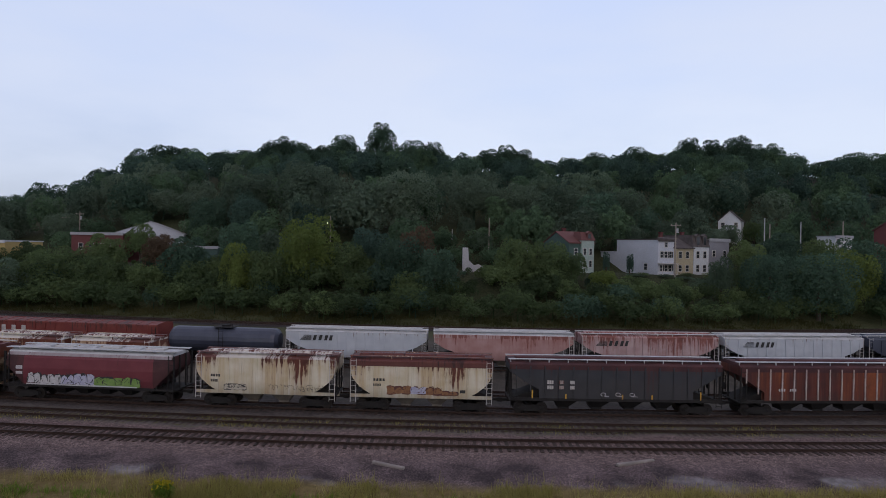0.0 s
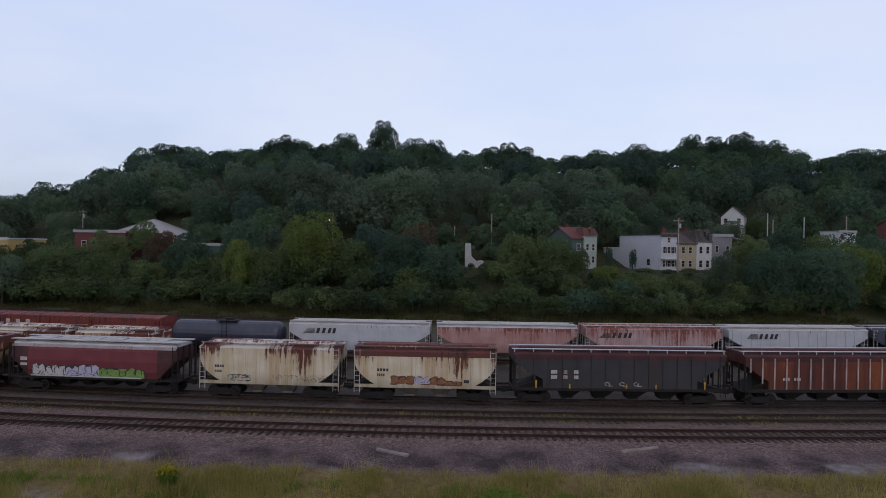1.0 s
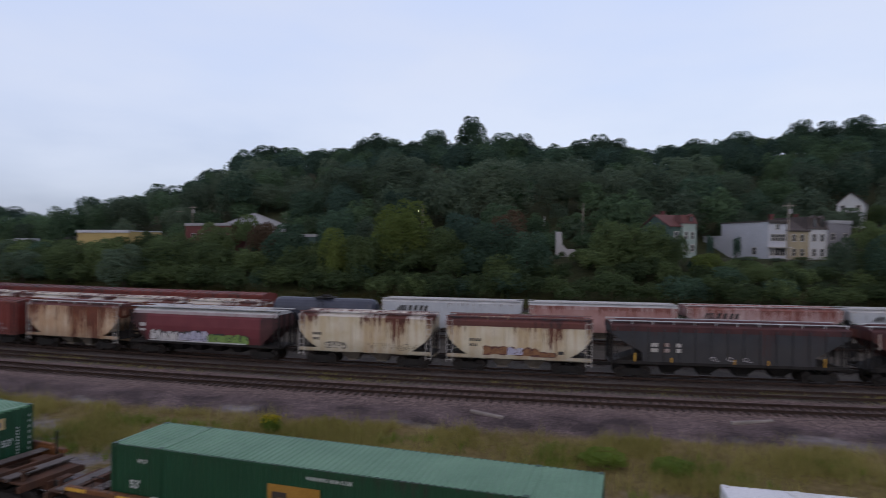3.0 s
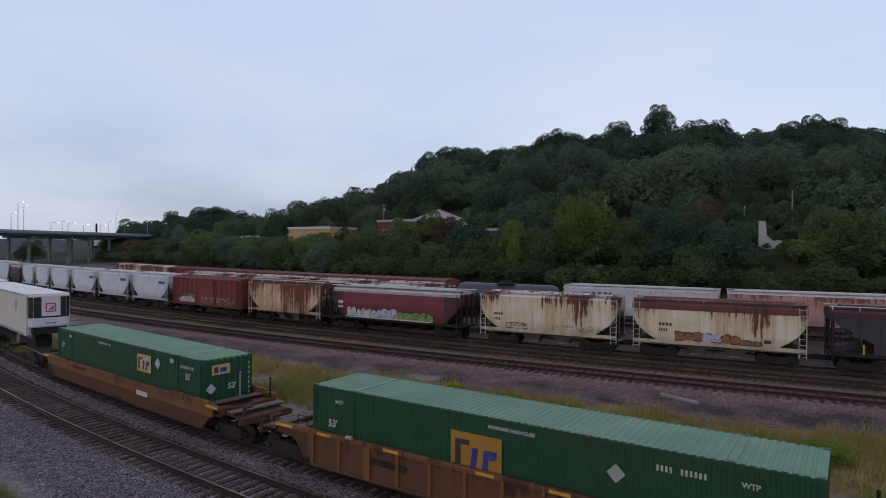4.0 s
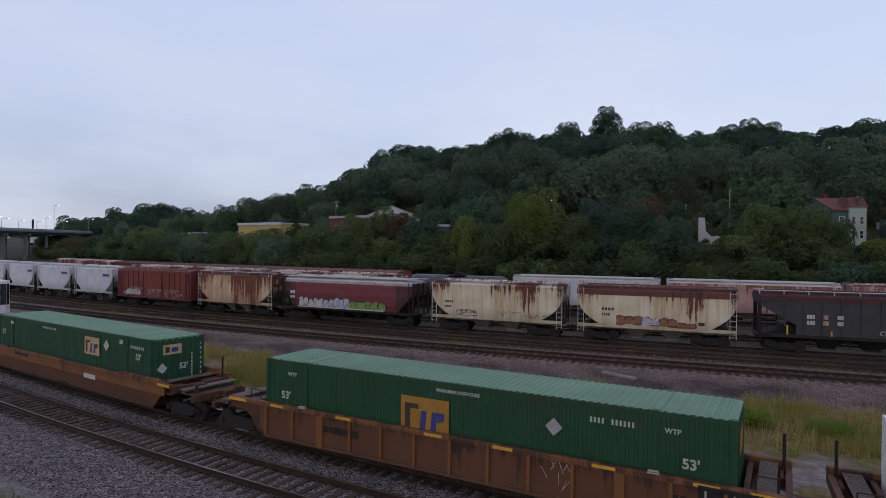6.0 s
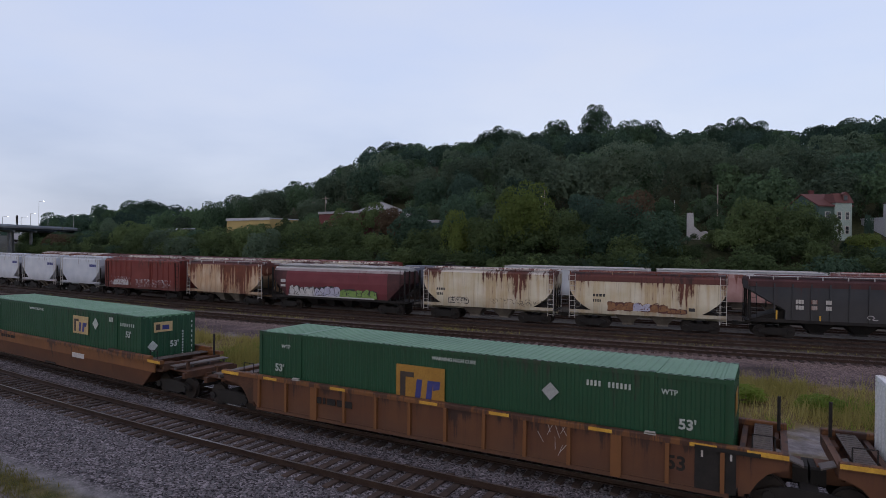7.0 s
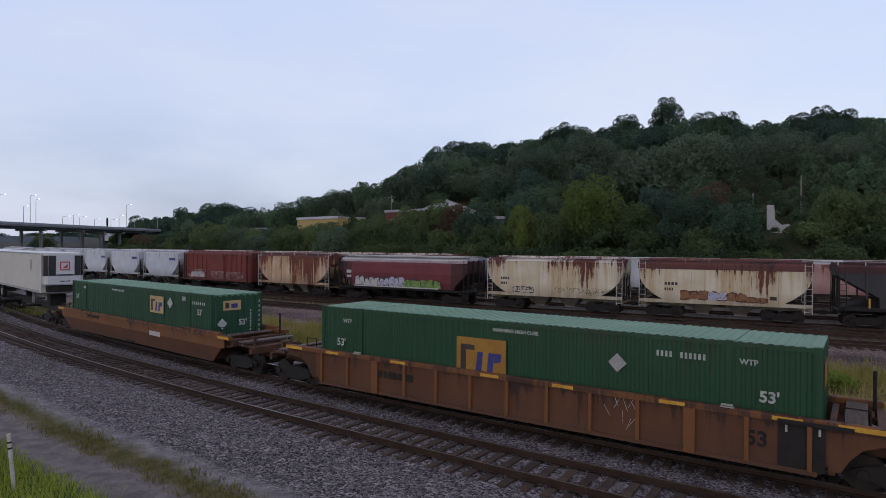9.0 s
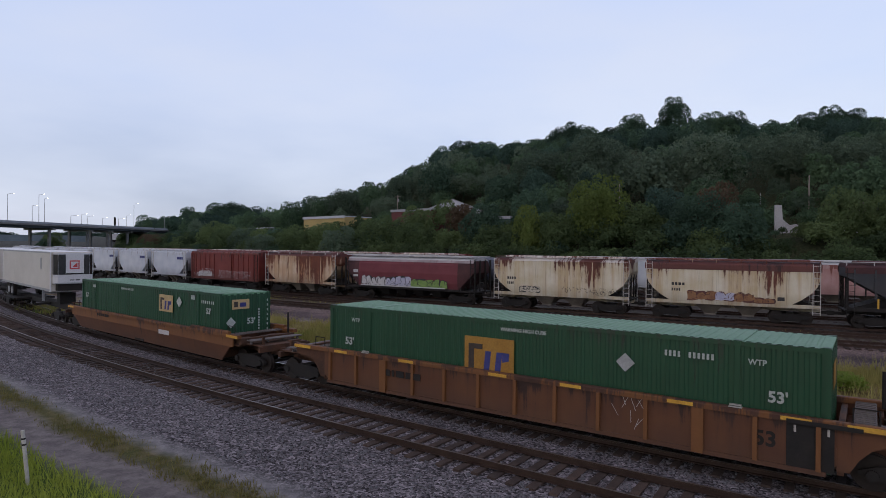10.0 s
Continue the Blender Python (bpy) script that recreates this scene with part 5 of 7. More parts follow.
B = container(on_line(S0, BASE), "green corrugated container with top coloured as skylit and gold panel", "green", "green_roof")
logo(B, -1.05, 1.70, 1.8, 1.22, "gold", -1.34)
sign(TEXT_53, B, 7.0, 1.62, -1.345)
sign(TEXT_53, B, -7.05, 1.62, -1.345)
sign(TEXT_WHC, B, 0.15, 2.62, -1.345)
diamond(B, 3.3, 2.05, 0.26, -1.345, "galv")
bars(B, 4.35, 2.36, (0.06,) * 4, 0.15, 0.05, "text", -1.345)
bars(B, 4.95, 2.36, (0.06,) * 6, 0.15, 0.05, "text", -1.345)
sign(TEXT_WTP, B, 6.55, 2.42, -1.345)
sign(TEXT_WTP, B, -6.75, 2.42, -1.345)
part("end_panel_mark", Shape().box(8.1, 8.11, -0.9, 0.2, 1.9, 2.5), "gold", B, "gold emblem on the end doors")
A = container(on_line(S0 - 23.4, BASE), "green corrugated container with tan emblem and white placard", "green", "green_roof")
logo(A, 2.93, 2.14, 1.4, 0.85, "tan_panel", -1.34)
diamond(A, 4.3, 2.3, 0.27, -1.345)
sign(TEXT_53, A, 7.1, 2.03, -1.345)
sign(TEXT_53, A, -7.2, 1.98, -1.345)
sign(TEXT_WHC, A, -1.6, 2.62, -1.345)
bars(A, 6.45, 2.38, (0.08,) * 7, 0.14, 0.09, "text", -1.345)
bars(A, 5.5, 2.5, (0.08,) * 3, 0.2, 0.03, "text", -1.345)
bars(A, -6.3, 2.5, (0.1,) * 3, 0.16, 0.03, "text", -1.345)
part("end_panel_mark", Shape().box(8.1, 8.11, -0.75, 0.15, 2.15, 2.6), "tan_panel", A, "tan emblem on the end doors")
part("end_lettering", Shape().box(8.11, 8.12, -0.65, -0.45, 2.25, 2.5), "logo_dark", A)
part("end_lettering", Shape().box(8.11, 8.12, -0.35, -0.02, 2.25, 2.45), "logo_blue", A)
part("placard", Shape().prism([(-1.05, 1.55), (-0.8, 1.3), (-0.55, 1.55), (-0.8, 1.8)], 8.1, 8.115, "x"), "text", A, "white diamond placard")
part("lettering", TEXT_53, "text", A, "white painted lettering", pose(8.115, 0.25, 1.55, 90, 0, 90))
for k in range(9):
    part("end_lettering", Shape().box(8.1, 8.112, 0.64, 0.71, 1.0 + k * 0.13, 1.08 + k * 0.13), "text", A)
    part("end_lettering", Shape().box(8.1, 8.112, 1.12, 1.17, 0.6 + k * 0.23, 0.71 + k * 0.23), "text", A)
W = container(on_line(S0 + 19.5, BASE), "white smooth-sided container with dirty seams on its roof", "white_box", "white_top", False)
bars(W, -6.9, 2.3, (0.14,) * 3, 0.22, 0.04, "ink", -1.345)
bars(W, -5.6, 2.35, (0.5,), 0.1, 0.04, "gold", -1.345)
part("roof_patch", Shape().prism([(-6.9, -1.2), (-5.9, -0.1), (-6.4, 1.25), (-5.5, 1.25), (-5.3, 0.0), (-4.6, -1.2)], 2.9, 2.915, "z"), "white_box", W, "grey taped seam on the roof")
part("gasket", Shape().box(-8.1, -8.06, -1.3, -1.25, 0.2, 2.85).box(-8.12, -8.06, -1.34, -1.2, 2.2, 2.35).box(-8.12, -8.06, -1.34, -1.2, 1.0, 1.15), "under", W)


def trailer(m, label, reefer=True):
    """A road trailer on the flat of a spine car; base of the box at z = 0."""
    c = thing("semi_trailer", m, label, "trailer", TRAIN)
    h, w, H = 8.0, 1.3, 2.75
    part("box", Shape().box(-h, h, -w, w, 0.0, H), "trailer", c)
    part("roof", Shape().box(-h + 0.02, h - 0.02, -w + 0.03, w - 0.03, H, H + 0.03), "white_top", c)
    for y in (-w, w):
        part("side_rail", Shape().box(-h, h, y - 0.02, y + 0.02, -0.02, 0.14).box(-h, h, y - 0.02, y + 0.02, H - 0.1, H + 0.01), "galv", c, "rivetted lower rail")
        for x in (-h + 0.05, h - 0.05):
            part("corner_post", Shape().box(x - 0.06, x + 0.06, y - 0.025, y + 0.025, 0, H), "white_top", c)
    if reefer:
        u = part("cooling_unit", Shape().prism([(h, -1.18), (h + 0.38, -1.18), (h + 0.56, -0.98), (h + 0.56, 0.98), (h + 0.38, 1.18), (h, 1.18)], 0.62, H - 0.06, "z"), "nose", c, "white nose-mounted cooling unit")
        part("grille", Shape().box(h + 0.555, h + 0.575, -0.97, -0.52, 1.18, H - 0.16), "dark_glass", u)
        part("grille", Shape().box(h + 0.555, h + 0.575, 0.62, 0.97, 1.18, H - 0.16), "dark_glass", u)
        for y in (-1, 1):
            part("side_grille", Shape().box(h + 0.04, h + 0.36, y * 1.19 - 0.012, y * 1.19 + 0.012, 1.18, H - 0.16), "dark_glass", u)
            part("corner_grille", Shape().hexa([(h + 0.39, y * 1.185, 1.18), (h + 0.56, y * 0.995, 1.18), (h + 0.57, y * 1.0, 1.18), (h + 0.40, y * 1.195, 1.18),
                                                (h + 0.39, y * 1.185, H - 0.16), (h + 0.56, y * 0.995, H - 0.16), (h + 0.57, y * 1.0, H - 0.16), (h + 0.40, y * 1.195, H - 0.16)]), "dark_glass", u)
        part("shadow_gap", Shape().box(h + 0.555, h + 0.57, -0.5, 0.6, 1.18, 1.28), "dark_glass", u)
        part("emblem", Shape().box(h + 0.56, h + 0.572, -0.28, 0.34, 1.55, 2.17), "red_mark", u, "red square emblem with a pale middle")
        part("emblem_field", Shape().box(h + 0.573, h + 0.578, -0.20, 0.26, 1.63, 2.09), "nose", u)
        part("emblem_shape", Shape().prism([(-0.14, 1.70), (0.20, 1.70), (0.20, 2.02)], h + 0.579, h + 0.584, "x"), "red_mark", u)
        part("vent_slots", Shape().box(h + 0.56, h + 0.57, -0.25, 0.02, 0.76, 0.83).box(h + 0.56, h + 0.57, 0.10, 0.37, 0.76, 0.83), "ink", u)
        part("sill", Shape().box(h, h + 0.62, -1.2, 1.2, 0.54, 0.62), "galv", u)
        part("nose_underframe", Shape().box(h - 0.3, h + 0.5, -1.0, 1.0, 0.05, 0.52), "under", c)
    bars(c, 5.2, 1.5, (0.35,), 0.8, 0.1, "galv", -1.325, "emblem_bars")
    for x in (-6.3, -5.1):
        for y in (-1.0, 1.0):
            part("tyre", Shape().tube((x, y - 0.14, -0.62), (x, y + 0.14, -0.62), 0.5, 18), "under", c)
            part("rim", Shape().tube((x, y * 1.16 - 0.02, -0.62), (x, y * 1.16 + 0.02, -0.62), 0.28, 12), "galv", c)
    part("bogie", Shape().box(-7.0, -4.4, -0.5, 0.5, -0.5, 0.0), "under", c)
    part("landing_gear", Shape().box(4.0, 4.15, -0.95, -0.8, -0.95, 0).box(4.0, 4.15, 0.8, 0.95, -0.95, 0).box(4.02, 4.12, -0.95, 0.95, -0.4, -0.3), "galv", c)
    return c


def spine_car(m, label):
    c = thing("spine_car", m, label, "railway car", TRAIN)
    part("centre_sill", Shape().box(-8.9, 8.9, -0.3, 0.3, 0.75, 1.12), "under", c)
    part("wheel_platform", Shape().box(-7.6, -3.6, -1.4, 1.4, 0.85, 0.95), "under", c)
    part("hitch", Shape().box(5.6, 6.4, -0.5, 0.5, 1.1, 1.9).prism([(5.0, 1.1), (5.6, 1.1), (5.6, 1.9)], -0.3, 0.3), "under", c)
    for sx in (-1, 1):
        part("side_arm", Shape().box(sx * 3 - 0.12, sx * 3 + 0.12, -1.35, 1.35, 0.85, 1.0), "under", c)
        t = part("truck", TRUCK, "under", c, "", pose(sx * 7.9, 0, 0))
        for x in (-0.88, 0.88):
            for y in (-0.74, 0.74):
                part("wheel", WHEEL, "wheel", t, "", pose(x, y, 0.44, 0, 0, 0 if y < 0 else 180))
        part("coupler", COUPLER, "under", c, "", pose(sx * 8.8, 0, 0.1, 0, 0, 0 if sx > 0 else 180))
    return c


for k, s in enumerate((S0 - 45.9, S0 - 64.2)):
    spine_car(on_line(s + 0.6), "dark spine car carrying a road trailer")
    trailer(on_line(s, 2.3), "white refrigerated road trailer on a spine car" if k == 0 else "white road trailer further along the train", k == 0)


# ---- woods ----
def crown_template(seed, leaves, leaf, tall=1.0, lobes=26, ragged=0.25, low=-0.55):
    """Leaf sprays at every angle round the lobes of a crown of radius 1 about the origin, and a thin dark core: triangles (n, 3, 3)."""
    r = np.random.RandomState(seed)
    k = np.arange(lobes) + 0.5
    u = np.clip(1 - (1 - low) * k / lobes + r.normal(0, 0.07, lobes), low, 0.98)
    th = k * 2.39996 + r.normal(0, 0.4, lobes)
    rad = r.uniform(0.56, 0.80, lobes)
    q = np.sqrt(1 - u * u) ** 0.75
    cen = np.stack([q * np.cos(th), q * np.sin(th), np.where(u > 0, u * 0.9, u) * tall], 1) * rad[:, None]
    size = r.uniform(0.18, 0.34, lobes)
    share = size ** 2 / (size ** 2).sum()
    out = []
    for c, s, f in zip(cen, size, share):
        per = max(6, int(leaves * f))
        d = r.normal(size=(per, 3))
        d /= np.linalg.norm(d, axis=1)[:, None]
        away = c / max(np.linalg.norm(c), 0.1)
        d += away * 0.5 + np.array([0, 0, 0.25])
        d /= np.linalg.norm(d, axis=1)[:, None]
        p = c + d * s * (1 + r.uniform(-ragged * 2.0, ragged, per))[:, None]
        out.append(spray(r, p, d + np.array([0, 0, 0.25]) + r.normal(size=(per, 3)) * 0.85, leaf))
    n = leaves // 4
    d = r.normal(size=(n, 3))
    d /= np.linalg.norm(d, axis=1)[:, None]
    d[:, 2] = np.where(d[:, 2] < low, -d[:, 2], d[:, 2])
    p = d * r.uniform(0.34, 0.60, n)[:, None] * np.array([1, 1, tall])
    out.append(spray(r, p, d + r.normal(size=(n, 3)) * 0.4, leaf * 1.7))
    return np.concatenate(out)


def spray(r, p, nrm, leaf):
    n = len(p)
    nrm = nrm / np.linalg.norm(nrm, axis=1)[:, None]
    t1 = np.cross(nrm, r.normal(size=(n, 3)))
    t1 /= np.linalg.norm(t1, axis=1)[:, None]
    t2 = np.cross(nrm, t1)
    L = leaf * r.uniform(0.6, 1.4, n)[:, None]
    return np.stack([p - t1 * L - t2 * L * 0.6, p + t1 * L * 0.95 - t2 * L * 0.6, p + t2 * L * 1.05 + t1 * L * r.uniform(-0.5, 0.5, n)[:, None]], 1)


FAR_T = [crown_template(k, 1450, 0.046, 1.0, 20 + 2 * k, 0.07, -0.45) for k in range(7)]
NEAR_T = [crown_template(20 + k, 3900, 0.035, 1.0, 30 + 4 * k, 0.09) for k in range(5)]
THICK_T = [crown_template(40 + k, 1050, 0.052, 1.0, 18 + 3 * k, 0.16, -0.4) for k in range(5)]
BIG_T = [crown_template(60 + k, 6200, 0.026, 1.0, 44 + 6 * k, 0.10) for k in range(3)]


def turned(t, a):
    c, s = math.cos(a), math.sin(a)
    return t @ np.array([[c, s, 0], [-s, c, 0], [0, 0, 1]])


def woods(name, label, trees, material, templates, lift=0.45, tall=0.53, head=1.45):
    """Many crowns with their stems as one mesh. trees: x, y, ground z, height, crown radius."""
    r = np.random.RandomState(len(trees))
    tris, tints = [], []
    for x, y, z, h, rad in trees:
        t = turned(templates[r.randint(len(templates))], r.uniform(0, 6.28))
        semi = min(h * tall, rad * head)      # tall trees carry a round head
        sz = np.array([rad * r.uniform(0.9, 1.1), rad * r.uniform(0.9, 1.1), semi])
        tris.append(t * sz + np.array([x, y, z + h * lift + h * tall - semi]))
        tints.append(np.full(len(t) * 3, r.uniform(0, 1)))
        if lift > 0.43:
            w = rad * 0.03 + 0.06
            tris.append(np.array([[[x - w, y, z - 0.3], [x + w, y, z - 0.3], [x, y, z + h * 0.6]], [[x, y - w, z - 0.3], [x, y + w, z - 0.3], [x, y, z + h * 0.6]]]))
            tints.append(np.zeros(6))
    q = np.concatenate(tris)
    n = len(q)
    me = cloud_mesh(name, q.reshape(-1, 3), np.arange(n * 3).reshape(n, 3), material, np.concatenate(tints))
    return tagged(new(name, me), label, "woods", kind="stuff")


rt = np.random.RandomState(11)
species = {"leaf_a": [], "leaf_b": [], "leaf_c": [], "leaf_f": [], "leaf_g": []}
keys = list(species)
BUILT = [(-98, -70, 76, 104), (-82, -62, 100, 118), (-54, -40, 84, 96), (5, 16, 72, 84), (26, 42, 78, 98), (40, 78, 74, 97), (77, 88, 112, 127), (88, 106, 88, 100)]   # house plots
SEEN = [(-98, 86, 9), (-80, 97, 9), (-71, 108, 9), (-48, 88, 5), (35, 87, 6), (47, 88, 7), (57, 84, 8), (66, 88, 6), (82.3, 120, 5), (94, 94, 4), (104, 95, 3.5)]   # fronts that stand clear of the woods
POLES = [(-68.1, 129), (-92.2, 110.4), (-97, 112), (-64.9, 112), (6.6, 106), (-22.5, 97), (15.4, 95), (77.6, 92), (85.7, 92)]   # poles that rise over the low growth before them
step = 11.0
for gx0 in np.arange(-420, 300, step):
    for row, gy0 in enumerate(np.arange(86, 240, step * 1.0)):
        x, y = gx0 + (row % 2) * step / 2 + rt.uniform(-3, 3), gy0 + rt.uniform(-3, 3)
        n = float(north(np.array(x), np.array(y)))
        if n < 84 or math.degrees(math.atan2(8.5 - x, y + 48.0)) > 54.5 or abs(x - 8) > (y + 48) * 1.55 + 40 and x > 0:
            continue
        if x > 0 and x - 8 > (y + 48) * 0.85 + 30:
            continue
        if any(a < x < b and c < y < d for a, b, c, d in BUILT):
            continue
        az = (x - 8.5) / (y + 48.0)
        if any(abs(az - (bx - 8.5) / (by + 48.0)) < bw / (by + 48.0) and y < by for bx, by, bw in SEEN):
            continue
        z = float(ground_z(x, y))
        h = rt.uniform(7.5, 15.5) if y < 195 else rt.uniform(7.8, 10.4)
        if rt.rand() < 0.12 and y < 190:
            h *= 1.25
        h = min(h, crest_cap(x, y) - z)
        if h < 3.0:
            continue
        if math.degrees(math.atan2(8.5 - x, y + 48.0)) > 50.3:      # low growth where the hill runs out
            h = min(h, 5.2 + 0.044 * math.hypot(x - 8.5, y + 48.0) - z)
            if h < 3.5:
                continue
        if any(abs(az - (bx - 8.5) / (by + 48.0)) < 4.5 / (by + 48.0) and y < by + 2 for bx, by in POLES):
            h = min(h, 6.0)
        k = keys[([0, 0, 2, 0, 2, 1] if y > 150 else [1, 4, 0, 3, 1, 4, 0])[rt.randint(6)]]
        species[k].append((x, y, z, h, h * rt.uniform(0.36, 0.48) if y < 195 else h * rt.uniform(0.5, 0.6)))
# broad pale crowns low on the hill
broad = []
for x, y, h, rad in ((-32, 112, 19, 10), (-6, 108, 18, 9.5), (-50, 120, 15, 8), (12, 116, 15, 7.5), (24, 112, 14, 7), (54, 122, 12, 6.5), (-90, 130, 15, 8), (-120, 120, 14, 7.5), (40, 112, 13, 6.5), (-86, 122, 9, 6), (-77, 125, 10, 6.5), (-67, 123, 9, 6), (-58, 115, 9, 5.5), (-97, 112, 9, 5.5), (50, 101, 8, 5), (60, 103, 9, 5.5), (69, 102, 9, 5), (30, 99, 8.5, 5), (38, 99, 8, 4.5)):
    broad.append((x, y, float(ground_z(x, y)), min(h, crest_cap(x, y) - float(ground_z(x, y))), rad))
woods("hillside_woods", "broad grey-green crowns low on the hill", broad, "leaf_g", BIG_T)
heads = []
# skyline emergents: place, height of the top, crown radius
for x, top, rad in ((-197, 33.4, 6), (-187, 34.4, 6.5), (-166, 38.4, 6), (-158, 40.6, 6), (-175, 38.9, 6), (-150, 46.6, 6.5), (-130, 54.4, 6.5), (-119, 56.4, 7), (-109, 55, 6), (-95, 54.6, 5.5), (-83, 54.4, 5), (-74, 59.2, 5.2), (-68, 60.8, 5.0), (-62, 59.6, 5.2), (-51, 58.0, 4.5), (-42.5, 62.4, 5.6), (-26, 67.0, 5.6), (-13, 60.0, 6.0), (-4, 59.4, 5.5),
                    (20, 57.2, 4.5), (28, 58.2, 5), (35, 57.2, 4.5), (66, 55.6, 6), (83, 58.4, 6.5), (105, 63.0, 5.0), (115, 62.0, 5), (125, 64.0, 6), (133, 60.2, 4.5), (141, 61.2, 5.0), (173, 57.9, 7), (186, 57.9, 7), (-214, 34.2, 6), (-288, 31.0, 7), (-276, 31.8, 7), (-314, 29.6, 5), (-353, 25.2, 7)):
    y = 214 + 2 * math.sin(x * 1.7)
    gz = float(ground_z(x, y))
    heads.append((x, y, gz, (top - 0.2 - gz) * 1.01, rad * 1.08))
    for dx, dy in ((3.5, -3), (-3.5, 3)):      # lower trees crowd in under the tall heads
        species["leaf_a"].append((x + dx, y + dy, float(ground_z(x + dx, y + dy)), max(7.5, (top - gz) * 0.72), rad * 0.9))
# low trees that close the gaps behind the sheds
for x, y, h, rad in ((-88, 112, 7, 4.5), (-80, 117, 7, 4.5), (-60, 107, 7, 4), (-53, 99, 7, 4.5), (-62, 121, 8, 5), (-92, 105, 7, 4), (-40, 97, 7, 4.5), (-34, 91, 7, 4.5), (-29, 84, 6, 4), (-38, 87, 6, 4), (-70, 124, 8, 5), (0, 88, 5, 4), (8, 90, 5.5, 4), (16, 90, 5.5, 4), (22, 92, 6, 4), (4, 97, 6, 4.5), (13, 98, 6.5, 4.5), (20, 100, 7, 4.5), (-6, 92, 7, 4.5), (-14, 90, 7, 4.5)):
    species["leaf_b"].append((x, y, float(ground_z(x, y)) - 0.5, h, rad))
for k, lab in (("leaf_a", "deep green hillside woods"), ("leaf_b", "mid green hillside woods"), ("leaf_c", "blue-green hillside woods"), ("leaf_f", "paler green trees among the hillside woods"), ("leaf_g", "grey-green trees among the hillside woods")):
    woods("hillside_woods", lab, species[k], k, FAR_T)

woods("hillside_woods", "tall dark trees that rise over the crest of the hill", heads, "leaf_a", NEAR_T, 0.46, 0.53, 1.12)

# undergrowth along the crest
crest = []
for k in range(84):
    x, y = -190 + k * 4.9 + rt.uniform(-1.5, 1.5), 219 + rt.uniform(-3, 3)
    crest.append((x, y, float(ground_z(x, y)) - 1.5, rt.uniform(6.5, 8.5), rt.uniform(3.6, 5.0)))
woods("hillside_woods", "dark undergrowth along the crest of the hill", crest, "leaf_a", THICK_T, 0.42, 0.5)

# woods in the distance past the viaduct
far_woods = []
for k in range(46):
    x, y = -760 + k * 11 + rt.uniform(-5, 5), 300 + rt.uniform(-30, 60)
    far_woods.append((x, y, float(ground_z(x, y)) - 2, rt.uniform(7, 10), rt.uniform(7, 11)))
woods("distant_woods", "dull blue-green woods beyond the viaduct", far_woods, "leaf_c", THICK_T, 0.45, 0.5)

# the bank below the houses: dense bushes, then single trees
bank = {"leaf_h": [], "leaf_i": [], "leaf_a": [], "leaf_f": []}
bank_keys = list(bank)
for s in np.arange(-330, 125, 3.7):
    for n0, hh in ((56.5, (3.8, 6.0)), (62, (5, 8.5)), (67.5, (6, 9.5)), (73.5, (5, 8)), (79, (4, 6))):
        if rt.rand() < (0.5 if n0 > 76 else 0.08) and n0 > 60:
            continue
        m = yard(s + rt.uniform(-1.6, 1.6), -(n0 + rt.uniform(-2, 2)))
        x, y = m.translation.x, m.translation.y
        if math.degrees(math.atan2(8.5 - x, y + 48.0)) > 56.0:
            continue
        h = rt.uniform(*hh)
        gz = float(ground_z(x, y))
        cap = 8.3 if 37 < x * 83 / y < 68 or 5 < x < 16 else 9.8 if 28 < x < 40 or -62 < x < -42 else 11.4 if x < -62 else 11.8
        h = min(h, max(1.6, cap + rt.uniform(-0.8, 0.4) - gz))
        if any(a < x < b and c < y < d for a, b, c, d in BUILT[:3] + BUILT[4:6]) and n0 > 76:
            continue
        if n0 > 66 and 0.23 < (x - 8.5) / (y + 48) < 0.44:   # low growth on the slope below the white house
            if n0 < 76:
                bank[bank_keys[[1, 1, 3][rt.randint(3)]]].append((x, y, gz, max(0.9, 8.7 - gz), rt.uniform(1.6, 2.3)))
            continue
        bank[bank_keys[[0, 1, 2, 0, 1, 0, 1][rt.randint(7)]]].append((x, y, float(ground_z(x, y)), h, h * rt.uniform(0.5, 0.75) if n0 < 60 else h * rt.uniform(0.42, 0.6)))
for k, lab in (("leaf_h", "dark olive thicket on the bank"), ("leaf_i", "olive-green thicket on the bank"), ("leaf_a", "dark green thicket on the bank"), ("leaf_f", "pale green thicket on the bank")):
    woods("bank_thicket", lab, bank[k], k, THICK_T, 0.47, 0.52)


def tree(x, y, h, rad, leaf, label, t=0, lift=0.52):
    z = float(ground_z(x, y)) - 0.1
    root = thing("tree", pose(x, y, z, 0, 0, (x * 37) % 360), label, "tree", "trees on the bank")
    tr = Shape()
    tr.tube((0, 0, 0), (0.1, 0, h * 0.35), 0.05 * rad + 0.1, 9, 0.04 * rad + 0.06)
    tr.tube((0.1, 0, h * 0.34), (-0.1, 0.1, h * 0.75), 0.04 * rad + 0.06, 8, 0.04)
    r = random.Random(int(x * 10) + int(y))
    for k in range(6):
        a, zz = r.uniform(0, 6.28), h * r.uniform(0.3, 0.55)
        tr.tube((0.05, 0, zz), (math.cos(a) * rad * 0.6, math.sin(a) * rad * 0.6, zz + h * r.uniform(0.12, 0.25)), 0.07, 6, 0.02)
    part("trunk", tr, "bark", root, "bark-grey trunk with limbs")
    q = (BIG_T[t % 3] if rad > 5.2 else NEAR_T[t]) * np.array([rad, rad, h * 0.57]) + np.array([0, 0, h * (lift - 0.05)])
    part("crown", cloud_mesh("crown", q.reshape(-1, 3), np.arange(len(q) * 3).reshape(-1, 3), leaf, np.full(len(q) * 3, r.uniform(0.25, 1.0))), leaf, root)
    return root


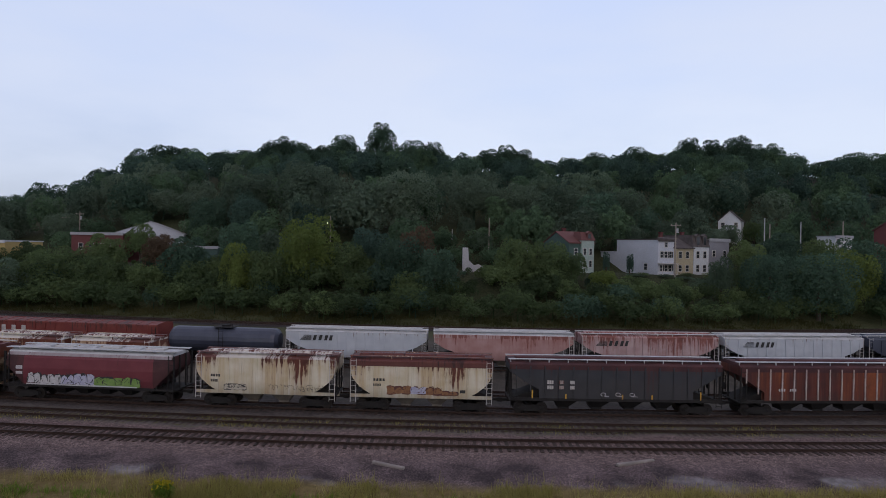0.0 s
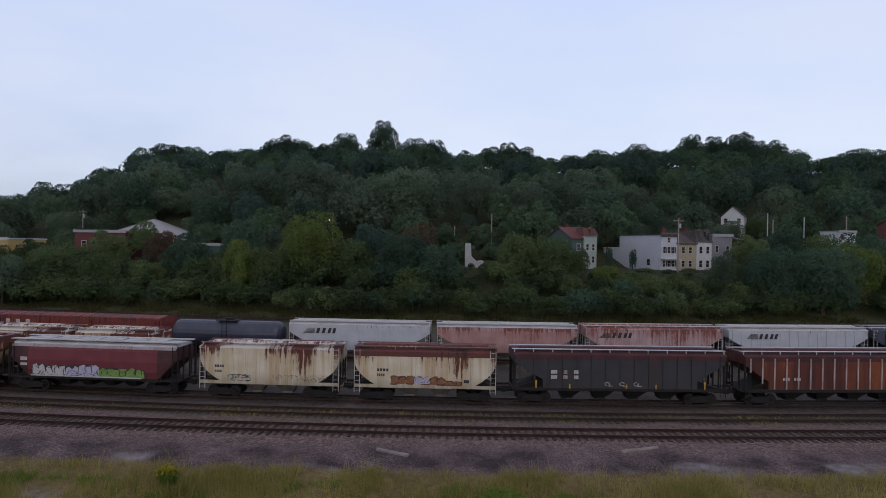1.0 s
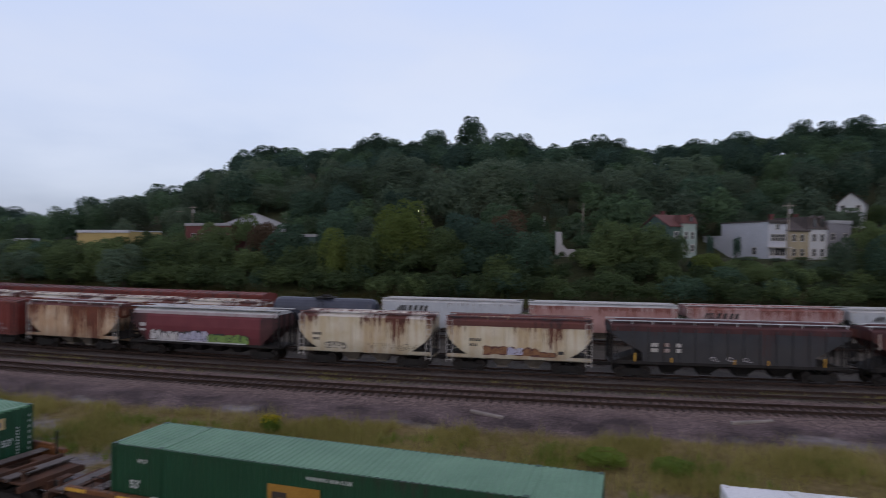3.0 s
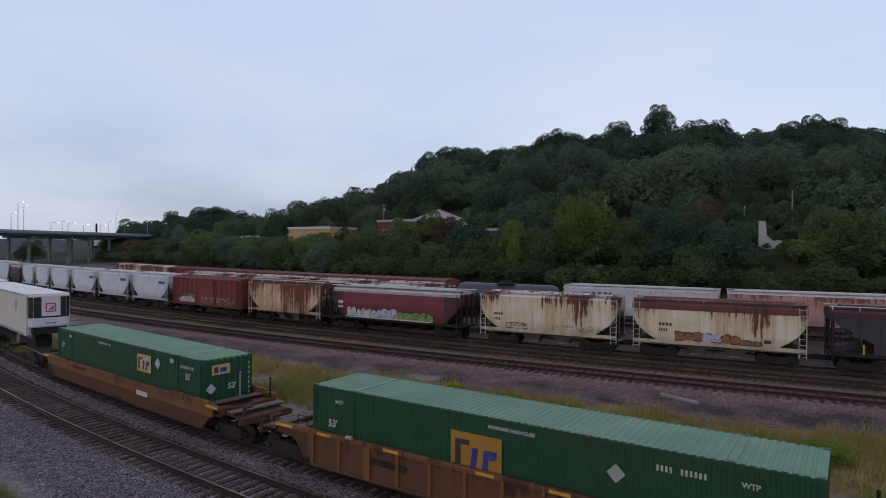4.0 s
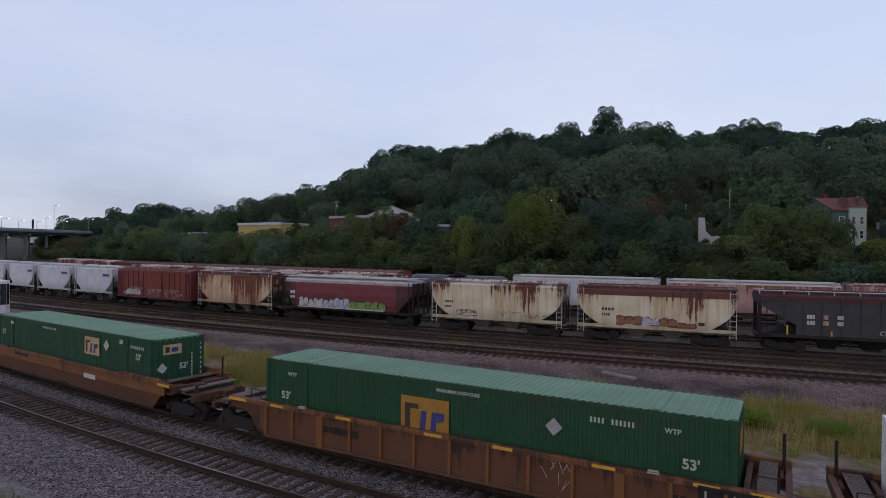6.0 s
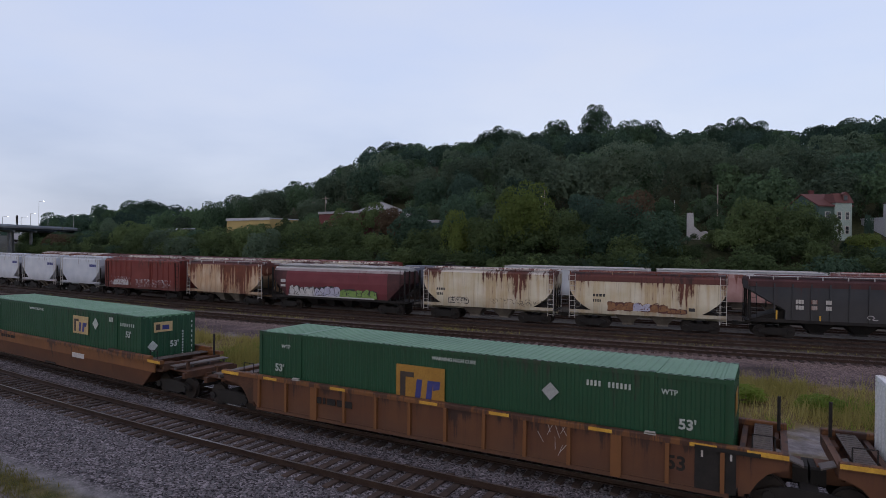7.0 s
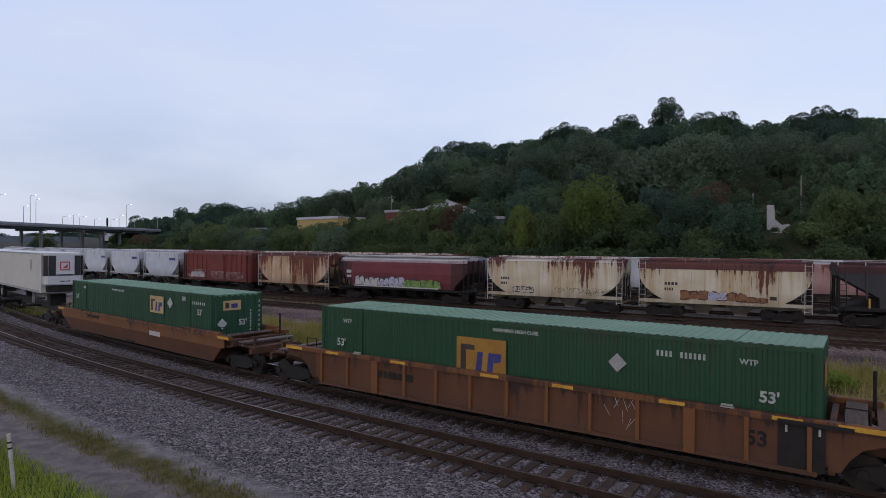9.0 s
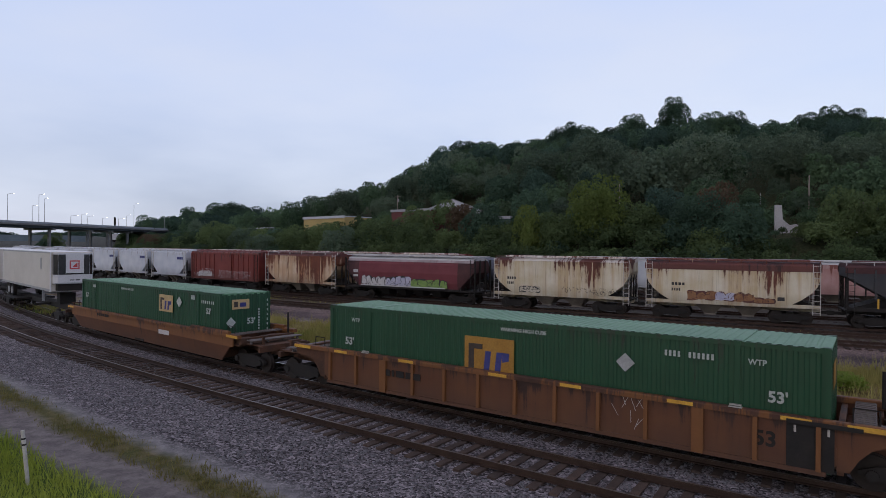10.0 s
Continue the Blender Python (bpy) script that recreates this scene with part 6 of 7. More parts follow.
TREES = ((30.5, 71, 6.6, 3.2, "leaf_h", "dark green tree below the green house", 4), (-97, 79, 6.6, 3.2, "leaf_i", "green tree before the yellow warehouse", 2), (-84, 80, 7, 3.6, "leaf_h", "dark green tree by the street", 0), (-90, 79, 6.6, 3.4, "leaf_h", "dark green tree before the yellow warehouse", 1), (-103, 80, 6.0, 3.6, "leaf_i", "green tree before the yellow warehouse", 3), (70, 84, 8, 4, "leaf_i", "green tree behind the row of houses", 0), (78, 86, 9.5, 5, "leaf_a", "dark green tree by the street", 1), (85, 84, 9.5, 4.6, "leaf_i", "green tree by the street", 2), (94.5, 85, 10.6, 5.2, "leaf_a", "dark green tree before the low white house", 3), (105, 86, 11.0, 5.5, "leaf_i", "green tree before the red house", 4), (112, 84, 9, 5, "leaf_a", "dark green tree by the street", 0),
         (-66, 92, 9.0, 4, "leaf_i", "green tree before the gabled shed", 1), (-55, 104, 12, 5, "leaf_a", "dark green tree behind the shelter", 3), (-44, 102, 12, 5.5, "leaf_c", "blue-green tree behind the shelter", 4), (-86, 84, 5, 3, "leaf_i", "green bush before the brick building", 0), (-28, 96, 12, 5, "leaf_c", "blue-green tree behind the bank", 2),
         (78, 112, 6.0, 4.0, "leaf_f", "pale green tree before the hillside house", 1), (87, 117, 6.5, 3.0, "leaf_i", "green tree before the hillside house", 3), (-252, 98, 9.5, 4.6, "leaf_i", "dark green tree near the viaduct", 0), (-247, 92, 6.5, 3.4, "leaf_a", "dark green tree near the viaduct", 1), (-232, 131, 8, 5, "leaf_a", "dark green tree near the viaduct", 2), (-205, 112, 8, 5.5, "leaf_e", "reddish tree near the street", 3), (-222, 119, 8.0, 5, "leaf_e", "reddish tree below the viaduct", 1), (-214, 126, 8, 5, "leaf_a", "dark green tree below the viaduct", 4), (-207, 118, 7, 5, "leaf_a", "dark green tree below the viaduct", 0), (-89, 72, 9.5, 5, "leaf_i", "green tree before the warehouse", 2), (-64, 74, 9.5, 4.6, "leaf_i", "green tree before the brick building", 0), (-19.9, 66, 14.5, 6.6, "leaf_d", "large yellow-green tree on the bank", 0), (-32, 62, 11, 3.4, "leaf_d", "slim yellow-green tree on the bank", 1), (-27, 63, 9.5, 4.5, "leaf_i", "round green tree on the bank", 2),
         (-52, 74, 9.0, 4.0, "leaf_e", "reddish-brown tree before the gabled shed", 3), (-70, 68, 10, 6, "leaf_i", "broad green tree on the bank", 4), (-78, 64, 9.5, 5, "leaf_f", "pale green tree on the bank", 0), (-2, 66, 10.5, 5.5, "leaf_a", "dark green tree on the bank", 1), (4, 64, 9.5, 5.0, "leaf_a", "dark green tree on the bank", 2),
         (19.5, 68, 10.5, 4.5, "leaf_i", "upright green tree beside the ruined wall", 3), (25.5, 68, 10, 4.2, "leaf_i", "green tree on the bank", 4), (0.5, 70, 11, 4, "leaf_e", "brownish tree on the bank", 0), (66, 66, 12, 5.5, "leaf_a", "dark green tree beside the houses", 1), (75, 66, 13, 6.5, "leaf_a", "dark broad tree beside the houses", 2),
         (84, 72, 12, 5.5, "leaf_d", "tree with yellowing leaves", 3), (93, 70, 12.5, 6, "leaf_a", "dark green tree at the edge of the woods", 4), (58, 68, 9.5, 2.6, "leaf_f", "thin pale tree before the grey house", 0), (-44, 68, 10, 5, "leaf_a", "dark green tree on the bank", 1), (-9, 72, 10, 4, "leaf_c", "blue-green conifer-like tree on the bank", 2),
         (-98, 72, 9.5, 6, "leaf_i", "broad green tree on the bank", 3), (-112, 74, 8, 5, "leaf_f", "pale green tree on the bank", 4), (-128, 84, 9, 5.5, "leaf_f", "pale green tree by the street", 1), (-140, 88, 9, 6, "leaf_i", "green tree by the street", 2), (-158, 100, 10, 6.5, "leaf_i", "broad green tree at the foot of the hill", 3), (-60, 66, 8, 4.5, "leaf_i", "green tree on the bank", 1),
         (43, 68, 2.6, 2.4, "leaf_i", "green tree below the white house", 4), (50, 68, 2.8, 2.4, "leaf_i", "green tree below the white house", 0), (36, 69, 4.4, 3.2, "leaf_d", "yellow-green bushy tree below the green house", 2), (-36, 74, 11, 4.5, "leaf_a", "dark green tree on the bank", 3), (-13, 66, 9.5, 4.4, "leaf_i", "green tree on the bank", 4), (14, 71, 3.2, 2.4, "leaf_i", "green tree before the ruined wall", 1))
for row in TREES:
    tree(*row)
for x, y, h, rad in ((39.4, 80.5, 5.0, 0.8), (43.9, 78.8, 4.8, 0.8)):
    tree(x, y, h, rad, "leaf_c", "dark columnar cypress before the white house", 2, 0.5)


# ---- houses along the street ----
def house(m, w, d, h, label, wall, roof="roof_shingle", kind="flat", rise=2.0, front=(), left=(), right=(), chimney=None, category="house"):
    """A house: front along local -y, w wide, d deep, h to the eaves. Windows: (u, z, width, height) on a side."""
    ho = thing("house", m, label, category, "houses along the street")
    part("wall", Shape().box(-w / 2, w / 2, -d / 2, d / 2, -1.5, h), wall, ho)
    if kind == "flat":
        part("roof", Shape().box(-w / 2 - 0.15, w / 2 + 0.15, -d / 2 - 0.15, d / 2 + 0.15, h, h + 0.25).box(-w / 2 - 0.15, w / 2 + 0.15, -d / 2 - 0.25, -d / 2 - 0.05, h - 0.3, h + 0.35), roof, ho)
    elif kind == "gable_x":   # ridge along x
        part("roof", Shape().prism([(-d / 2 - 0.3, h - 0.1), (0, h + rise), (d / 2 + 0.3, h - 0.1), (d / 2 + 0.3, h + 0.12), (0, h + rise + 0.22), (-d / 2 - 0.3, h + 0.12)], -w / 2 - 0.25, w / 2 + 0.25, "x"), roof, ho)
        part("gable", Shape().prism([(-d / 2, h), (d / 2, h), (0, h + rise)], -w / 2, w / 2, "x"), wall, ho)
    elif kind == "gable_y":
        part("roof", Shape().prism([(-w / 2 - 0.3, h - 0.1), (0, h + rise), (w / 2 + 0.3, h - 0.1), (w / 2 + 0.3, h + 0.12), (0, h + rise + 0.22), (-w / 2 - 0.3, h + 0.12)], -d / 2 - 0.25, d / 2 + 0.25), roof, ho)
        part("gable", Shape().prism([(-w / 2, h), (w / 2, h), (0, h + rise)], -d / 2, d / 2), wall, ho)
    elif kind == "mansard":
        part("roof", Shape().hexa([(-w / 2 - 0.2, -d / 2 - 0.2, h), (w / 2 + 0.2, -d / 2 - 0.2, h), (w / 2 + 0.2, d / 2, h), (-w / 2 - 0.2, d / 2, h), (-w / 2 + 0.1, -d / 2 + 0.8, h + rise), (w / 2 - 0.1, -d / 2 + 0.8, h + rise), (w / 2 - 0.1, d / 2 - 0.2, h + rise), (-w / 2 + 0.1, d / 2 - 0.2, h + rise)]), roof, ho)
        for u in ((-w * 0.22, w * 0.22) if w > 3.5 else (w * 0.1,)):
            dm = part("dormer", Shape().box(u - 0.55, u + 0.55, -d / 2 - 0.05, -d / 2 + 0.9, h + 0.2, h + rise - 0.25).prism([(u - 0.65, h + rise - 0.25), (u + 0.65, h + rise - 0.25), (u, h + rise + 0.25)], -d / 2 - 0.1, -d / 2 + 0.9), roof, ho)
            part("pane", Shape().box(u - 0.32, u + 0.32, -d / 2 - 0.08, -d / 2 - 0.05, h + 0.45, h + rise - 0.45), "glass", dm)
    for side, wins in (("f", front), ("l", left), ("r", right)):
        for u, z, ww, hh in wins:
            if side == "f":
                mm = pose(u, -d / 2, z)
            elif side == "l":
                mm = pose(-w / 2, u, z, 0, 0, -90)
            else:
                mm = pose(w / 2, u, z, 0, 0, 90)
            fr = Shape()
            for a, b, c, e in ((-ww / 2 - 0.1, ww / 2 + 0.1, hh / 2, hh / 2 + 0.12), (-ww / 2 - 0.14, ww / 2 + 0.14, -hh / 2 - 0.12, -hh / 2), (-ww / 2 - 0.1, -ww / 2, -hh / 2, hh / 2), (ww / 2, ww / 2 + 0.1, -hh / 2, hh / 2), (-ww / 2, ww / 2, -0.03, 0.03)):
                fr.box(a, b, -0.07, 0.02, c, e)
            win = part("window", fr, "white_trim", ho, "", mm)
            part("pane", Shape().box(-ww / 2, ww / 2, -0.03, 0.0, -hh / 2, hh / 2), "glass", win)
    if chimney:
        cx, cy, cz = chimney
        part("chimney", Shape().box(cx - 0.35, cx + 0.35, cy - 0.3, cy + 0.3, h, cz).box(cx - 0.42, cx + 0.42, cy - 0.37, cy + 0.37, cz - 0.2, cz), "brick_wall", ho)
    return ho


def plot(x, y, turn=0.0, z=None):
    return pose(x, y, float(ground_z(x, y)) - 0.1 if z is None else z, 0, 0, turn)


# the white end house: its long blank wall and a narrow front with windows
TURN = 25.0
ux, uy = math.cos(radians(TURN)), math.sin(radians(TURN))
cx0, cy0 = 50.48, 81.73      # the corner between blank wall and front


def row_house(along, width, depth, **kw):
    """Along the street from the white house's corner."""
    x = cx0 + ux * (along + width / 2) - uy * depth / 2
    y = cy0 + uy * (along + width / 2) + ux * depth / 2
    return pose(x, y, 8.3, 0, 0, TURN)


wins3 = [(u, z, 0.7, 1.25) for z in (1.7, 4.6) for u in (-1.2, 0.0, 1.2)]
house(row_house(0, 4.4, 13.2), 4.4, 13.2, 7.7, "tall white end house with a long blank side wall", "white_wall", "roof_shingle", "flat", front=wins3 + [(0, 6.7, 0.7, 0.9)], left=[(-3.0, 1.9, 0.9, 1.3)])
for z in (1.7, 4.6):
    for u in (-1.2, 0.0, 1.2):
        part("shutter", Shape().box(u + 0.42, u + 0.74, -6.66, -6.6, z - 0.62, z + 0.62), "ink", bpy.data.objects["house"], "black shutter")
part("annex", Shape().box(-2.2, 1.6, 6.6, 12.4, -1.5, 4.9).box(-2.35, 1.7, 6.6, 12.5, 4.9, 5.1), "white_wall", bpy.data.objects["house"])
house(row_house(4.5, 5.4, 9.5), 5.4, 9.5, 6.0, "grey and tan row house with a dormer", "tan_wall", "roof_shingle", "gable_x", 2.2, front=[(u, z, 0.8, 1.3) for z in (1.7, 4.6) for u in (-1.0, 1.0)], left=[(0, 4.5, 0.7, 1.0)], chimney=(-1.2, 1.0, 9.6))
house(row_house(10.0, 4.4, 9.5), 4.4, 9.5, 6.4, "white row house with a brown mansard roof", "pale_wall", "roof_shingle", "mansard", 2.6, front=[(u, z, 0.8, 1.4) for z in (1.7, 4.7) for u in (-1.0, 1.0)], chimney=(1.0, 2.0, 9.8))
house(row_house(14.5, 6.0, 9.0), 6.0, 9.0, 8.0, "pale grey flat-roofed house at the end of the row", "grey_wall", "steel_roof", "flat", front=[(u, z, 0.8, 1.3) for z in (2.0, 5.0) for u in (-1.6, 1.6)])
part("porch", Shape().box(-2.2, 2.2, -7.9, -6.6, 0.3, 0.45).box(-2.1, -2.0, -7.85, -7.75, 0.45, 2.6).box(2.0, 2.1, -7.85, -7.75, 0.45, 2.6).box(-2.3, 2.3, -8.0, -6.6, 2.6, 2.75), "white_trim", bpy.data.objects["house"])
# the green house with a red roof
house(plot(32.6, 87.5, 24, 8.6), 6.2, 10.0, 6.4, "dark green house with a reddish roof and mint front", "green_wall", "red_roof", "gable_x", 2.4, front=[(-1.4, 4.6, 0.8, 1.3), (1.2, 4.6, 0.8, 1.3)], chimney=(-0.6, 1.0, 9.8))
house(plot(35.4, 84.6, 24, 8.6), 3.2, 3.2, 7.0, "narrow mint-green house front with a dormer", "mint_wall", "red_roof", "mansard", 1.8, front=[(-0.8, 2.0, 0.6, 1.3), (0.7, 2.0, 0.6, 1.3), (-0.8, 4.6, 0.6, 1.3), (0.7, 4.6, 0.6, 1.3)])
# the white house up the hill, those beyond, and the bright wall left standing
house(plot(82.3, 120, -30, 17.4), 5.6, 7.0, 4.6, "white gabled house among the hillside trees", "pale_wall", "roof_shingle", "gable_y", 2.7, front=[(-1.6, 3.6, 0.8, 1.2), (1.6, 3.6, 0.8, 1.2)])
house(plot(94.4, 94, 15, 13.0), 4.6, 5.0, 4.6, "low white house behind the trees", "pale_wall", "steel_roof", "flat", front=[(-1.5, 3.5, 0.8, 1.2)])
house(plot(108.6, 95, 15, 11.8), 5.0, 6.0, 7.6, "red brick house behind the trees", "brick_wall", "red_roof", "gable_x", 1.6, front=[(-1.0, 5.2, 0.8, 1.2)])
ruin = thing("ruined_wall", plot(11.4, 77.4, 10, 8.0), "pale ruined wall standing among bushes", "wall")
part("wall", Shape().prism([(-2.2, -1.0), (2.4, -1.0), (2.4, 1.6), (1.2, 2.2), (0.2, 2.0), (-0.9, 3.0), (-1.1, 5.6), (-2.2, 5.6)], -0.25, 0.25), "ruin_wall", ruin)
house(plot(21.5, 84.0, 15, 8.4), 2.6, 3.0, 5.6, "small pale outbuilding half hidden by trees", "pale_wall", "roof_shingle", "flat", front=[(0, 4.0, 0.8, 1.1)])
# sheds and stores to the left
house(plot(-96.4, 86.0, -14, 8.6), 18.0, 9.0, 4.4, "low yellow warehouse with a pale roof edge", "yellow_wall", "white_wall", "flat", category="warehouse")
house(plot(-76.2, 97.0, -12, 10.0), 14.5, 8.0, 5.2, "long dark red brick building with a pale roof edge", "brick_wall", "steel_roof", "flat", front=[(u, 2.2, 1.2, 1.4) for u in (-4.5, -1.5, 1.5, 4.5)], category="building")
house(plot(-71.0, 108.0, 20, 11.0), 15.5, 12.0, 4.6, "pale gabled shed with a metal roof", "white_wall", "steel_roof", "gable_y", 2.9, front=[(-3, 2.6, 1.6, 1.2), (3, 2.6, 1.6, 1.2)], category="shed")
house(plot(-48.4, 88.5, -6, 9.6), 7.5, 6.0, 2.9, "low shelter with a pale flat roof", "green_wall", "steel_roof", "flat", category="shelter")


def pole(x, y, top, label, kind="plain", name="utility_pole"):
    z = float(ground_z(x, y)) - 0.3
    p = thing(name, pose(x, y, z), label, "pole", "street poles")
    H = top - z
    part("pole", Shape().tube((0, 0, 0), (0, 0, H), 0.16, 9, 0.11), "pole_wood" if kind != "steel" else "galv", p)
    if kind == "cross":
        part("crossarm", Shape().box(-1.1, 1.1, -0.06, 0.06, H - 0.7, H - 0.56).tube((-0.9, 0, H - 0.56), (-0.9, 0, H - 0.36), 0.05, 6).tube((0.9, 0, H - 0.56), (0.9, 0, H - 0.36), 0.05, 6).tube((0.3, 0, H - 0.56), (0.3, 0, H - 0.36), 0.05, 6), "pole_wood", p)
        part("transformer", Shape().tube((0.3, 0, H - 2.1), (0.3, 0, H - 1.2), 0.24, 10), "galv", p)
    if kind == "lamp":
        part("lamp_arm", Shape().tube((0, 0, H - 2.0), (-0.7, -0.5, H - 1.7), 0.04, 6), "galv", p)
        part("lamp_head", Shape().box(-0.95, -0.6, -0.65, -0.4, H - 1.8, H - 1.65), LAMP_MAT, p, "lit amber street lamp")
    return p


VIADUCT_LAMP, lt, lb = nodes_of("lit_white_lamp")
lb.inputs["Emission Color"].default_value, lb.inputs["Emission Strength"].default_value = (0.95, 0.97, 1.0, 1), 4.5
LAMP_MAT, lt, lb = nodes_of("lit_lamp")
lb.inputs["Emission Color"].default_value, lb.inputs["Emission Strength"].default_value = (1.0, 0.85, 0.45, 1), 12.0
lb.inputs["Base Color"].default_value = (0.8, 0.7, 0.5, 1)
pole(6.6, 106.0, 18.2, "plain pale street pole", "steel")
pole(-68.1, 129.1, 25.0, "tall plain grey pole", "steel")
pole(-92.2, 110.4, 21.2, "utility pole with a transformer", "cross")
pole(-22.5, 97.0, 20.6, "street pole with a lit lamp", "lamp")
pole(-97.0, 112.0, 20.2, "utility pole with crossarm", "cross")
pole(-64.9, 112.0, 19.6, "utility pole with crossarm", "cross")
pole(15.4, 95.0, 20.6, "plain grey street pole", "plain")
pole(53.4, 79.6, 19.6, "utility pole with crossarm before the houses", "cross")
pole(77.6, 92.0, 21.6, "plain pale street pole", "steel")
pole(78.8, 92.0, 20.3, "plain grey street pole", "plain")
pole(85.7, 92.0, 20.8, "plain pale street pole", "steel")
pole(95.7, 93.0, 21.2, "plain grey street pole", "plain")

# ---- the viaduct that crosses the yard's far end ----
br = thing("road_viaduct", pose(0, 0, 0), "road viaduct of blue-grey steel girders and pale parapets", "bridge")
SPANS = (((-200.5, 10.0), (-248.0, 135.0)), ((-248.0, 135.0), (-286.0, 192.0)))


def on_viaduct(t, side=0.0):
    """A place on the viaduct: 0 to 1 on its straight, 1 to 2 past the bend."""
    (ax, ay), (bx, by) = SPANS[0 if t <= 1 else 1]
    u = t if t <= 1 else t - 1
    ln = math.hypot(bx - ax, by - ay)
    return ax + (bx - ax) * u + (by - ay) / ln * side, ay + (by - ay) * u - (bx - ax) / ln * side


def span(t0, t1, w, zl, zh):
    a, b, c, d = on_viaduct(t0, w), on_viaduct(t1, w), on_viaduct(t1, -w), on_viaduct(t0, -w)
    return Shape().hexa([(*p, zl) for p in (a, b, c, d)] + [(*p, zh) for p in (a, b, c, d)])


def edge(t0, t1, s0, s1, zl, zh):
    a, b, c, d = on_viaduct(t0, s1), on_viaduct(t1, s1), on_viaduct(t1, s0), on_viaduct(t0, s0)
    return Shape().hexa([(*p, zl) for p in (a, b, c, d)] + [(*p, zh) for p in (a, b, c, d)])


for t0, t1 in ((0.0, 1.0), (1.0001, 2.0)):
    part("deck", span(t0, t1, 6.6, 11.5, 12.1), "concrete", br)
    for s0, s1 in ((-6.6, -6.2), (6.2, 6.6)):
        part("parapet", edge(t0, t1, s0, s1, 12.1, 12.8), "parapet", br, "pale concrete parapet")
    for s0 in (-5.4, -1.8, 1.8, 5.4):
        part("girder", edge(t0, t1, s0 - 0.25, s0 + 0.25, 10.7, 11.5), "bridge_dark", br, "dark blue-grey steel girder")
for t in (0.12, 0.34, 0.553, 0.70, 0.79, 0.885, 0.98, 1.3, 1.7):
    x, y = on_viaduct(t)
    a = math.degrees(math.atan2(125.0, -47.5)) - 90
    part("pier", Shape().box(-6, 6, -0.6, 0.6, 10.0, 10.7).box(-4.3, -3.5, -0.4, 0.4, -1, 10.0).box(3.5, 4.3, -0.4, 0.4, -1, 10.0), "concrete", br, "", pose(x, y, 0, 0, 0, a))
for t, hh, arm in ((0.30, 9.0, 1.6), (0.40, 9.4, 1.6), (0.477, 6.2, 1.2), (0.499, 10.2, 1.4), (0.518, 9.0, 0.8), (0.614, 3.6, 2.2), (0.657, 4.4, 1.6), (0.68, 3.8, 2.2), (0.745, 3.4, 1.6), (0.82, 3.6, 2.0), (0.86, 5.4, 1.4), (0.897, 10.6, 1.6), (0.94, 4.0, 1.4), (1.2, 6.0, 1.6), (1.5, 6.5, 1.6)):
    x, y = on_viaduct(t, 5.9)
    lp = thing("street_lamp", pose(x, y, 12.1, 0, 0, 70), "viaduct street lamp on a slim pole, lit", "street lamp", "viaduct lamps")
    part("pole", Shape().tube((0, 0, 0), (0, 0, hh), 0.10, 8, 0.06).tube((0, 0, hh), (arm, 0, hh + 0.3), 0.05, 6), "galv", lp)
    part("lamp_head", Shape().box(arm - 0.1, arm + 0.3, -0.13, 0.13, hh + 0.24, hh + 0.34), VIADUCT_LAMP, lp, "lit lamp head")
x, y = on_viaduct(0.812, 5.0)
sp = thing("sign_post", pose(x, y, 12.1, 0, 0, 70), "dark slender post standing on the viaduct", "post")
part("post", Shape().box(-0.22, 0.22, -0.22, 0.22, 0, 4.4).box(-0.32, 0.32, -0.3, 0.3, 1.2, 4.0), "under", sp)
low = thing("low_bridge", pose(0, 0, 0), "lower blue-grey steel bridge beyond the viaduct", "bridge")
part("deck", Shape().hexa([(-340, 10, 6.0), (-274, 128, 6.0), (-279, 131, 6.0), (-345, 13, 6.0), (-340, 10, 8.8), (-274, 128, 8.8), (-279, 131, 8.8), (-345, 13, 8.8)]), "bridge_steel", low)
for x, y in ((-336, 20), (-318, 52), (-300, 84), (-284, 113)):
    part("pier", Shape().box(x - 1.0, x + 1.0, y - 2, y + 2, -1, 6.2), "concrete", low)


def truck(m, label, box="white_wall"):
    v = thing("box_truck", m, label, "truck")
    part("cargo_box", Shape().box(-4.5, 2.6, -1.25, 1.25, 1.1, 3.8, 0.05), box, v)
    part("cab", Shape().prism([(2.8, 0.6), (5.0, 0.6), (5.0, 1.7), (4.4, 2.9), (2.8, 2.9)], -1.2, 1.2), "white_trim", v)
    part("windscreen", Shape().prism([(4.55, 1.8), (4.99, 1.8), (4.5, 2.7), (4.42, 2.7)], -1.0, 1.0), "glass", v)
    part("chassis", Shape().box(-4.5, 4.6, -0.5, 0.5, 0.6, 1.1), "under", v)
    for x in (-3.2, 3.9):
        for y in (-1.1, 1.1):
            part("wheel", Shape().tube((x, y - 0.15, 0.5), (x, y + 0.15, 0.5), 0.5, 14), "under", v)
    return v


for x, y, t in ((-150, 108, 160), (-141, 104, 165)):
    truck(plot(x, y, t), "white box truck parked on the street")
truck(pose(-268, 138, float(ground_z(-268, 138)), 0, 0, 28), "white box truck on the road below the viaduct")

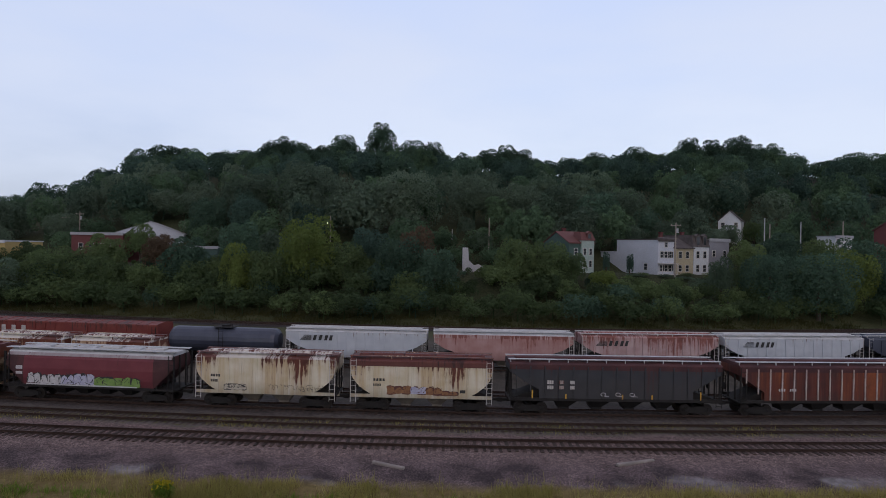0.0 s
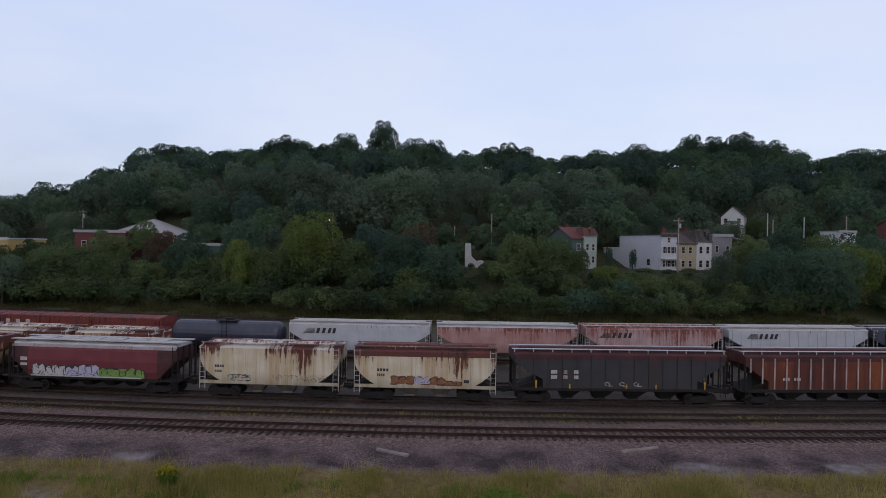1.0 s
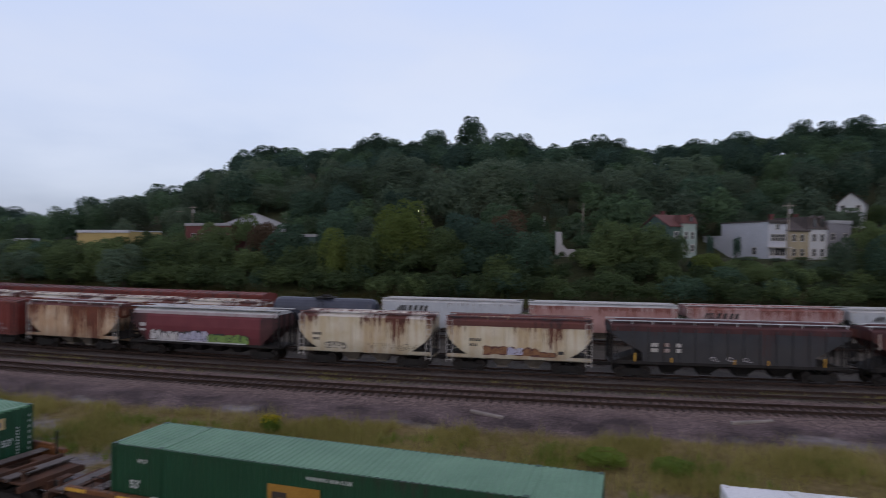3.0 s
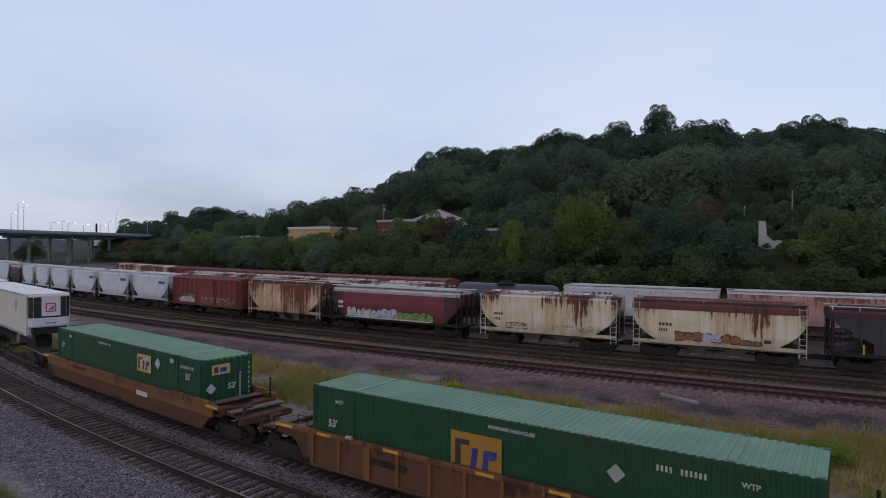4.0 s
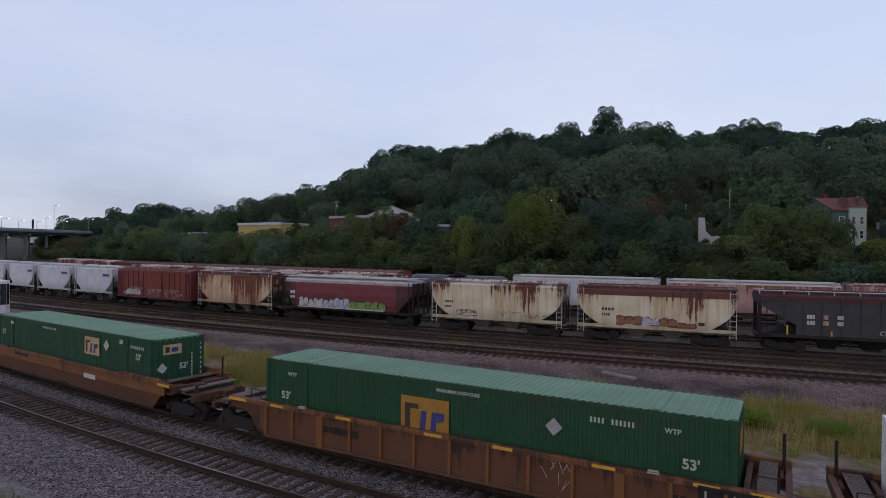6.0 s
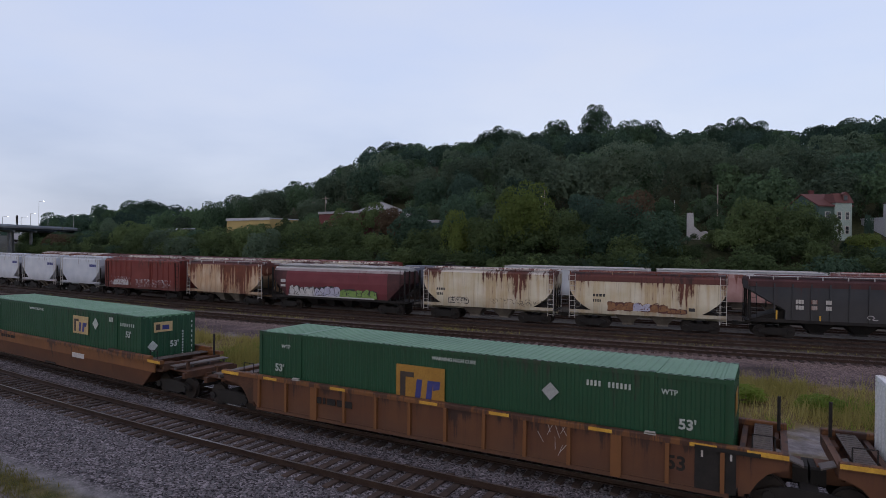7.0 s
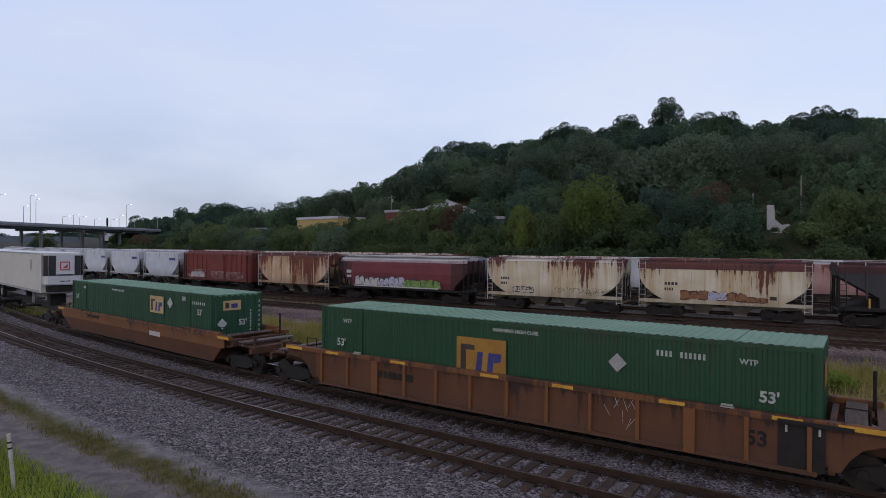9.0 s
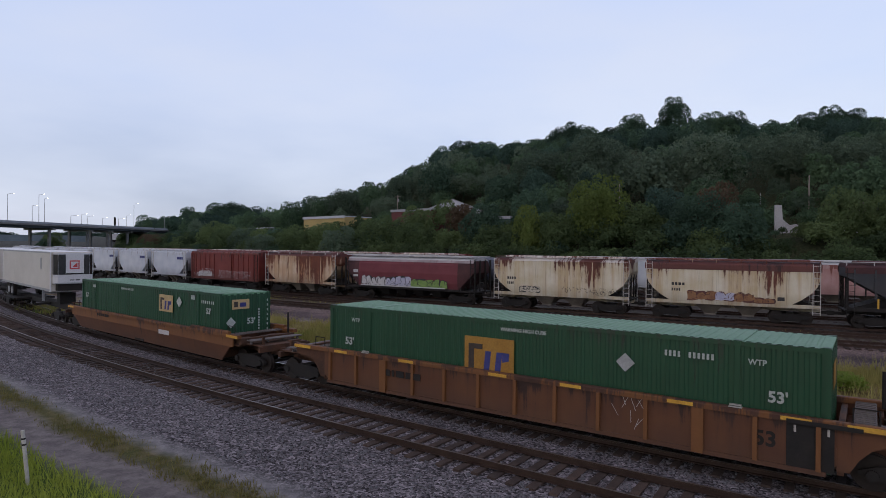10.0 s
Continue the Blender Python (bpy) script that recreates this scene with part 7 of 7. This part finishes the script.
# ---- yard clutter ----
for (xa, ya), (xb, yb) in (((3.91, -11.9), (5.6, -12.55)), ((18.7, -11.1), (21.0, -9.95))):
    a = math.atan2(yb - ya, xb - xa)
    Ln = math.hypot(xb - xa, yb - ya) + 0.3
    solid("timber", Shape().prism([(-0.12, 0), (0.12, 0), (0.13, 0.13), (0.09, 0.17), (-0.1, 0.16), (-0.13, 0.1)], -Ln / 2, Ln / 2, "x"), "log", pose((xa + xb) / 2, (ya + yb) / 2, ZG * 0.8 - 0.02, 0, 2, math.degrees(a)), "weathered grey timber lying on the cinders", "timber", "loose timbers")
wp = thing("marker_post", pose(-7.1, -39.9, -0.15, 3, -4, 10), "white marker post with dark bands in the grass", "post")
part("post", Shape().tube((0, 0, 0), (0, 0, 1.42), 0.045, 10), "white_trim", wp)
part("band", Shape().tube((0, 0, 1.06), (0, 0, 1.10), 0.049, 10), "under", wp)
part("band", Shape().tube((0, 0, 1.2), (0, 0, 1.24), 0.049, 10), "under", wp)


def blades(name, label, spots, material, h, w, seed, per=6, spread=0.14):
    """Tufts of bent blades; spots (n, 3)."""
    r = np.random.RandomState(seed)
    n = len(spots) * per
    base = np.repeat(spots, per, 0) + np.stack([r.normal(0, spread, n), r.normal(0, spread, n), np.zeros(n)], 1)
    a = r.uniform(0, 2 * np.pi, n)
    hh = h * r.uniform(0.45, 1.2, n)
    side = np.stack([np.cos(a), np.sin(a), np.zeros(n)], 1) * (w * r.uniform(0.6, 1.3, n))[:, None]
    lean = np.stack([r.normal(0, 0.3, n), r.normal(0, 0.3, n), np.ones(n)], 1) * hh[:, None]
    q = np.stack([base - side, base + side, base + lean + side * 0.25, base + lean - side * 0.25], 1)
    me = cloud_mesh(name, q.reshape(-1, 3), np.arange(n * 4).reshape(n, 4), material)
    return tagged(new(name, me), label, "grass", kind="stuff")


def strip(place, s0, s1, o0, o1, n, seed, clump=0.0):
    r = np.random.RandomState(seed)
    out = []
    while len(out) < n:
        s, o = r.uniform(s0, s1), r.uniform(o0, o1)
        m = place(s, o)
        p = m.translation
        k = noise.noise(Vector((p.x * 0.28, p.y * 0.28, seed)))
        if k < clump + r.uniform(-0.25, 0.25):
            continue
        out.append((p.x, p.y, float(ground_z(p.x, p.y)) - 0.08))
    return np.array(out)


blades("dry_grass", "tall dry yellow-green grass beside the cinders", strip(yard, -45, 60, 15.0, 21.5, 6500, 3, 0.02), "grass", 0.5, 0.014, 1, 11)
blades("dry_grass", "taller seeding weeds in the grass strip", strip(yard, -45, 60, 14.6, 22.5, 1500, 5, 0.1), "grass", 0.85, 0.012, 2, 6)
blades("green_weeds", "green weeds in the grass strip", strip(yard, -45, 60, 16.5, 22.5, 1300, 7, 0.22), "grass_green", 0.42, 0.02, 3, 9)
blades("weeds", "weeds growing along the disused track", strip(yard, -60, 60, 2.6, 5.6, 900, 9, 0.12), "grass", 0.2, 0.014, 4, 7)
blades("verge_grass", "thin dry grass strip beside the dirt road", strip(line, -60, 25, 8.5, 9.7, 1900, 11, 0.0), "verge", 0.14, 0.012, 5, 7, 0.1)
blades("verge_grass", "lush green grass beside the dirt road", strip(line, -45, 10, 10.9, 15.5, 9000, 13, -0.6), "lush", 0.3, 0.014, 6, 6, 0.12)
blades("bank_grass", "pale grass at the foot of the bank", strip(yard, -160, 95, -58, -52.4, 5000, 15, -0.2), "bank_grass", 0.45, 0.05, 7, 5, 0.4)


def bush(x, y, rad, h, leaf, label, t=0, flowers=0):
    z = float(ground_z(x, y)) - 0.15
    b = thing("bush", pose(x, y, z), label, "bush", "bushes in the grass strip")
    q = NEAR_T[t] * np.array([rad, rad, h * 0.5]) * 0.98 + np.array([0, 0, h * 0.5])
    part("foliage", cloud_mesh("foliage", q.reshape(-1, 3), np.arange(len(q) * 3).reshape(-1, 3), leaf, np.full(len(q) * 3, 0.6)), leaf, b)
    st = Shape()
    for k in range(5):
        a = k * 1.25
        st.tube((0, 0, 0), (math.cos(a) * rad * 0.5, math.sin(a) * rad * 0.5, h * 0.6), 0.02, 5, 0.008)
    part("stems", st, "bark", b)
    if flowers:
        r = np.random.RandomState(8)
        p = np.stack([r.normal(0, rad * 0.45, flowers), r.normal(0, rad * 0.4, flowers), h * r.uniform(0.78, 1.08, flowers)], 1)
        d = r.normal(size=(flowers, 4, 3)) * 0.05
        me = cloud_mesh("blossom", (p[:, None] + d).reshape(-1, 3), np.arange(flowers * 4).reshape(-1, 4), "flower")
        part("blossom", me, "flower", b, "yellow goldenrod blossom")


bush(-6.3, -17.2, 0.5, 1.1, "grass_green", "goldenrod bush with yellow flowers", 0, 90)
bush(-6.9, -16.7, 0.4, 0.9, "grass_green", "goldenrod bush with yellow flowers", 1, 50)
bush(0.6, -20.3, 0.9, 0.9, "leaf_f", "low green bush in the grass strip", 3)
bush(11.0, -18.2, 1.2, 0.9, "grass_green", "low green bush in the grass strip", 4)
bush(14.0, -18.6, 1.2, 0.8, "grass_green", "low green bush in the grass strip", 1)
bush(4.6, -20.6, 0.8, 0.8, "leaf_f", "low green bush in the grass strip", 0)

# loose ballast stones beside the near track
r = np.random.RandomState(4)
cube = np.array([[-1, -1, -1], [1, -1, -1], [1, 1, -1], [-1, 1, -1], [-0.7, -0.8, 1], [0.8, -0.6, 1], [0.6, 0.8, 1], [-0.8, 0.6, 1]], float)
faces = np.array([[4, 5, 6, 7], [0, 1, 5, 4], [1, 2, 6, 5], [2, 3, 7, 6], [3, 0, 4, 7]])
sv, sf = [], []
for i in range(9000):
    s, o = r.uniform(-26, 12), r.uniform(-2.2, 8.0)
    p = line(s, o).translation
    a, b = r.uniform(0, 6.28), r.uniform(0.018, 0.042)
    rot = np.array([[math.cos(a), -math.sin(a), 0], [math.sin(a), math.cos(a), 0], [0, 0, 1]])
    c = (cube * r.uniform(0.6, 1.2, (8, 3))) @ rot.T * np.array([b, b, b * 0.7])
    sv.append(c + np.array([p.x, p.y, -0.045]))
    sf.append(faces + 8 * i)
tagged(new("ballast_stones", cloud_mesh("ballast_stones", np.concatenate(sv), np.concatenate(sf), "stone")), "loose grey ballast stones beside the track", "ballast", kind="stuff")
